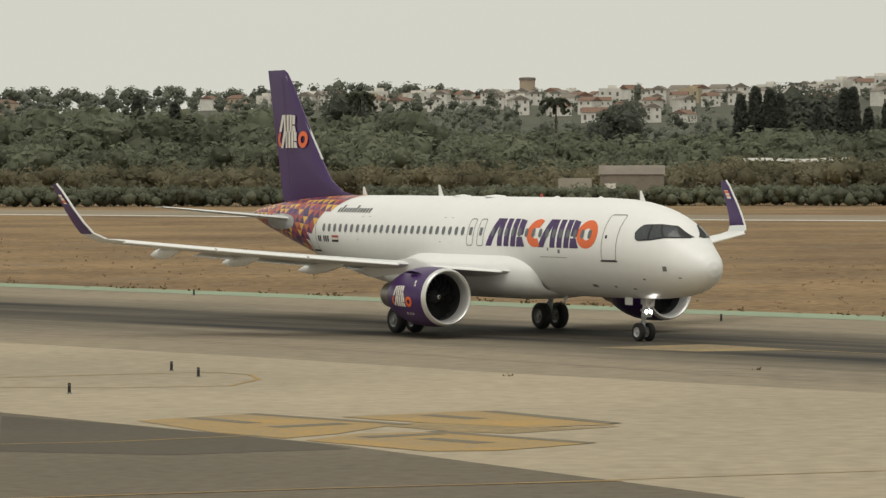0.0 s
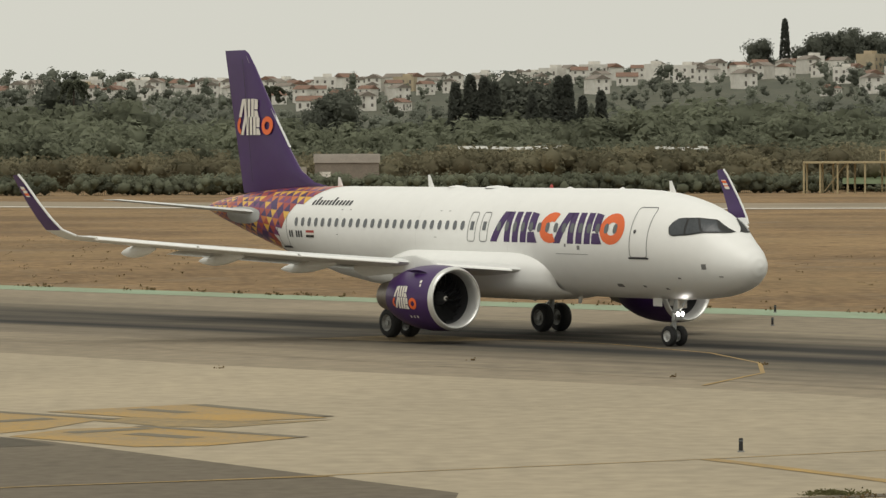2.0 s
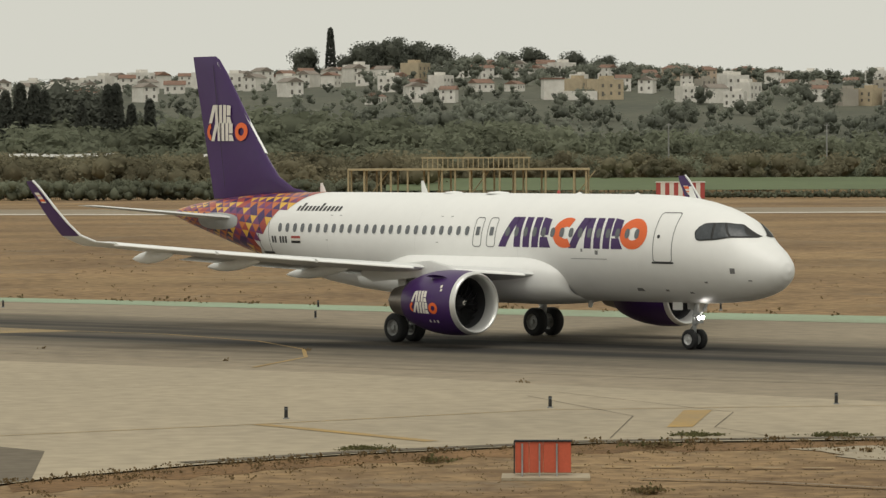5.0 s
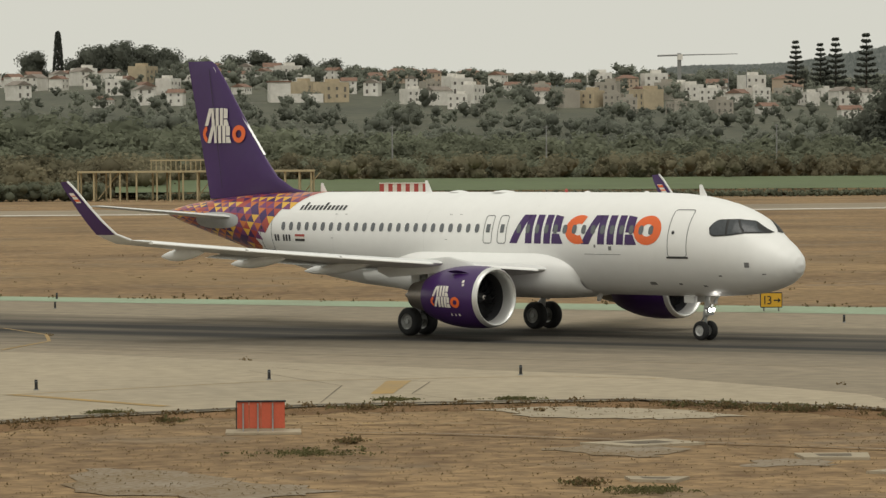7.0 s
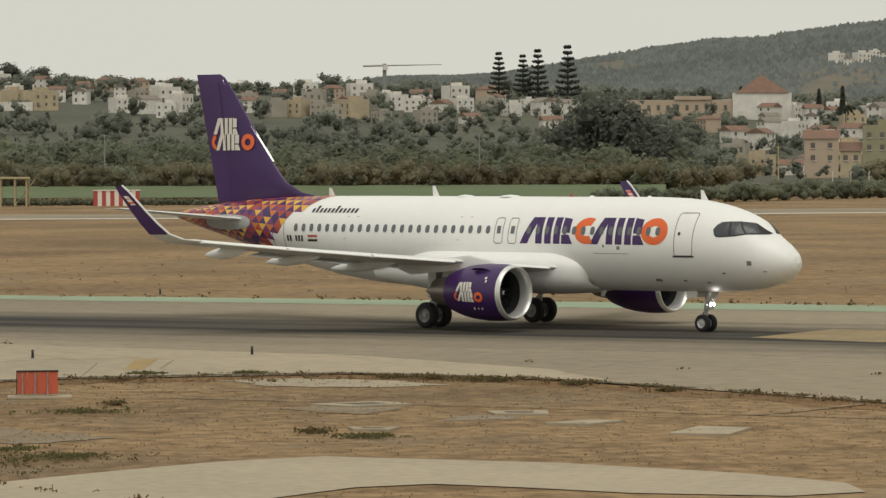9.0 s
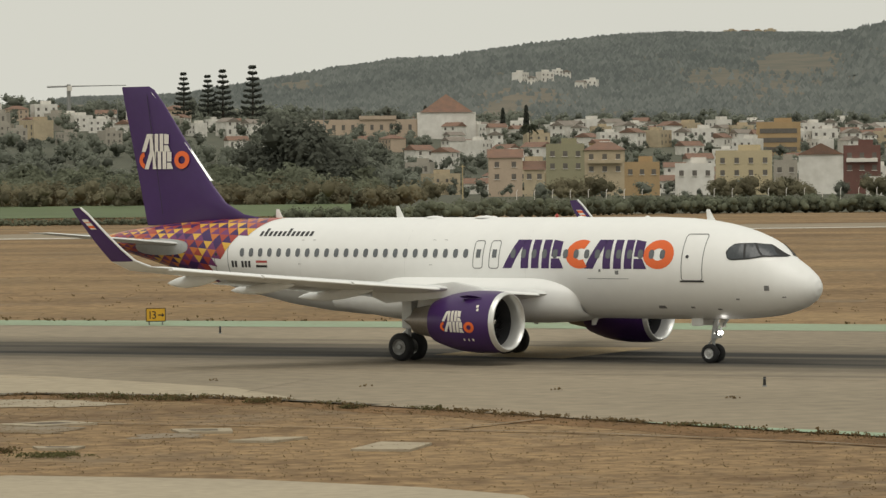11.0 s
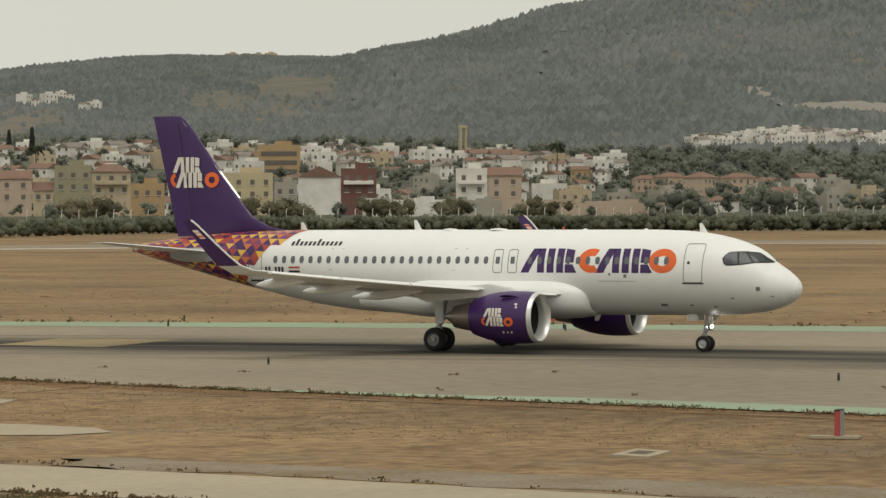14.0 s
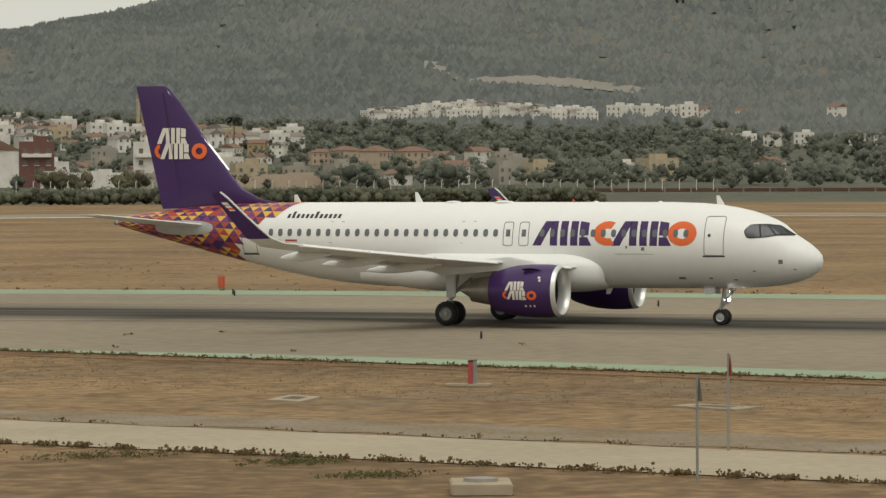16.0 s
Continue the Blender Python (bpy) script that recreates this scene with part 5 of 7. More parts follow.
def crown_mass(rnd, kind, lobes, leaves, grain=1.0):
    """A crown of uneven boughs with loose leaf sprays on them, one unit high."""
    lo, hi, wide, r0, r1 = {"round": (0.25, 0.84, 0.17, 0.12, 0.27), "pine": (0.6, 0.86, 0.22, 0.11, 0.2), "bush": (0.2, 0.7, 0.26, 0.2, 0.36)}[kind]
    vs, fs, off = [], [], 0
    for k in range(lobes):
        c = np.array([rnd.normal() * wide, rnd.normal() * wide, lo + (hi - lo) * (k + rnd.rand()) / lobes])
        rad = rnd.uniform(r0, r1)
        core = c + BALL * (rad * rnd.uniform(0.6, 0.95, len(BALL)))[:, None]
        m = leaves // lobes
        d = rnd.normal(size=(m, 3))
        d[:, 2] = np.abs(d[:, 2]) * 1.2 - 0.4
        d /= np.linalg.norm(d, axis=1)[:, None]
        at = c + d * rad * rnd.uniform(0.75, 1.35, m)[:, None]
        face = d * 0.8 + np.array([0, 0, 0.35]) + rnd.normal(size=(m, 3)) * 0.5
        a = np.cross(face, rnd.normal(size=(m, 3)))
        a /= np.linalg.norm(a, axis=1)[:, None] + 1e-9
        b = np.cross(face, a)
        b /= np.linalg.norm(b, axis=1)[:, None] + 1e-9
        size = rnd.uniform(0.03, 0.085, m)[:, None] * grain
        spray = np.stack([at + size * a, at - 0.5 * size * a + 0.87 * size * b, at - 0.5 * size * a - 0.87 * size * b], 1).reshape(-1, 3)
        fs += [BALL_FACES + off, np.arange(3 * m).reshape(-1, 3) + off + len(core)]
        vs += [core, spray]
        off += len(core) + 3 * m
    v = np.concatenate(vs)
    v[:, 2] = np.clip(v[:, 2], -0.02, 1.05)
    return v, np.concatenate(fs)


def wood(name, trees, mat, label, lobes=5, leaves=100, seed=1):
    """Many far trees as one mass: (x, y, ground, height, kind)."""
    rnd = np.random.RandomState(seed)
    stock = {k: [crown_mass(rnd, k, lobes, leaves) for q in range(24)] for k in ("round", "pine", "bush")}
    vs, off, fs, tint = [], 0, [], []
    for x, y, z, h, kind in trees:
        v, f = stock[kind][rnd.randint(24)]
        a = rnd.uniform(0, 2 * math.pi)
        turn = np.array([[math.cos(a), math.sin(a), 0], [-math.sin(a), math.cos(a), 0], [0, 0, 1]])
        v = (v * np.array([rnd.uniform(0.85, 1.25), rnd.uniform(0.85, 1.25), 1])) @ turn * h + np.array([x, y, z])
        tr = np.array([[-0.014, 0, 0], [0.014, 0, 0], [0.0, 0, 0.6]]) * h + np.array([x, y, z - 0.3])
        vs += [v, tr]
        fs += [f + off, np.array([[0, 1, 2]]) + off + len(v)]
        off += len(v) + 3
        tint.append(np.full(len(v) + 3, rnd.rand()))
    v, f = np.concatenate(vs), np.concatenate(fs)
    me = bpy.data.meshes.new(name)
    me.vertices.add(len(v))
    me.vertices.foreach_set("co", v.ravel())
    me.loops.add(f.size)
    me.loops.foreach_set("vertex_index", f.ravel())
    me.polygons.add(len(f))
    me.polygons.foreach_set("loop_start", np.arange(0, f.size, 3))
    me.polygons.foreach_set("loop_total", np.full(len(f), 3))
    me.materials.append(mat)
    me.update()
    me.attributes.new("tint", "FLOAT", "POINT").data.foreach_set("value", np.concatenate(tint))
    return tagged(new(name, me), label, kind="stuff")


def single_tree(name, kind, mat, label, tufts, seed):
    """One tree ten metres high with trunk, limbs and crown, at the origin."""
    rnd = np.random.RandomState(seed)
    tree = empty(name)
    tagged(tree, label, "tree")
    bm = bmesh.new()
    rod(bm, (0, 0, -0.3), (0.1, 0, 8.6 if kind in ("cypress", "fir", "palm") else 5.5), 0.22, 0.07, 8)
    if kind in ("round", "pine"):
        for k in range(6):
            a = k * 1.1
            rod(bm, (0.05, 0, 2.6 + 0.4 * k), (1.6 * math.cos(a), 1.6 * math.sin(a), 5.2 + 0.45 * k), 0.11, 0.03, 6)
    part("trunk", bm, BARK, tree)
    if kind == "round":
        v, f = crown_mass(rnd, kind, 16, 3 * tufts, 0.5)
        v = v * 10
    else:
        p, s = crown_points(rnd, tufts, kind)
        v, f = clump_faces(p * 10, s * 10 * 0.8, rnd)
    arrays("crown", v, f, mat, tree)
    return tree


BELT = curve([(-14, 17.5), (-6.5, 17.5), (-5.4, 18.5), (-3.2, 18), (-1, 18), (-0.5, 15), (1.3, 14), (2.7, 13.5), (4.3, 15.5), (4.9, 17), (5.6, 15.5), (6.5, 17), (7.3, 18), (8.1, 16.5), (10.3, 15.5), (11.2, 14), (12, 12.5), (14, 12.5), (16, 12), (18.5, 11.5), (20.2, 12.5), (21.3, 10), (22.5, 8), (24, 7), (30, 6)])


def build_woods():
    rnd = RND
    belt = []
    for a in np.arange(-14, 21.5, 0.055):
        top = BELT(a)
        for d, k in ((920, 1.0), (880, 0.85), (830, 0.6)):
            if rnd.rand() < (0.85 if a < 12 else 0.7):
                aa, dd = a + rnd.normal() * 0.05, d + rnd.normal() * 12
                h = top * k * rnd.uniform(0.68, 1.02)
                belt.append((*spot(aa, dd), 0, h, "round"))
    wood("tree_belt", belt, LEAF, "dense dark green belt of broadleaf trees", 7, 330, 2)
    reeds = []
    for a in np.arange(3.5, 22, 0.045):
        low = 7.6 if a < 9.5 else 5.0
        for d in (772, 788):
            if a < 9.5:
                reeds.append((*spot(a + rnd.normal() * 0.03, d + rnd.normal() * 5), 0, low * rnd.uniform(0.75, 1.1), "bush"))
            elif rnd.rand() < 0.3:
                reeds.append((*spot(a + rnd.normal() * 0.03, d + 28 + rnd.normal() * 6), 2.4, low * rnd.uniform(0.5, 1.25), "bush"))
    for a in np.arange(-14, 3.5, 0.06):
        reeds.append((*spot(a, 790 + rnd.normal() * 8), 0, rnd.uniform(5, 7.6), "bush"))
    for a in np.arange(22, 32, 0.05):
        if noise.noise(Vector((a * 1.3, 0, 9))) > 0.05:
            reeds.append((*spot(a, 905 + rnd.normal() * 10), 3.2, rnd.uniform(2.5, 5.5), "bush"))
    wood("reed_bed", reeds, OLIVE, "olive brown scrub and tall reeds", 4, 180, 3)
    hedge = []
    for a in np.arange(-14, 45, 0.028):
        d = 715 if a < 20 else 715 + 145 * smooth_step((a - 20) / 6)
        if -1.6 < a < -1.2 or 8.9 < a < 9.4 or 37 < a < 45:
            continue
        hedge.append((*spot(a, d + rnd.normal() * 2), 0, (rnd.uniform(3.0, 4.0) if a < 9.4 else rnd.uniform(2.4, 3.4) if a > 20 else rnd.uniform(1.0, 1.6)) * (1 + 0.35 * (a > 22)), "bush"))
    wood("hedge", hedge, LEAF, "low dark green clipped hedge along the airfield", 3, 60, 4)
    town = []
    for k in range(1900):
        a = rnd.uniform(-12, 42)
        if 11.4 < a < 22 and rnd.rand() < 0.0:
            continue
        d = rnd.uniform(960, 1670)
        if rnd.rand() < (0.72 if a < 11.4 else 0.72 if a < 21 else 0.5):
            continue
        town.append((*spot(a, d), land(a, d) - 0.5, rnd.uniform(3.5, 8) * (1.0 if a < 22 else 0.8), "round"))
    for a in np.arange(-14, 19.5, 0.11):
        d = 1745 + rnd.normal() * 12
        if noise.noise(Vector((a * 0.9, 4, 0))) > -0.12 or a > 11.2 and a < 13:
            if a > 13.3 and rnd.rand() < 0.6:
                continue
            town.append((*spot(a, d), land(a, d) - 1, rnd.uniform(6, 11) * (1.25 if a < -0.5 else 0.8 if a < 7.5 else 1.0 if a < 10.4 else 0.45), "pine" if rnd.rand() < 0.5 else "round"))
    for a in np.arange(16, 34, 0.05):
        town.append((*spot(a, 1680 + rnd.normal() * 30), land(a, 1680) - 1, rnd.uniform(6, 11), "round"))
    for k in range(560):
        a = rnd.uniform(8.5, 22)
        d = rnd.uniform(930, 1290) if rnd.rand() < 0.8 else rnd.uniform(1290, 1560)
        town.append((*spot(a, d), land(a, d) - 0.5, rnd.uniform(3, 7.5), "round" if rnd.rand() < 0.6 else "bush"))
    for k in range(330):
        a = rnd.uniform(-14, 10.5)
        d = rnd.uniform(1270, 1560)
        town.append((*spot(a, d), land(a, d) - 0.5, rnd.uniform(2.5, 4.6) if a > 0.3 else rnd.uniform(4, 8.5), "round"))
    for k in range(620):
        a = rnd.uniform(-12, 11)
        d = rnd.uniform(960, 1270)
        town.append((*spot(a, d), land(a, d) - 0.5, rnd.uniform(4, 7.5), "round" if rnd.rand() < 0.6 else "bush"))
    for k in range(420):
        a = rnd.uniform(32.3, 39)
        d = rnd.uniform(1300, 1770)
        town.append((*spot(a, d), land(a, d) - 0.5, rnd.uniform(4, 8), "round"))
    for k in range(1000):
        a = rnd.uniform(21, 44)
        d = rnd.uniform(930, 1600)
        town.append((*spot(a, d), land(a, d) - 0.5, rnd.uniform(2.2, 5.6) * (1 + 0.4 * (a > 33)), "bush" if rnd.rand() < 0.5 else "round"))
    for k in range(520):
        a = rnd.uniform(9.2, 20.5)
        d = rnd.uniform(1540, 1760) if a < 13.4 else rnd.uniform(1600, 1760)
        town.append((*spot(a, d), land(a, d) - 0.5, rnd.uniform(6, 10) * (1.0 if 9.6 < a < 10.6 else 0.7), "round"))
    wood("town_trees", town, GARDENLEAF, "garden trees and pines among the houses", 5, 130, 5)
    # scrub over the hills
    n = 60000
    a = rnd.uniform(14, 46, n)
    d = np.sqrt(rnd.uniform(1700 ** 2, 3020 ** 2, n))
    pts, sizes = [], []
    for aa, dd in zip(a, d):
        bare = noise.noise(Vector((aa * 0.35, dd * 0.0022, 0))) + 0.6 * noise.noise(Vector((aa * 1.4, dd * 0.006, 5)))
        if bare + rnd.normal() * 0.16 > (0.2 if aa < 28 else 0.55) or aa < 15:
            continue
        if 33.9 < aa < 37.6 and in_scar(aa, dd):
            continue
        x, y = spot(aa, dd)
        z = meshed(aa, dd)
        for q in range(3):
            pts.append((x + rnd.normal() * 5, y + rnd.normal() * 5, z + 0.1))
            sizes.append(rnd.uniform(1.1, 2.6) if bare > -0.25 else rnd.uniform(1.6, 3.4))
    p, r = np.array(pts), np.array(sizes)
    m = len(p)
    v = np.empty((m, 5, 3))
    spin = rnd.uniform(0, 2 * math.pi, m)
    for k in range(4):
        w = 1.7 * r * rnd.uniform(0.75, 1.3, m)
        v[:, k] = p + np.stack([w * np.cos(spin + k * math.pi / 2), w * np.sin(spin + k * math.pi / 2), 0 * r - 3.0], 1)
    v[:, 4] = p + np.stack([0 * r, 0 * r, r * 1.15], 1)
    tops = (np.array([(k, (k + 1) % 4, 4) for k in range(4)])[None] + 5 * np.arange(m)[:, None, None]).reshape(-1, 3).tolist()
    tagged(arrays("hill_scrub", v.reshape(-1, 3), tops, SCRUB, smooth=True), "green pine scrub covering the hill, greyed for haze", kind="stuff")


build_woods()


# ---- the town ----
def house_proto(w, dp, h, roof, wall, roofmat, floors, label, cat="house"):
    """One house facing -y, its base centre at the origin: wall, roof, windows."""
    home = empty("house")
    tagged(home, label, cat)
    part("wall", boxed((-w / 2, -dp / 2, -3), (w / 2, dp / 2, h)), wall, home)
    bm = bmesh.new()
    if roof == "gable":
        o = 0.35
        pts = [(-w / 2 - o, -dp / 2 - o, h), (w / 2 + o, -dp / 2 - o, h), (w / 2 + o, dp / 2 + o, h), (-w / 2 - o, dp / 2 + o, h), (-w / 2 - o, 0, h + dp * 0.24), (w / 2 + o, 0, h + dp * 0.24)]
        vs = [bm.verts.new(p) for p in pts]
        for f in ((0, 1, 5, 4), (2, 3, 4, 5), (0, 4, 3), (1, 2, 5), (3, 2, 1, 0)):
            bm.faces.new([vs[i] for i in f])
    elif roof == "front":
        o = 0.3
        pts = [(-w / 2 - o, -dp / 2 - o, h), (w / 2 + o, -dp / 2 - o, h), (w / 2 + o, dp / 2 + o, h), (-w / 2 - o, dp / 2 + o, h), (0, -dp / 2 - o, h + w * 0.26), (0, dp / 2 + o, h + w * 0.26)]
        vs = [bm.verts.new(p) for p in pts]
        for f in ((0, 4, 5, 3), (1, 2, 5, 4), (0, 1, 4), (2, 3, 5), (3, 2, 1, 0)):
            bm.faces.new([vs[i] for i in f])
    elif roof == "hip":
        o = 0.4
        vs = [bm.verts.new(p) for p in ((-w / 2 - o, -dp / 2 - o, h), (w / 2 + o, -dp / 2 - o, h), (w / 2 + o, dp / 2 + o, h), (-w / 2 - o, dp / 2 + o, h), (-w * 0.18, 0, h + dp * 0.22), (w * 0.18, 0, h + dp * 0.22))]
        for f in ((0, 1, 5, 4), (2, 3, 4, 5), (3, 0, 4), (1, 2, 5), (3, 2, 1, 0)):
            bm.faces.new([vs[i] for i in f])
    else:
        for lo, hi in (((-w / 2, -dp / 2, h), (w / 2, -dp / 2 + 0.2, h + 0.8)), ((-w / 2, dp / 2 - 0.2, h), (w / 2, dp / 2, h + 0.8)), ((-w / 2, -dp / 2 + 0.2, h), (-w / 2 + 0.2, dp / 2 - 0.2, h + 0.8)), ((w / 2 - 0.2, -dp / 2 + 0.2, h), (w / 2, dp / 2 - 0.2, h + 0.8))):
            box(bm, lo, hi)
        box(bm, (-w * 0.1, -dp * 0.1, h), (w * 0.3, dp * 0.35, h + 2.2))
    part("roof" if roof != "flat" else "parapet", bm, roofmat, home)
    n = max(2, int(w / 2.8))
    for fl in range(floors):
        for k in range(n):
            x = -w / 2 + w * (k + 0.5) / n
            z = 1.0 + fl * 2.9
            tall = 1.25 if (k + fl) % 3 else 2.0
            bm = boxed((x - 0.5, -dp / 2 - 0.03, z - (0.6 if tall > 1.5 else 0)), (x + 0.5, -dp / 2 + 0.1, z + 1.25))
            part("window", bm, HOUSEGLASS, home)
    return home


def place_thing(ob, x, y, z, turn, k=1.0):
    c = copy_thing(ob, pose(x, y, z, 0, 0, turn))
    c.scale = (k, k, k)
    return c


def build_town():
    rnd = random.Random(11)
    P = {
        "a": house_proto(8, 8, 5.6, "gable", WALLWHITE, ROOFTILE, 2, "white two-storey house with terracotta tile roof"),
        "b": house_proto(7, 9, 5.4, "front", WALLWHITE, ROOFGREY, 2, "white gabled townhouse with grey-brown roof"),
        "c": house_proto(10, 8, 6.0, "flat", WALLWHITE, WALLWHITE, 2, "white flat-roofed house with parapet"),
        "d": house_proto(11, 9, 6.2, "flat", WALLCREAM, WALLCREAM, 2, "cream flat-roofed building with roof room"),
        "e": house_proto(12, 9, 6.0, "hip", WALLPINK, ROOFTILE, 2, "pale pink house with hipped tile roof"),
        "f": house_proto(9, 8, 6.4, "gable", WALLOCHRE, ROOFTILE, 2, "ochre house with tile roof"),
        "g": house_proto(9, 8, 3.2, "gable", WALLWHITE, ROOFTILE, 1, "white single-storey house with tile roof"),
        "h": house_proto(9, 8, 5.8, "flat", WALLGREY, WALLGREY, 2, "unrendered grey flat-roofed house"),
    }
    for ob in P.values():
        tagged(ob, group="houses of the town")

    joined, far = 1480, []

    def row(az0, az1, d, kinds, step, jitter=14, k0=0.62, k1=0.92, keep=0.9, face=0):
        a = az0
        while a < az1:
            if rnd.random() < keep:
                dd = d + rnd.uniform(-jitter, jitter)
                x, y = spot(a, dd)
                pick, turn, k = P[rnd.choice(kinds)], -a + rnd.choice((-34, -12, 0, 14, 30, 62, -58)) + face, rnd.uniform(k0, k1)
                if d >= joined:
                    far.append((pick, pose(x, y, land(a, dd) + 0.1, 0, 0, turn) @ Matrix.Diagonal((k, k, k, 1))))
                else:
                    place_thing(pick, x, y, land(a, dd) + 0.1, turn, k)
            a += step * rnd.uniform(0.75, 1.3)
    # the village on the slope, seen first
    row(-3.6, 11.6, 1690, "abbcgae", 0.34)
    row(-3.2, 11.4, 1635, "bbacagb", 0.33)
    row(-2.6, 11.4, 1575, "bbabcgd", 0.34)
    row(-1.6, 11.4, 1510, "babbgac", 0.38, keep=0.8)
    row(0.4, 10.8, 1440, "bgabcg", 0.46, keep=0.7)
    row(1.5, 10.0, 1370, "gabg", 0.6, keep=0.55)
    row(-8, -3.6, 1660, "aged", 0.9, keep=0.6)
    # a second cluster past the trees
    row(11.8, 20.4, 1440, "achbgc", 0.36, keep=0.8, k0=0.6, k1=0.9)
    row(11.6, 16.6, 1385, "acdhgb", 0.38, keep=0.75)
    row(13.8, 20.4, 1345, "ghegc", 0.55, keep=0.6, k0=0.55, k1=0.8)
    row(11.6, 20.4, 1490, "agbgc", 0.5, keep=0.6, k0=0.5, k1=0.75)
    row(12.0, 18.5, 1570, "aegc", 0.45, keep=0.6)
    row(10.5, 19.5, 1720, "ecahc", 0.36, keep=0.85, k0=0.6, k1=0.95)
    row(20.0, 23, 1360, "gegd", 0.5, keep=0.5)
    row(20.5, 24.0, 1250, "gdhc", 0.45, keep=0.6)
    # the town below the hill
    row(22.0, 31.4, 1640, "bcbagb", 0.27)
    row(22.0, 32.0, 1570, "cbbgab", 0.28)
    row(22.5, 32.3, 1490, "cbagdb", 0.29)
    row(22.5, 32.3, 1410, "cbagbd", 0.31)
    row(22.5, 32.3, 1330, "gcbfgb", 0.36, keep=0.85)
    row(22.0, 35.5, 1240, "gcaehg", 0.44, keep=0.65)
    row(22.0, 38.0, 1130, "adghcg", 0.5, keep=0.65)
    row(31.6, 36.0, 985, "dghcga", 0.7, jitter=12, k0=0.6, k1=0.85, keep=0.8)
    row(22.3, 31.4, 1040, "dgcahg", 0.5, jitter=15, k0=0.7, k1=0.95, keep=0.8)
    row(34.5, 46.0, 1180, "eggah", 0.9, keep=0.55)
    # white terraces high on the hillside
    row(33.3, 36.7, 1842, "ccb", 0.13, jitter=5, k0=0.6, k1=0.75, keep=0.97)
    row(33.4, 36.6, 1860, "ccb", 0.15, jitter=5, k0=0.6, k1=0.75, keep=0.95)
    row(34.1, 35.0, 1880, "cb", 0.15, jitter=5, k0=0.6, k1=0.8)
    row(37.0, 38.3, 1850, "cca", 0.22, jitter=10, keep=0.85)
    row(38.4, 40.4, 1850, "cga", 0.35, jitter=20, keep=0.6)
    row(38.6, 42.0, 1500, "ccb", 0.42, jitter=12, keep=0.8)
    row(23.3, 24.6, 2240, "ccb", 0.17, jitter=45, k0=0.6, k1=0.9, keep=0.85)
    row(26.5, 27.2, 2950, "cda", 0.2, jitter=12, k0=0.6, k1=0.85)
    v, f, mi, mats = [], [], [], []
    for ob, m in far:
        for o in ob.children:
            mat = o.data.materials[0]
            if mat not in mats:
                mats.append(mat)
            base = len(v)
            v += [m @ q.co for q in o.data.vertices]
            for pl in o.data.polygons:
                f.append([base + i for i in pl.vertices])
                mi.append(mats.index(mat))
    ob = arrays("distant_houses", v, f, mats)
    ob.data.polygons.foreach_set("material_index", mi)
    tagged(ob, "crowd of small white and cream houses on the slope", kind="stuff")
    for ob in P.values():
        for o in (*ob.children_recursive, ob):
            bpy.data.objects.remove(o)
    # garden walls in front of the town
    for az0, az1, h, mat, nm in ((28.45, 29.75, 4.4, WALLWHITE, "weathered white boundary wall"), (29.76, 30.55, 4.2, WALLGREY, "bare concrete boundary wall"), (30.6, 33.0, 3.4, WALLPINK, "low brick-coloured boundary wall")):
        bm = bmesh.new()
        n = 6
        for k in range(n):
            a0, a1 = az0 + (az1 - az0) * k / n, az0 + (az1 - az0) * (k + 1) / n
            p, q = spot(a0, 952), spot(a1, 952)
            hh = h + 0.5 * math.sin(k * 2.1)
            vs = [bm.verts.new(c) for c in ((*p, 1), (*q, 1), (*q, 3.4 + hh), (*p, 3.4 + hh))]
            vb = [bm.verts.new((v.co.x + 0.1, v.co.y + 0.3, v.co.z)) for v in vs]
            for f in ((vs[0], vs[1], vs[2], vs[3]), (vb[3], vb[2], vb[1], vb[0]), (vs[3], vs[2], vb[2], vb[3]), (vs[0], vs[3], vb[3], vb[0]), (vs[1], vb[1], vb[2], vs[2])):
                bm.faces.new(f)
        tagged(part("boundary_wall", bm, mat), nm, "wall", kind="structure")


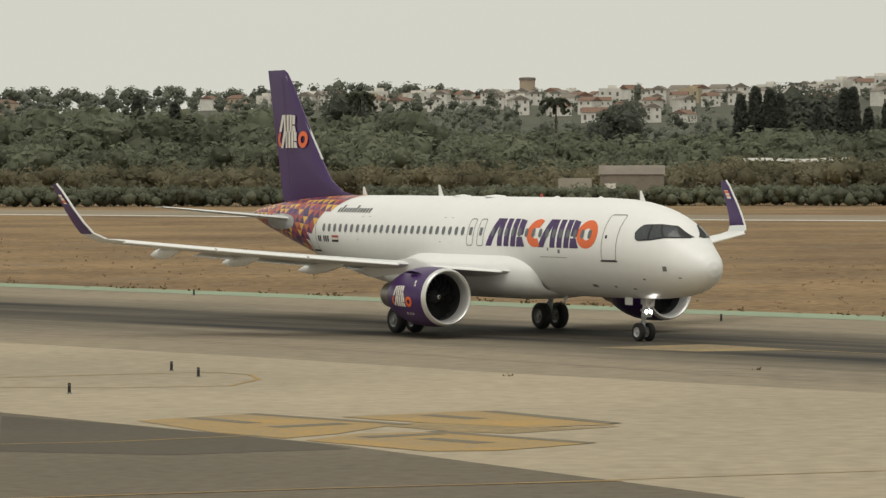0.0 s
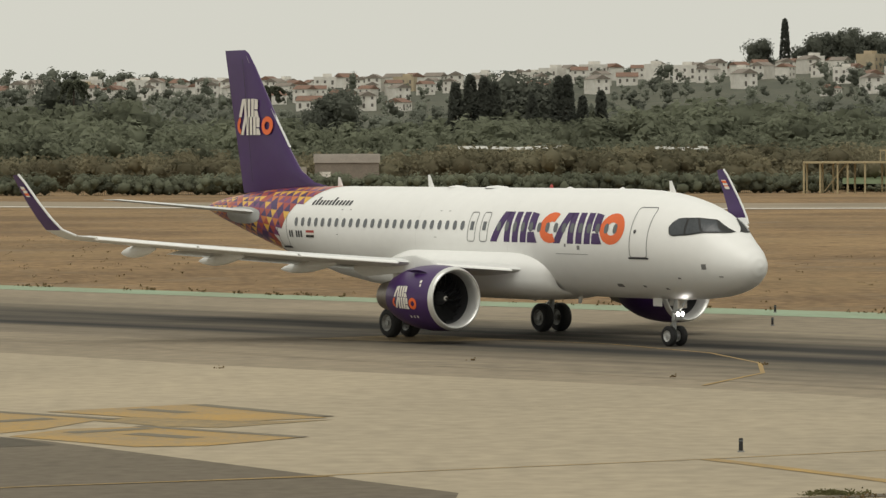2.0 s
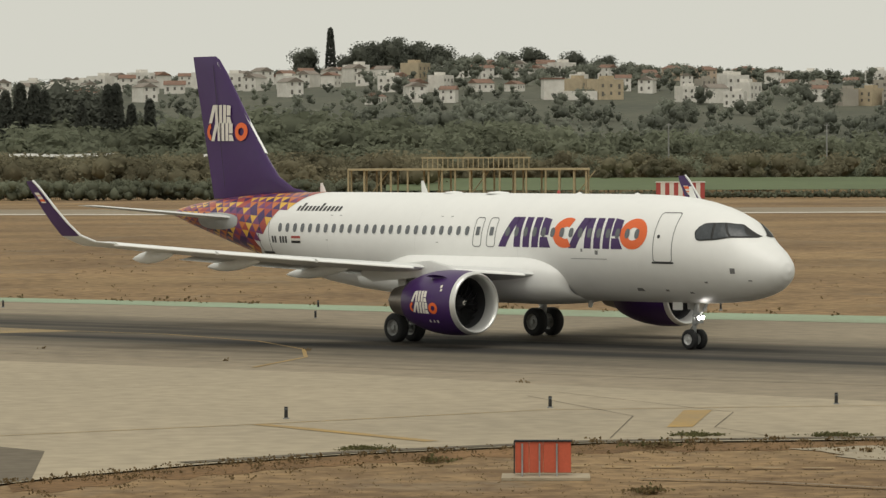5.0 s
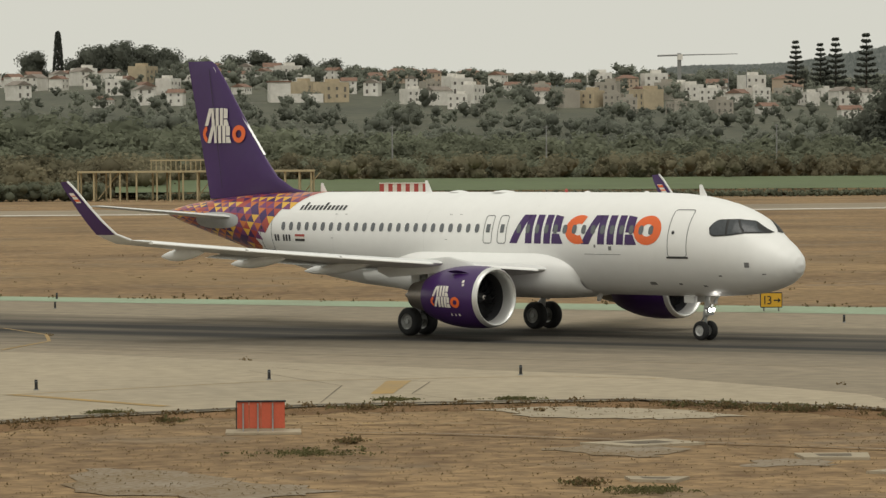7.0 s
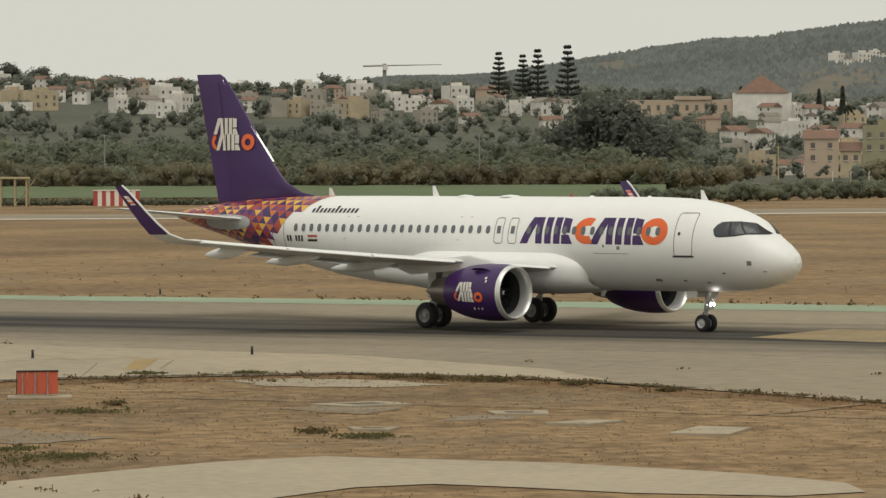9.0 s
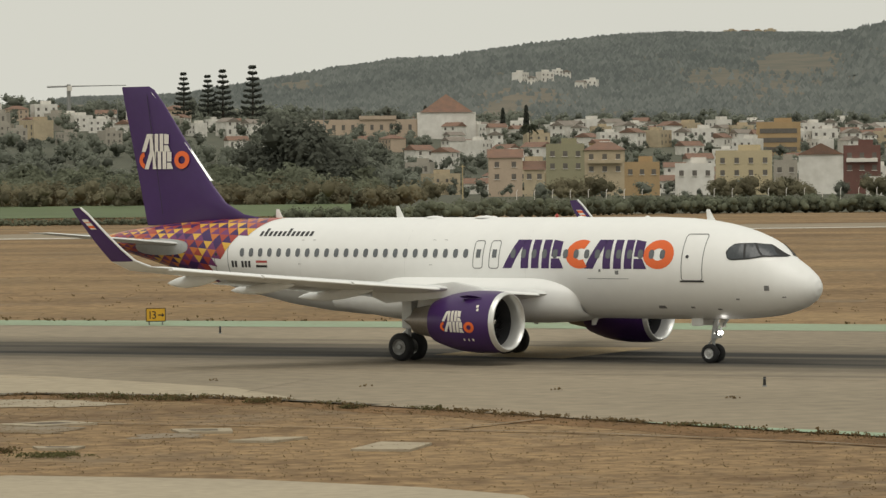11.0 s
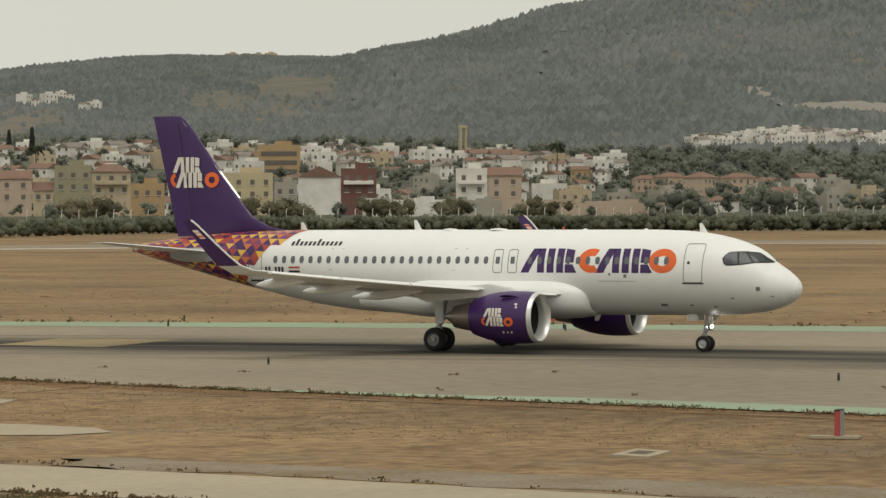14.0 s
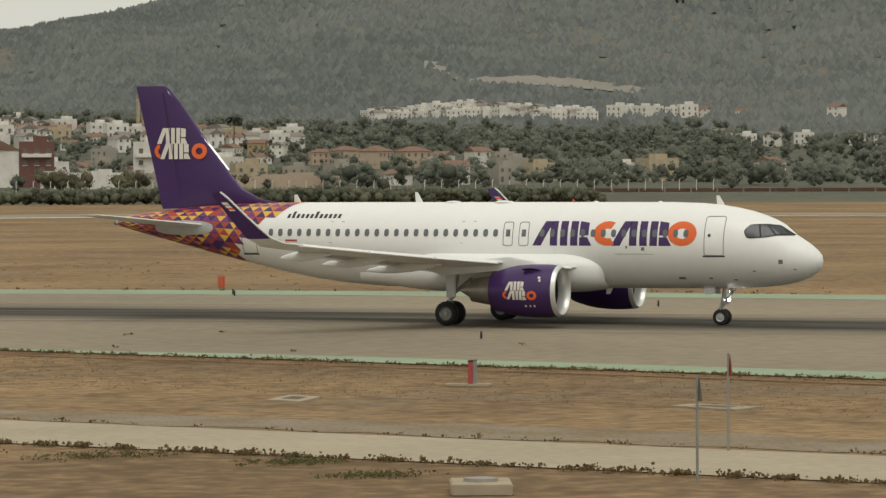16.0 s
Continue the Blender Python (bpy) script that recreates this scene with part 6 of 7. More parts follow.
def build_street():
    """The row of houses that faces the airfield, and a large ochre block behind it."""
    for az, w, h, floors, roof, wall, text in (
            (24.11, 9.4, 12.4, 2, "flat", WALLOLIVE, "pale olive-green two-storey house with a flat roof"),
            (24.68, 9.8, 11.6, 2, "hip", WALLCREAM, "cream house with an upper balcony and low roof"),
            (25.22, 8.6, 7.8, 1, "flat", WALLOCHRE, "low beige house with a flat roof"),
            (25.98, 9.6, 7.4, 1, "flat", WALLWHITE, "long low white house facing the airfield"),
            (26.69, 13.8, 10.4, 2, "flat", WALLYELLOW, "long pale yellow two-storey house"),
            (27.29, 5.8, 8.0, 1, "flat", WALLGREY, "low unrendered grey annexe between houses"),
            (27.80, 10.8, 10.0, 0, "front", WALLWHITE, "blank white gable wall of a large house"),
            (28.39, 9.0, 11.4, 2, "flat", WALLBRICK, "dark red-brown house with white balconies"),
            (30.09, 8.0, 11.3, 2, "flat", WALLWHITE, "white house with a covered balcony behind the wall"),
            (30.59, 8.5, 10.2, 2, "gable", WALLPINK, "salmon house with a tiled roof"),
            (23.24, 8.3, 9.9, 2, "gable", WALLPINK, "salmon house with a tiled roof"),
            (23.66, 5.0, 6.9, 1, "gable", WALLCREAM, "small cream house with a tiled roof")):
        home = house_proto(w, 9, h, roof, wall, wall if roof == "flat" else ROOFTILE, 0, text)
        home.matrix_basis = pose(*spot(az, 972), 3.2, 0, 0, -az)
        n = max(2, round(w / 3.4))
        for fl in range(floors):
            z = h - 2.3 - 3.0 * (floors - 1 - fl)
            for k in range(n):
                x = -w / 2 + w * (k + 0.5) / n
                pane = part("window", boxed((x - 0.55, -4.56, z), (x + 0.55, -4.44, z + 1.3)), HOUSEGLASS, home)
                part("sill", boxed((x - 0.7, -4.7, z - 0.12), (x + 0.7, -4.45, z)), STRIPEWHITE, pane)
            if floors == 2 and fl == 1 and wall in (WALLCREAM, WALLBRICK, WALLWHITE):
                part("balcony", boxed((-w * 0.42, -5.6, z - 1.0), (w * 0.42, -4.5, z - 0.1), 0.03), WALLCREAM if wall is WALLCREAM else STRIPEWHITE, home, "pale walled balcony")
    az, w = 27.19, 14.8
    block = house_proto(w, 10, 16.6, "flat", WALLOCHRE, WALLOCHRE, 0, "large ochre apartment block with dark balconies", "apartment block")
    block.matrix_basis = pose(*spot(az, 1335), 9, 0, 0, -az)
    # No hollow here: a flat dark panel paints the shade of each recess.
    for fl in range(3):
        part("balcony_recess", boxed((-w * 0.42, -5.1, 13.6 - 3.1 * fl), (w * 0.42, -4.9, 15.2 - 3.1 * fl)), HOUSEGLASS, block, "flat dark panel painted as a shaded balcony recess")


build_town()
build_street()


# ---- landmarks beyond the airfield ----
def build_landmarks():
    # single trees
    fir = single_tree("fir_tree", "fir", CYPRESSLEAF, "tall dark tiered conifer standing above the town", 900, 21)
    for x, y, top, k in ((481, 1430, 49.5, 0.9), (490, 1428, 48.5, 0.85), (495, 1425, 50.5, 1.0), (506, 1422, 52, 1.0)):
        d, az = math.hypot(x, y), math.degrees(math.atan2(x, y))
        z = land(az, d)
        place_thing(fir, x, y, z, 40 * k, (top - z) / 9.3)
    cyp = single_tree("cypress_tree", "cypress", CYPRESSLEAF, "slender dark cypress at the edge of the wood", 520, 22)
    for x, y, top in ((58.4, 905, 21.3), (61.6, 905, 22.9), (64.6, 905, 22.5), (66.9, 905, 21.4), (80.7, 905, 22.6), (82.6, 905, 22.8), (86, 905, 18.5), (75, 905, 19), (90, 905, 19.5), (-70, 880, 21), (-62, 880, 19.5)):
        place_thing(cyp, x, y, 0, x * 7, top / 9.9)
    for x, y, top in ((243, 1713, 61.5), (566, 1395, 36), (552, 1398, 35), (596, 1390, 35), (604, 1386, 36), (530, 1400, 32)):
        d, az = math.hypot(x, y), math.degrees(math.atan2(x, y))
        z = land(az, min(d, 1700))
        place_thing(cyp, x, y, z, x, (top - z) / 9.9)
    rnd_tree = single_tree("broadleaf_tree", "round", GARDENLEAF, "large dark broadleaf tree", 1500, 23)
    for x, y, top, z in ((77, 915, 22.5, 0), (73, 912, 19.5, 0), (313, 844, 21.5, 0), (306, 850, 16, 0), (322, 846, 16.5, 0), (318, 838, 13, 0), (34, 1040, 21.5, 6), (233.5, 1714, 55.5, 38), (256, 1711, 58.5, 38), (266, 1709, 60.5, 38), (277, 1708, 58.5, 38), (287, 1706, 57, 38), (316, 1680, 53, 36), (327, 1678, 55, 36), (343, 1675, 53, 36), (355, 1672, 51, 36), (-30, 1049, 24, 6)):
        place_thing(rnd_tree, x, y, z, x * 3, (top - z) * (0.82 if z > 30 else 1.0) / 9.6)
    palm = single_tree("palm_tree", "palm", LEAF, "tall palm with drooping fronds among houses", 420, 24)
    for x, y, top, z in ((19.2, 1000, 23, 6), (-28, 1003, 24.5, 6), (546, 1250, 27, 13), (700, 1150, 27, 14)):
        place_thing(palm, x, y, z, x, (top - z) / 9.2)
    for proto in (fir, cyp, rnd_tree, palm):
        for o in (*proto.children_recursive, proto):
            bpy.data.objects.remove(o)
    # squat water tower on the skyline
    tower = empty("water_tower", pose(14, 1748, 30))
    tagged(tower, "squat brown round water tower on the skyline", "tower")
    bm = bmesh.new()
    lathe(bm, [(0, 3.3), (12.2, 3.3)], axis="z", n=20)
    part("shaft", bm, WALLPINK, tower)
    bm = bmesh.new()
    lathe(bm, [(12.2, 3.3), (12.2, 3.6), (13.2, 3.6), (13.4, 3.0), (13.6, 0.01)], axis="z", n=20)
    part("cap", bm, ROOFGREY, tower)
    # arched tower of the hill town
    tower = empty("bell_tower", pose(813, 1413, 24))
    tagged(tower, "pale open bell tower above the roofs", "tower")
    for x in (-1.2, 1.2):
        part("pier", boxed((x - 0.4, -0.8, 0), (x + 0.4, 0.8, 13.2)), WALLCREAM, tower)
    part("lintel", boxed((-1.7, -1, 13.2), (1.7, 1, 14.6)), WALLCREAM, tower)
    # pink monastery with a pyramid roof
    mon = empty("monastery", pose(548, 1396, 24, 0, 0, -21))
    tagged(mon, "long pale pink building with a brown pyramid roof", "building")
    part("wall", boxed((-31, -5, -4), (31, 5, 7)), WALLPINK, mon)
    part("hall", boxed((14, -6.5, -4), (36, 6.5, 9.5)), WALLWHITE, mon)
    bm = bmesh.new()
    vs = [bm.verts.new(p) for p in ((15, -7, 9.5), (35, -7, 9.5), (35, 7, 9.5), (15, 7, 9.5), (25, 0, 16.5))]
    for f in ((0, 1, 4), (1, 2, 4), (2, 3, 4), (3, 0, 4), (3, 2, 1, 0)):
        bm.faces.new([vs[i] for i in f])
    part("roof", bm, ROOFTILE, mon)
    bm = bmesh.new()
    box(bm, (-8, -5.6, 7), (6, 5.6, 8.4))
    part("attic", bm, WALLPINK, mon)
    for k in range(12):
        part("window", boxed((-29 + 3.6 * k, -5.06, 3), (-27.8 + 3.6 * k, -4.9, 5)), HOUSEGLASS, mon)
    # a white house group among the trees
    home = empty("white_villa", pose(266, 1352, 17, 0, 0, -4))
    tagged(home, "white stepped villa among dark trees", "house")
    part("wall", boxed((-9, -5, -3), (6, 5, 9)), WALLWHITE, home)
    part("upper_storey", boxed((-1, -4, 9), (6, 4, 16)), WALLWHITE, home)
    part("side_wing", boxed((6, -6, -3), (17, 4, 12)), WALLWHITE, home)
    part("roof", boxed((-1.3, -4.3, 16), (6.3, 4.3, 16.5)), ROOFTILE, home)
    for k in range(4):
        part("window", boxed((-7 + 3.2 * k, -5.05, 4), (-5.8 + 3.2 * k, -4.9, 6)), HOUSEGLASS, home)
    # tower crane
    crane = empty("tower_crane", pose(441, 1448, 28))
    tagged(crane, "pale tower crane far behind the trees", "crane")
    part("mast", boxed((-0.6, -0.6, 0), (0.6, 0.6, 17.5)), GALV, crane)
    bm = bmesh.new()
    rod(bm, (-8, 2, 16.6), (0, 0, 16.8), 0.35)
    rod(bm, (0, 0, 16.8), (21, -6, 17.1), 0.26, 0.14)
    part("jib", bm, GALV, crane)
    part("cab", boxed((-0.9, -1.4, 15), (0.9, -0.4, 17)), STRIPEWHITE, crane)
    # polytunnels
    for x0, y0, x1, y1, z in ((53, 800, 73.5, 799, 7.4), (90, 797, 100, 796, 7.2)):
        bm = bmesh.new()
        patch(bm, lambda u, v: Vector((x0 + (x1 - x0) * u, y0 + (y1 - y0) * u + 3 - 6 * v, z + 0.55 * math.sin(math.pi * v) + 0.12 * math.sin(9 * u))), 16, 6)
        for x, y in ((x0, y0), (x1, y1)):
            rod(bm, (x, y, -0.2), (x, y, z), 0.15)
        tagged(part("polytunnel", bm, TUNNEL), "long white plastic greenhouse roof among trees", "greenhouse")
    # barn with a curved roof and a low white shed
    barn = empty("barn", pose(30.5, 760, 0.9, 0, 0, -2))
    tagged(barn, "low grey barn with a rounded roof by the hedge", "barn")
    part("wall", boxed((-5.5, -3, -1.0), (6, 3, 4.2)), ROOFGREY, barn)
    bm = bmesh.new()
    patch(bm, lambda u, v: Vector((-5.7 + 11.9 * u, -3.2 + 6.4 * v, 4.2 + 1.6 * math.sin(math.pi * v))), 6, 10)
    part("roof", bm, ROOFGREY, barn, smooth=60)
    part("door", boxed((-4.6, -3.06, 0), (-2.6, -2.95, 2.6)), WALLWHITE, barn)
    tagged(part("shed", boxed((17.5, 757, -0.1), (23.5, 761, 4.4), 0.1), WALLGREY), "low white shed beside the hedge", "shed")
    # green field behind the hedge, pale track
    ds = (728, 792)
    v, f = [], []
    az = np.arange(9.0, 21.01, 0.5)
    for a in az:
        v += [(*spot(a, ds[0]), 1.3), (*spot(a, ds[1]), 3.1)]
    f = [(2 * i, 2 * i + 2, 2 * i + 3, 2 * i + 1) for i in range(len(az) - 1)]
    tagged(arrays("field", v, f, FIELD), "bright green crop field behind the low hedge", kind="structure")
    # slender masts
    for x, y, z, h, mat in ((181, 791, 0, 13.6, GALV), (211, 784, 0, 13.4, GALV), (262, 792, 0, 13.6, GALV), (300, 720, 0, 10.7, POSTYELLOW), (118, 770, 0, 5.4, POSTYELLOW), (395, 1050, 4, 28, GALV), (445, 1400, 26, 12, GALV), (452, 1400, 26, 13, GALV)):
        mast = empty("mast", pose(x, y, z))
        tagged(mast, "slender pole with a small crosshead", "pole")
        part("shaft", rod(bmesh.new(), (0, 0, -0.3), (0, 0, h), 0.2, 0.12, 8), mat, mast)
        part("crosshead", boxed((-0.5, -0.08, h - 0.4), (0.5, 0.08, h - 0.25)), mat, mast)
    # quarry scars on the hill, earth track: bare ground where the line of sight from the airfield meets the slope
    def slope_at(az, rise):
        d = 1700
        while d < 3000 and land(az, d) < 7.5 + rise * (d + 55):
            d += 5
        return d
    for a0, a1, low, high in SCARS:
        v, f = [], []
        for i in range(25):
            u = i / 24
            a = a0 + (a1 - a0) * u
            bow = 0.0016 * math.sin(math.pi * u) + 0.0005 * noise.noise(Vector((u * 9, 0, 0)))
            d0, d1 = slope_at(a, low[0] + (low[1] - low[0]) * u + bow * 0.4), slope_at(a, high[0] + (high[1] - high[0]) * u + bow)
            for k in range(5):
                d = d0 + (d1 - d0) * k / 4
                v.append((*spot(a, d), land(a, d) + 0.5))
        for i in range(24):
            for k in range(4):
                f.append((i * 5 + k, i * 5 + 5 + k, i * 5 + 6 + k, i * 5 + 1 + k))
        tagged(arrays("quarry_scar", v, f, STONE), "pale bare quarry scar on the hill", kind="structure")
    # parked car at the field's edge
    car = empty("parked_car", pose(272.5, 748, 0, 0, 0, -18))
    tagged(car, "small pale car parked at the field", "car")
    bm = bmesh.new()
    box(bm, (-2, -0.8, 0.35), (2, 0.8, 1.0), 0.15)
    part("body", bm, GALV, car)
    part("cabin", boxed((-1.0, -0.7, 1.0), (1.1, 0.7, 1.5), 0.2), GLASS, car)
    for x in (-1.25, 1.25):
        for y in (-0.8, 0.8):
            bm = bmesh.new()
            lathe(bm, [(-0.1, 0.01), (-0.1, 0.32), (0.1, 0.32), (0.1, 0.01)], axis="y", at=(x, y, 0.32), n=14)
            part("wheel", bm, TYRE, car)


build_landmarks()


# ---- fixtures of the airfield ----
def build_pier():
    """Open platform on many pale posts, with a second deck above."""
    pier = empty("antenna_platform", pose(105, 700, 0, 0, 0, -9.5))
    tagged(pier, "open platform on many pale yellow posts beyond the runway", "platform")
    L = 40
    part("deck", boxed((-0.5, -2.5, 4.9), (L + 0.5, 2.5, 5.25)), POSTYELLOW, pier)
    part("upper_deck", boxed((12, -2, 6.9), (30.5, 2, 7.15)), POSTYELLOW, pier)
    r = random.Random(3)
    for k in range(17):
        for y in (-2.1, 2.1):
            x = L * k / 16 + r.uniform(-0.7, 0.7)
            part("post", rod(bmesh.new(), (x, y, -0.3), (x, y, 4.9), 0.17, n=8), POSTYELLOW, pier)
    for k in range(22):
        x = 12.2 + 18 * k / 21
        part("upper_post", rod(bmesh.new(), (x, -1.9, 5.25), (x, -1.9, 6.9), 0.09, n=6), POSTYELLOW, pier)
    for x in (3, 20, 38):
        part("brace", rod(bmesh.new(), (x, 0, 0.3), (x + 3.5, 0, 4.8), 0.1, n=6), POSTYELLOW, pier)


def build_hut():
    hut = empty("striped_hut", pose(160, 690, 0, 0, 0, -12))
    tagged(hut, "small equipment hut in red and white stripes", "hut")
    w, n = 8.2, 11
    for k in range(n):
        x0, x1 = -w / 2 + w * k / n, -w / 2 + w * (k + 1) / n
        part("panel", boxed((x0, -1.4, 0), (x1, 1.4, 2.7)), STRIPERED if k % 2 == 0 else STRIPEWHITE, hut)
    part("roof", boxed((-w / 2 - 0.1, -1.5, 2.7), (w / 2 + 0.1, 1.5, 2.86)), STRIPEWHITE, hut)


def build_sign_box():
    """Rear of a taxiway sign: red-orange panels held by pale struts on a slab."""
    box_ = empty("sign_back", pose(26.4, 125.6, 0, 0, 0, -11) @ Matrix.Diagonal((0.84, 0.84, 0.9, 1)))
    tagged(box_, "red-orange back of a taxiway sign on a concrete slab", "sign")
    part("slab", boxed((-1.15, -0.9, -0.05), (1.3, 0.7, 0.03), 0.01), CONCRETE, box_)
    for k in range(4):
        x = -0.78 + 0.39 * k
        part("panel", boxed((x + 0.006, -0.06, 0.1), (x + 0.384, 0.16, 0.9), 0.012), SIGNRED, box_)
    part("cap", boxed((-0.81, -0.1, 0.9), (0.81, 0.2, 0.94), 0.008), BLACK, box_)
    for x in (-0.58, -0.1, 0.38):
        part("strut", boxed((x - 0.025, -0.12, 0.03), (x + 0.025, -0.06, 0.86), 0.006), GALV, box_)
        part("brace", rod(bmesh.new(), (x, -0.5, 0.03), (x, -0.1, 0.4), 0.018, n=6), GALV, box_)
    part("edge", boxed((-0.82, -0.08, 0.08), (-0.785, 0.18, 0.9)), BLACK, box_)


def sign_small(x, y, turn, w, h, face, label, text=""):
    s = empty("taxi_sign", pose(x, y, 0, 0, 0, turn))
    tagged(s, label, "sign")
    part("cabinet", boxed((-w / 2, -0.12, 0.18), (w / 2, 0.12, 0.18 + h), 0.02), BLACK if text else face, s)
    part("face", boxed((-w / 2 + 0.04, -0.135, 0.22), (w / 2 - 0.04, -0.12, 0.14 + h)), face, s)
    for lx in (-w / 3, w / 3):
        part("foot", rod(bmesh.new(), (lx, 0, -0.05), (lx, 0, 0.2), 0.04, n=8), GALV, s)
    if text:
        cu = bpy.data.curves.new("sign_text", "FONT")
        cu.body, cu.size, cu.align_x, cu.extrude = text, 0.8 * h, "CENTER", 0.004
        tmp = new("sign_text", cu)
        dg = bpy.context.evaluated_depsgraph_get()
        me = bpy.data.meshes.new_from_object(tmp.evaluated_get(dg))
        bpy.data.objects.remove(tmp)
        me.materials.append(BLACK)
        ob = new("lettering", me)
        ob.parent = s
        ob.matrix_basis = pose(-0.16, -0.142, 0.18 + 0.22 * h, 90)
        bm = bmesh.new()
        box(bm, (0.12, -0.146, 0.18 + 0.44 * h), (0.36, -0.138, 0.18 + 0.52 * h))
        vs = [bm.verts.new(p) for p in ((0.32, -0.142, 0.18 + 0.32 * h), (0.46, -0.142, 0.18 + 0.48 * h), (0.32, -0.142, 0.18 + 0.64 * h))]
        bm.faces.new(vs)
        part("arrow", bm, BLACK, s)
    return s


def build_markers():
    m = empty("edge_marker")
    tagged(m, "short dark edge marker post on the pavement", "marker post", group="taxiway edge markers")
    part("base", rod(bmesh.new(), (0, 0, -0.05), (0, 0, 0.03), 0.09, n=12), GALV, m)
    part("post", rod(bmesh.new(), (0, 0, 0.03), (0, 0, 0.34), 0.055, 0.05, 12), BLACK, m)
    part("band", rod(bmesh.new(), (0, 0, 0.26), (0, 0, 0.3), 0.058, n=12), GREYGLASS, m)
    for x, y in ((-4.1, 175.7), (-2.0, 189.5), (-0.7, 185.4), (23.1, 147), (31.4, 150.2), (40.1, 150.0), (64.5, 126.5), (76.2, 98.3), (107.7, 126.6), (-7.8, 269.7), (19.9, 232.8), (33.3, 216), (35.2, 229), (64.2, 185.6), (53.7, 221), (84.4, 178.6), (99.2, 157.5), (90, 188), (100.6, 160)):
        copy_thing(m, pose(x, y, 0))
    for o in (*m.children_recursive, m):
        bpy.data.objects.remove(o)


def build_roadside():
    # triangular warning signs on poles, seen from behind and edge-on
    for x, y, h, turn, face, lab in ((34.3, 28.8, 2.55, 66, GALV, "grey back of a triangular road sign on a pole"), (41.5, 36.7, 2.6, 60, SIGNRED, "triangular warning sign with red rim on a pole")):
        s = empty("road_sign", pose(x, y, 0, 0, 0, turn))
        tagged(s, lab, "road sign")
        part("pole", rod(bmesh.new(), (0, 0, -0.2), (0, 0, h), 0.035, n=10), GALV, s)
        bm = bmesh.new()
        vs = [bm.verts.new(p) for p in ((-0.34, -0.05, h - 0.62), (0.34, -0.05, h - 0.62), (0, -0.05, h))]
        bm.faces.new(vs)
        bmesh.ops.solidify(bm, geom=bm.faces[:], thickness=0.02)
        part("plate", bm, face, s)
        if face is SIGNRED:
            bm = bmesh.new()
            bm.faces.new([bm.verts.new(p) for p in ((-0.21, -0.075, h - 0.54), (0.21, -0.075, h - 0.54), (0, -0.075, h - 0.16))])
            part("field", bm, STRIPEWHITE, s)
    # concrete slabs and covers in the grass
    for pts, lab in (([(39.2, 102.3), (41.1, 104.8), (42.2, 103.6), (40.6, 101.3)], "flat pale concrete slab in dry grass"), ([(37.4, 107.5), (38.8, 108.4), (40.0, 107.9), (38.5, 106.7)], "flat pale concrete slab in dry grass"), ([(31.6, 107.9), (33.0, 107.3), (32.4, 106.4), (31.5, 107)], "half buried concrete cover in dry grass"), ([(37.6, 113.4), (39.4, 113), (38.9, 111.4), (37.4, 112)], "half buried concrete cover in dry grass"), ([(43.8, 64.0), (45.9, 65.9), (46.2, 64.4), (44.2, 62.5)], "flat concrete cable pit cover in dry grass"), ([(52.3, 53.4), (53.6, 53.6), (54.2, 51.1), (52.6, 50.4)], "flat concrete cable pit cover in dry grass"), ([(33.5, 118.6), (36, 119.2), (36.6, 117.6), (34.4, 117)], "half buried concrete cover in dry grass")):
        bm = bmesh.new()
        f = bm.faces.new([bm.verts.new((x, y, 0.02)) for x, y in pts])
        r = bmesh.ops.extrude_face_region(bm, geom=[f])
        for q in r["geom"]:
            if isinstance(q, bmesh.types.BMVert):
                q.co.z = -0.08
        bmesh.ops.recalc_face_normals(bm, faces=bm.faces)
        slab = tagged(part("concrete_slab", bm, CONCRETE), lab, "slab")
        if "pit" in lab or "buried" in lab:
            c = [sum(p[k] for p in pts) / len(pts) for k in (0, 1)]
            bm = bmesh.new()
            bm.faces.new([bm.verts.new((c[0] + 0.5 * (x - c[0]), c[1] + 0.5 * (y - c[1]), 0.026)) for x, y in pts])
            part("cover", bm, DARKASPHALT, slab, "dark metal cover")
    # manhole block by the service road
    man = empty("manhole_block", pose(28.5, 29.6, 0, 0, 0, -33))
    tagged(man, "raised concrete manhole block with a round iron lid", "manhole")
    part("block", boxed((-0.72, -1.1, -0.05), (0.72, 1.1, 0.22), 0.03), CONCRETE, man)
    bm = bmesh.new()
    lathe(bm, [(0.22, 0.42), (0.3, 0.4), (0.3, 0.01)], axis="z", n=24)
    part("lid", bm, HOTMETAL, man)
    # low red marker board near the shoulder
    brd = empty("marker_board", pose(54.2, 67.2, 0, 0, 0, -44))
    tagged(brd, "narrow red marker board on a pale concrete foot", "sign")
    part("foot", boxed((-0.9, -0.35, -0.04), (0.7, 0.35, 0.06), 0.02), CONCRETE, brd)
    part("board", boxed((-0.09, -0.26, 0.06), (0.09, 0.36, 0.84), 0.015), STRIPERED, brd)
    part("edge", boxed((0.09, -0.28, 0.06), (0.13, 0.38, 0.88), 0.01), GALV, brd)
    part("cap", boxed((-0.1, -0.27, 0.84), (0.13, 0.37, 0.88), 0.008), BLACK, brd)
    # perimeter posts before the town
    post = empty("fence_post")
    tagged(post, "short pale concrete fence post", "fence post", group="perimeter fence posts")
    part("shaft", rod(bmesh.new(), (0, 0, -0.3), (0, 0, 2.0), 0.1, n=6), STRIPEWHITE, post)
    part("arm", rod(bmesh.new(), (0, 0, 2.0), (0.25, 0, 2.4), 0.08, n=6), STRIPEWHITE, post)
    for k in range(60):
        a = 23.4 + 0.26 * k
        copy_thing(post, pose(*spot(a, 890), 3.0, 0, 0, -a))
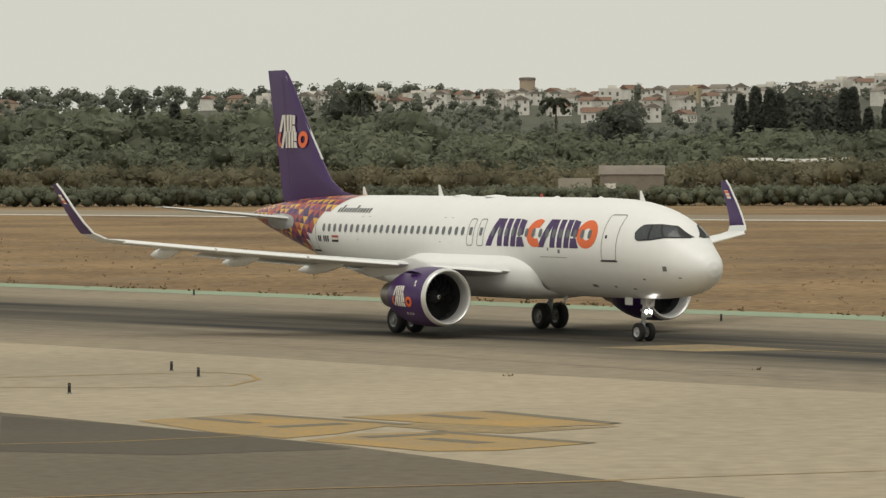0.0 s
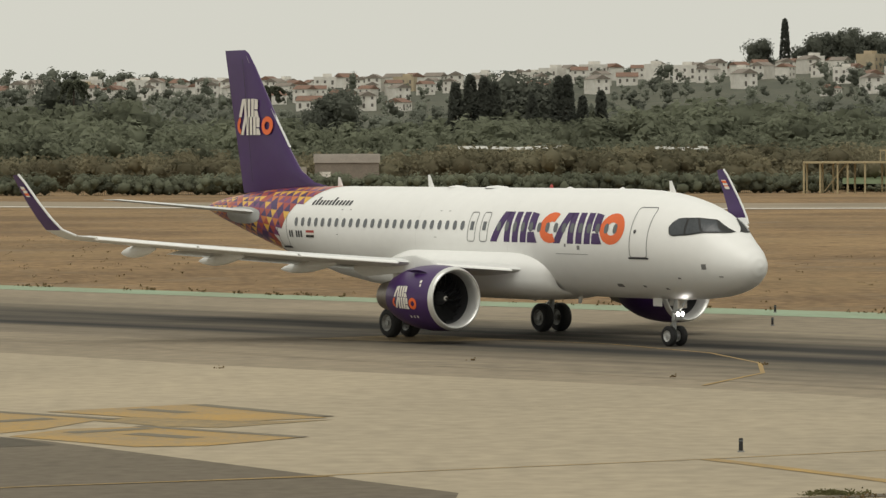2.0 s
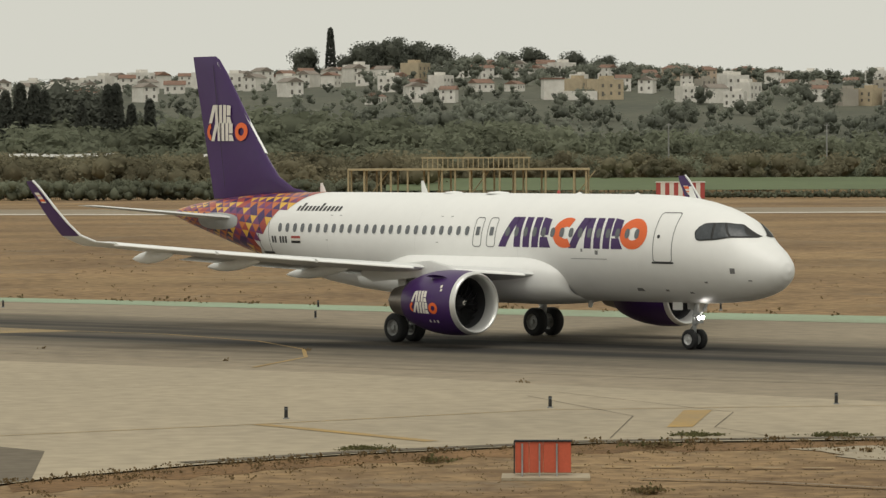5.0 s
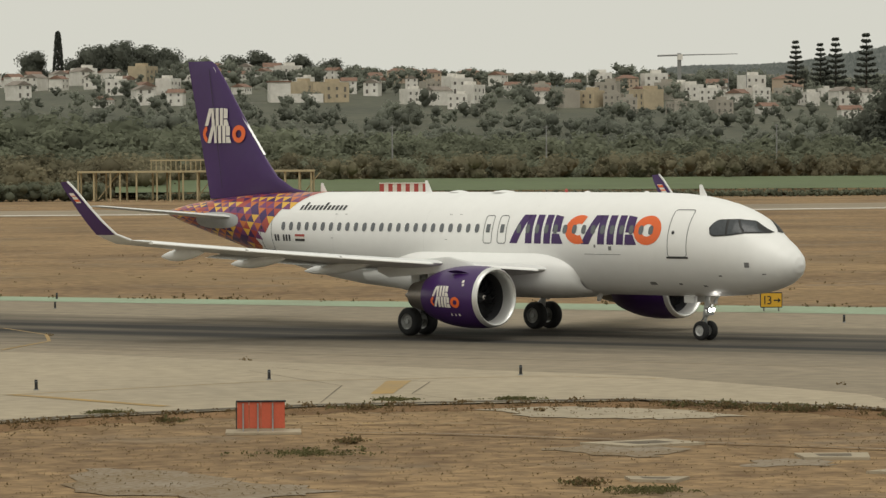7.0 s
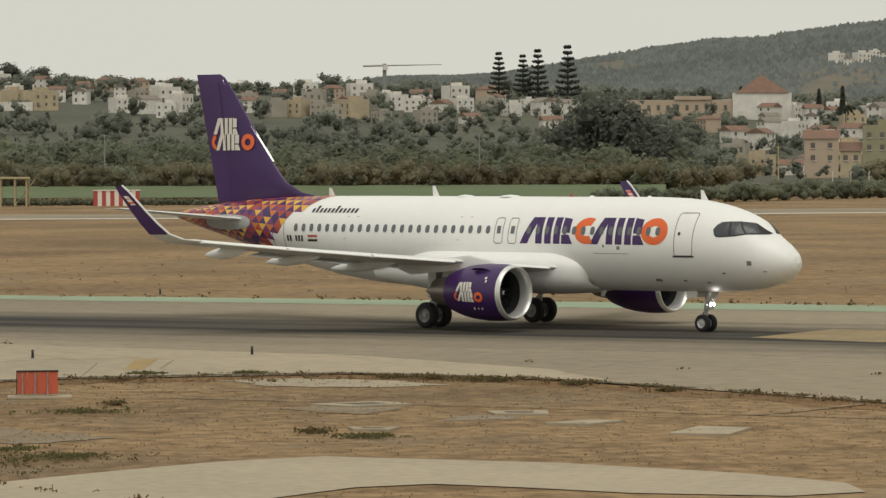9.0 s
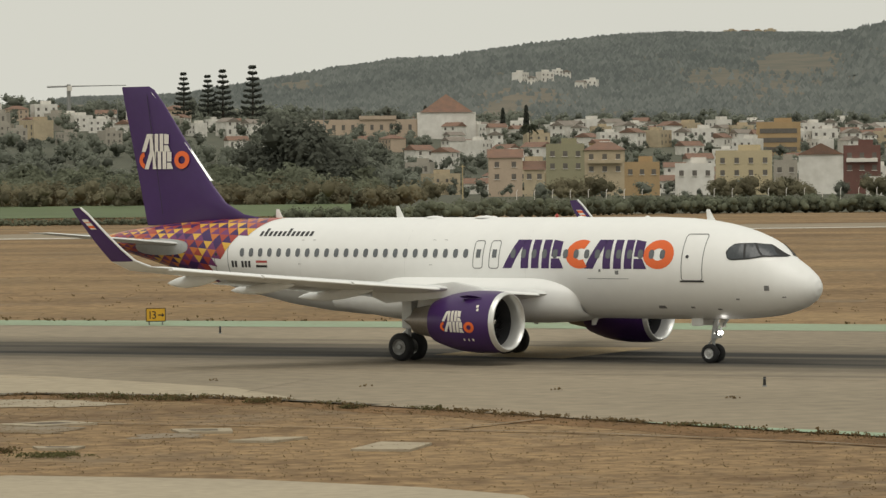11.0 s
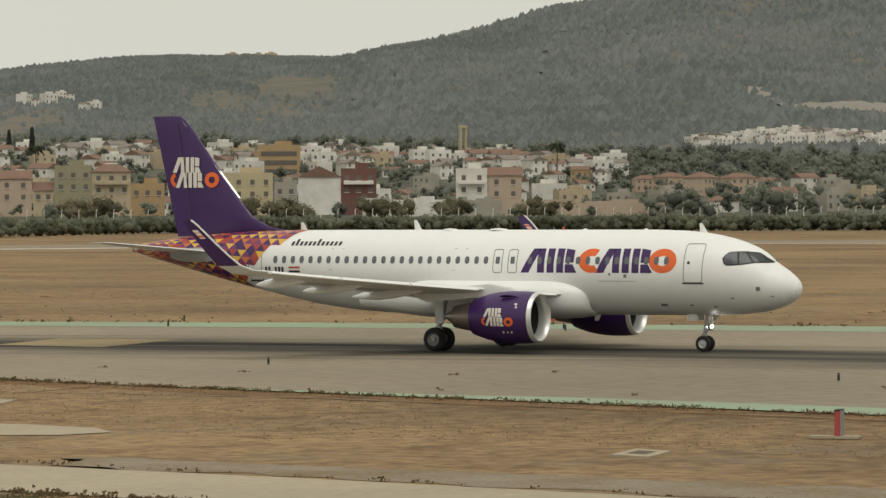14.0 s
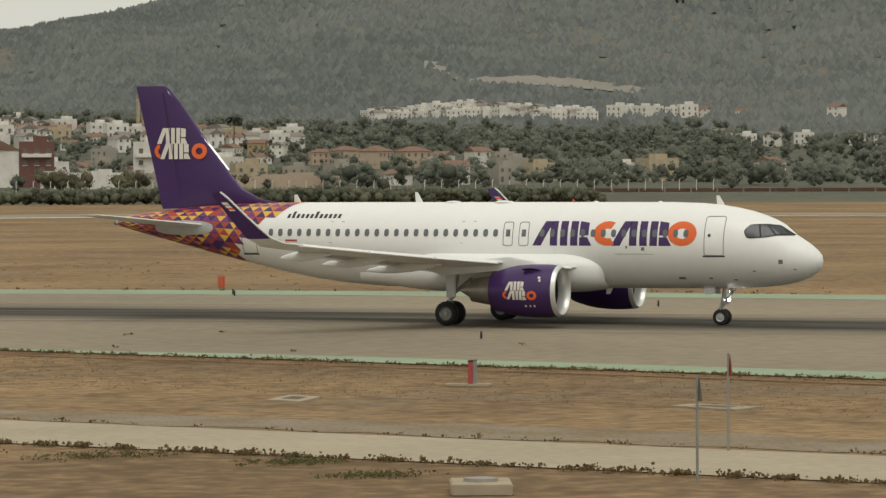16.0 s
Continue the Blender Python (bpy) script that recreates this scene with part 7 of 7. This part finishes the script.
    for o in (*post.children_recursive, post):
        bpy.data.objects.remove(o)
    # low red and white barrier in front of the far houses
    bm = bmesh.new()
    for a in np.arange(33.2, 44, 0.4):
        p, q = spot(a, 905), spot(a + 0.38, 905)
        vs = [bm.verts.new(c) for c in ((*p, 2.2), (*q, 2.2), (*q, 3.1), (*p, 3.1))]
        bm.faces.new(vs)
    bmesh.ops.solidify(bm, geom=bm.faces[:], thickness=0.2)
    tagged(part("barrier", bm, ROOFTILE), "low dull red barrier before the houses", kind="structure")


def build_tufts():
    rnd = np.random.RandomState(31)
    dry, green, dsz, gsz = [], [], [], []

    def tuft(store, sizes, x, y, s, n):
        for _ in range(n):
            store.append((x + rnd.normal() * s * 0.9, y + rnd.normal() * s * 0.9, abs(rnd.normal()) * s * 0.45))
            sizes.append(s * rnd.uniform(0.25, 0.55))
    for x in np.concatenate([np.arange(14, 48, 0.04), np.arange(48, 85, 0.02)]):
        if noise.noise(Vector((x * 0.7, 0, 0))) + 0.3 * rnd.normal() > -0.2:
            y = NEAR_EDGE(x) - abs(rnd.normal()) * 2.4 + 0.5
            tuft(dry, dsz, x, y, rnd.uniform(0.03, 0.1) * (1.7 if rnd.rand() < 0.06 else 1), 7)
    for fn in (FAR_EDGE,):
        for x in np.arange(-60, 150, 0.45):
            if rnd.rand() < 0.4:
                tuft(dry, dsz, x, fn(x) + rnd.normal() * 0.6 - 0.3, rnd.uniform(0.08, 0.25), 6)
    for x in np.arange(8, 58, 0.07):
        lo = np.interp(x, [4, 23.6, 30, 37.6, 54], [103.5, 60, 45, 26, -14])
        up = np.interp(x, [8, 28, 32, 43.4, 60], [113, 69, 60.5, 33, -6])
        if rnd.rand() < 0.75:
            tuft(dry, dsz, x, lo - 0.4 - abs(rnd.normal()) * 0.9, rnd.uniform(0.06, 0.16), 7)
        if rnd.rand() < 0.25:
            tuft(dry, dsz, x, up + 0.3 + abs(rnd.normal()) * 0.8, rnd.uniform(0.05, 0.13), 5)
    def on_road(x, y):
        lo = np.interp(x, [4, 23.6, 30, 37.6, 54], [103.5, 60, 45, 26, -14])
        up = np.interp(x, [8, 28, 32, 43.4, 60], [113, 69, 60.5, 33, -6])
        return lo < y < up or x < 37.5 and ROAD_BOT(x) - 1 < y < ROAD_TOP(x) + 0.3
    for _ in range(14000):
        x = rnd.uniform(8, 75)
        y = NEAR_EDGE(x) - rnd.uniform(1, 60) if x > 16 else rnd.uniform(60, 110)
        if on_road(x, y):
            continue
        tuft(dry, dsz, x, y, rnd.uniform(0.02, 0.05), 3)
    for _ in range(900):
        x = rnd.uniform(-60, 140)
        tuft(dry, dsz, x, FAR_EDGE(x) + rnd.uniform(2, 120), rnd.uniform(0.05, 0.14), 4)
    for x, y, s in ((18, 97, 1.6), (16, 94, 1.4), (20, 99.5, 1.1), (19.2, 102.2, 0.7), (20.6, 102.8, 0.6), (21.7, 99.6, 0.5), (26, 117.5, 0.8), (31, 104, 0.5), (24, 52, 1.0), (27, 45, 1.0), (30, 40, 0.8), (22, 58, 0.9), (33, 138, 0.3), (23.6, 135, 0.3), (36.5, 137, 0.35), (29, 35, 0.7)):
        for _ in range(150):
            tuft(green, gsz, x + rnd.normal() * s, y + rnd.normal() * s * 0.8, rnd.uniform(0.03, 0.09), 6)
    for x, y in ((28.9, 186), (25, 179), (33, 163), (19, 190), (10, 186), (44, 131), (48.5, 141), (57, 128), (60, 120), (71, 112), (52, 134), (66, 112), (74, 92), (63, 93), (59, 101)):
        tuft(dry, dsz, x, y, 0.11, 10)
    for _ in range(70):
        x = rnd.uniform(42, 84)
        y = NEAR_EDGE(x) - abs(rnd.normal()) * 0.7 + 0.5
        s = rnd.uniform(0.12, 0.3)
        for _ in range(14):
            px, py, r = x + rnd.normal() * s * 1.3, y + rnd.normal() * s, rnd.uniform(0.05, 0.1)
            tuft(*((green, gsz) if s > 0.22 else (dry, dsz)), px, py, r, 5)
    # dark bushes at the kerb and along the service road
    for x, y, s in ((31.2, 134.4, 0.3), (40.6, 132.6, 0.32), (41.6, 131.4, 0.3), (42.6, 129.8, 0.42), (43.4, 129.2, 0.3), (45.0, 126.2, 0.3), (46.6, 121.6, 0.28), (24.6, 130.6, 0.2), (27.9, 121.0, 0.2), (30.2, 106.3, 0.22)):
        for _ in range(60):
            tuft(*((green, gsz) if rnd.rand() < 0.4 else (dry, dsz)), x + rnd.normal() * s, y + rnd.normal() * s * 0.6, rnd.uniform(0.05, 0.14), 4)
    for x in np.arange(14, 50, 0.55):
        lo = np.interp(x, [4, 23.6, 30, 37.6, 54], [103.5, 60, 45, 26, -14])
        if rnd.rand() < 0.7:
            s = rnd.uniform(0.08, 0.22)
            for _ in range(24):
                tuft(*((green, gsz) if s > 0.2 and rnd.rand() < 0.5 else (dry, dsz)), x + rnd.normal() * s, lo - 0.5 + rnd.normal() * s, rnd.uniform(0.05, 0.12), 4)
    v, f = clump_faces(np.array(dry), np.array(dsz), rnd)
    tagged(arrays("dry_tufts", v, f, DRYTUFT), "dry brown weeds and tufts along pavement edges", kind="stuff")
    v, f = clump_faces(np.array(green), np.array(gsz), rnd)
    tagged(arrays("green_weeds", v, f, GREENTUFT), "low green weeds in the dry grass", kind="stuff")


build_pier()
build_hut()
build_sign_box()
sign_small(65.1, 198.6, -17, 1.05, 0.72, SIGNYELLOW, "yellow direction sign with black lettering beside the taxiway", "I3")
sign_small(18.5, 249, -8, 1.0, 0.55, SIGNRED, "red-orange sign back beside the taxiway")
sign_small(104.6, 168, -62, 0.42, 0.72, SIGNRED, "red-orange sign back beside the taxiway")
build_markers()
build_roadside()
build_tufts()


# ---- what moves ----
def motions():
    """The airliner taxies; its wheels roll with it."""
    walk(airliner, [(t, pose(x, y, 0, 0, 0, -h)) for t, x, y, h in PLANE])
    ts = [i / FPS for i in range(0, 481)]
    tt = [r[0] for r in PLANE]
    xs, ys = np.interp(ts, tt, [r[1] for r in PLANE]), np.interp(ts, tt, [r[2] for r in PLANE])
    run = np.concatenate([[0], np.cumsum(np.hypot(np.diff(xs), np.diff(ys)))])
    for wheel, radius in airliner_wheels:
        at = wheel.location.copy()
        walk(wheel, [(t, pose(*at, 0, math.degrees(d / radius) % 360, 0)) for t, d in zip(ts, run)])


motions()
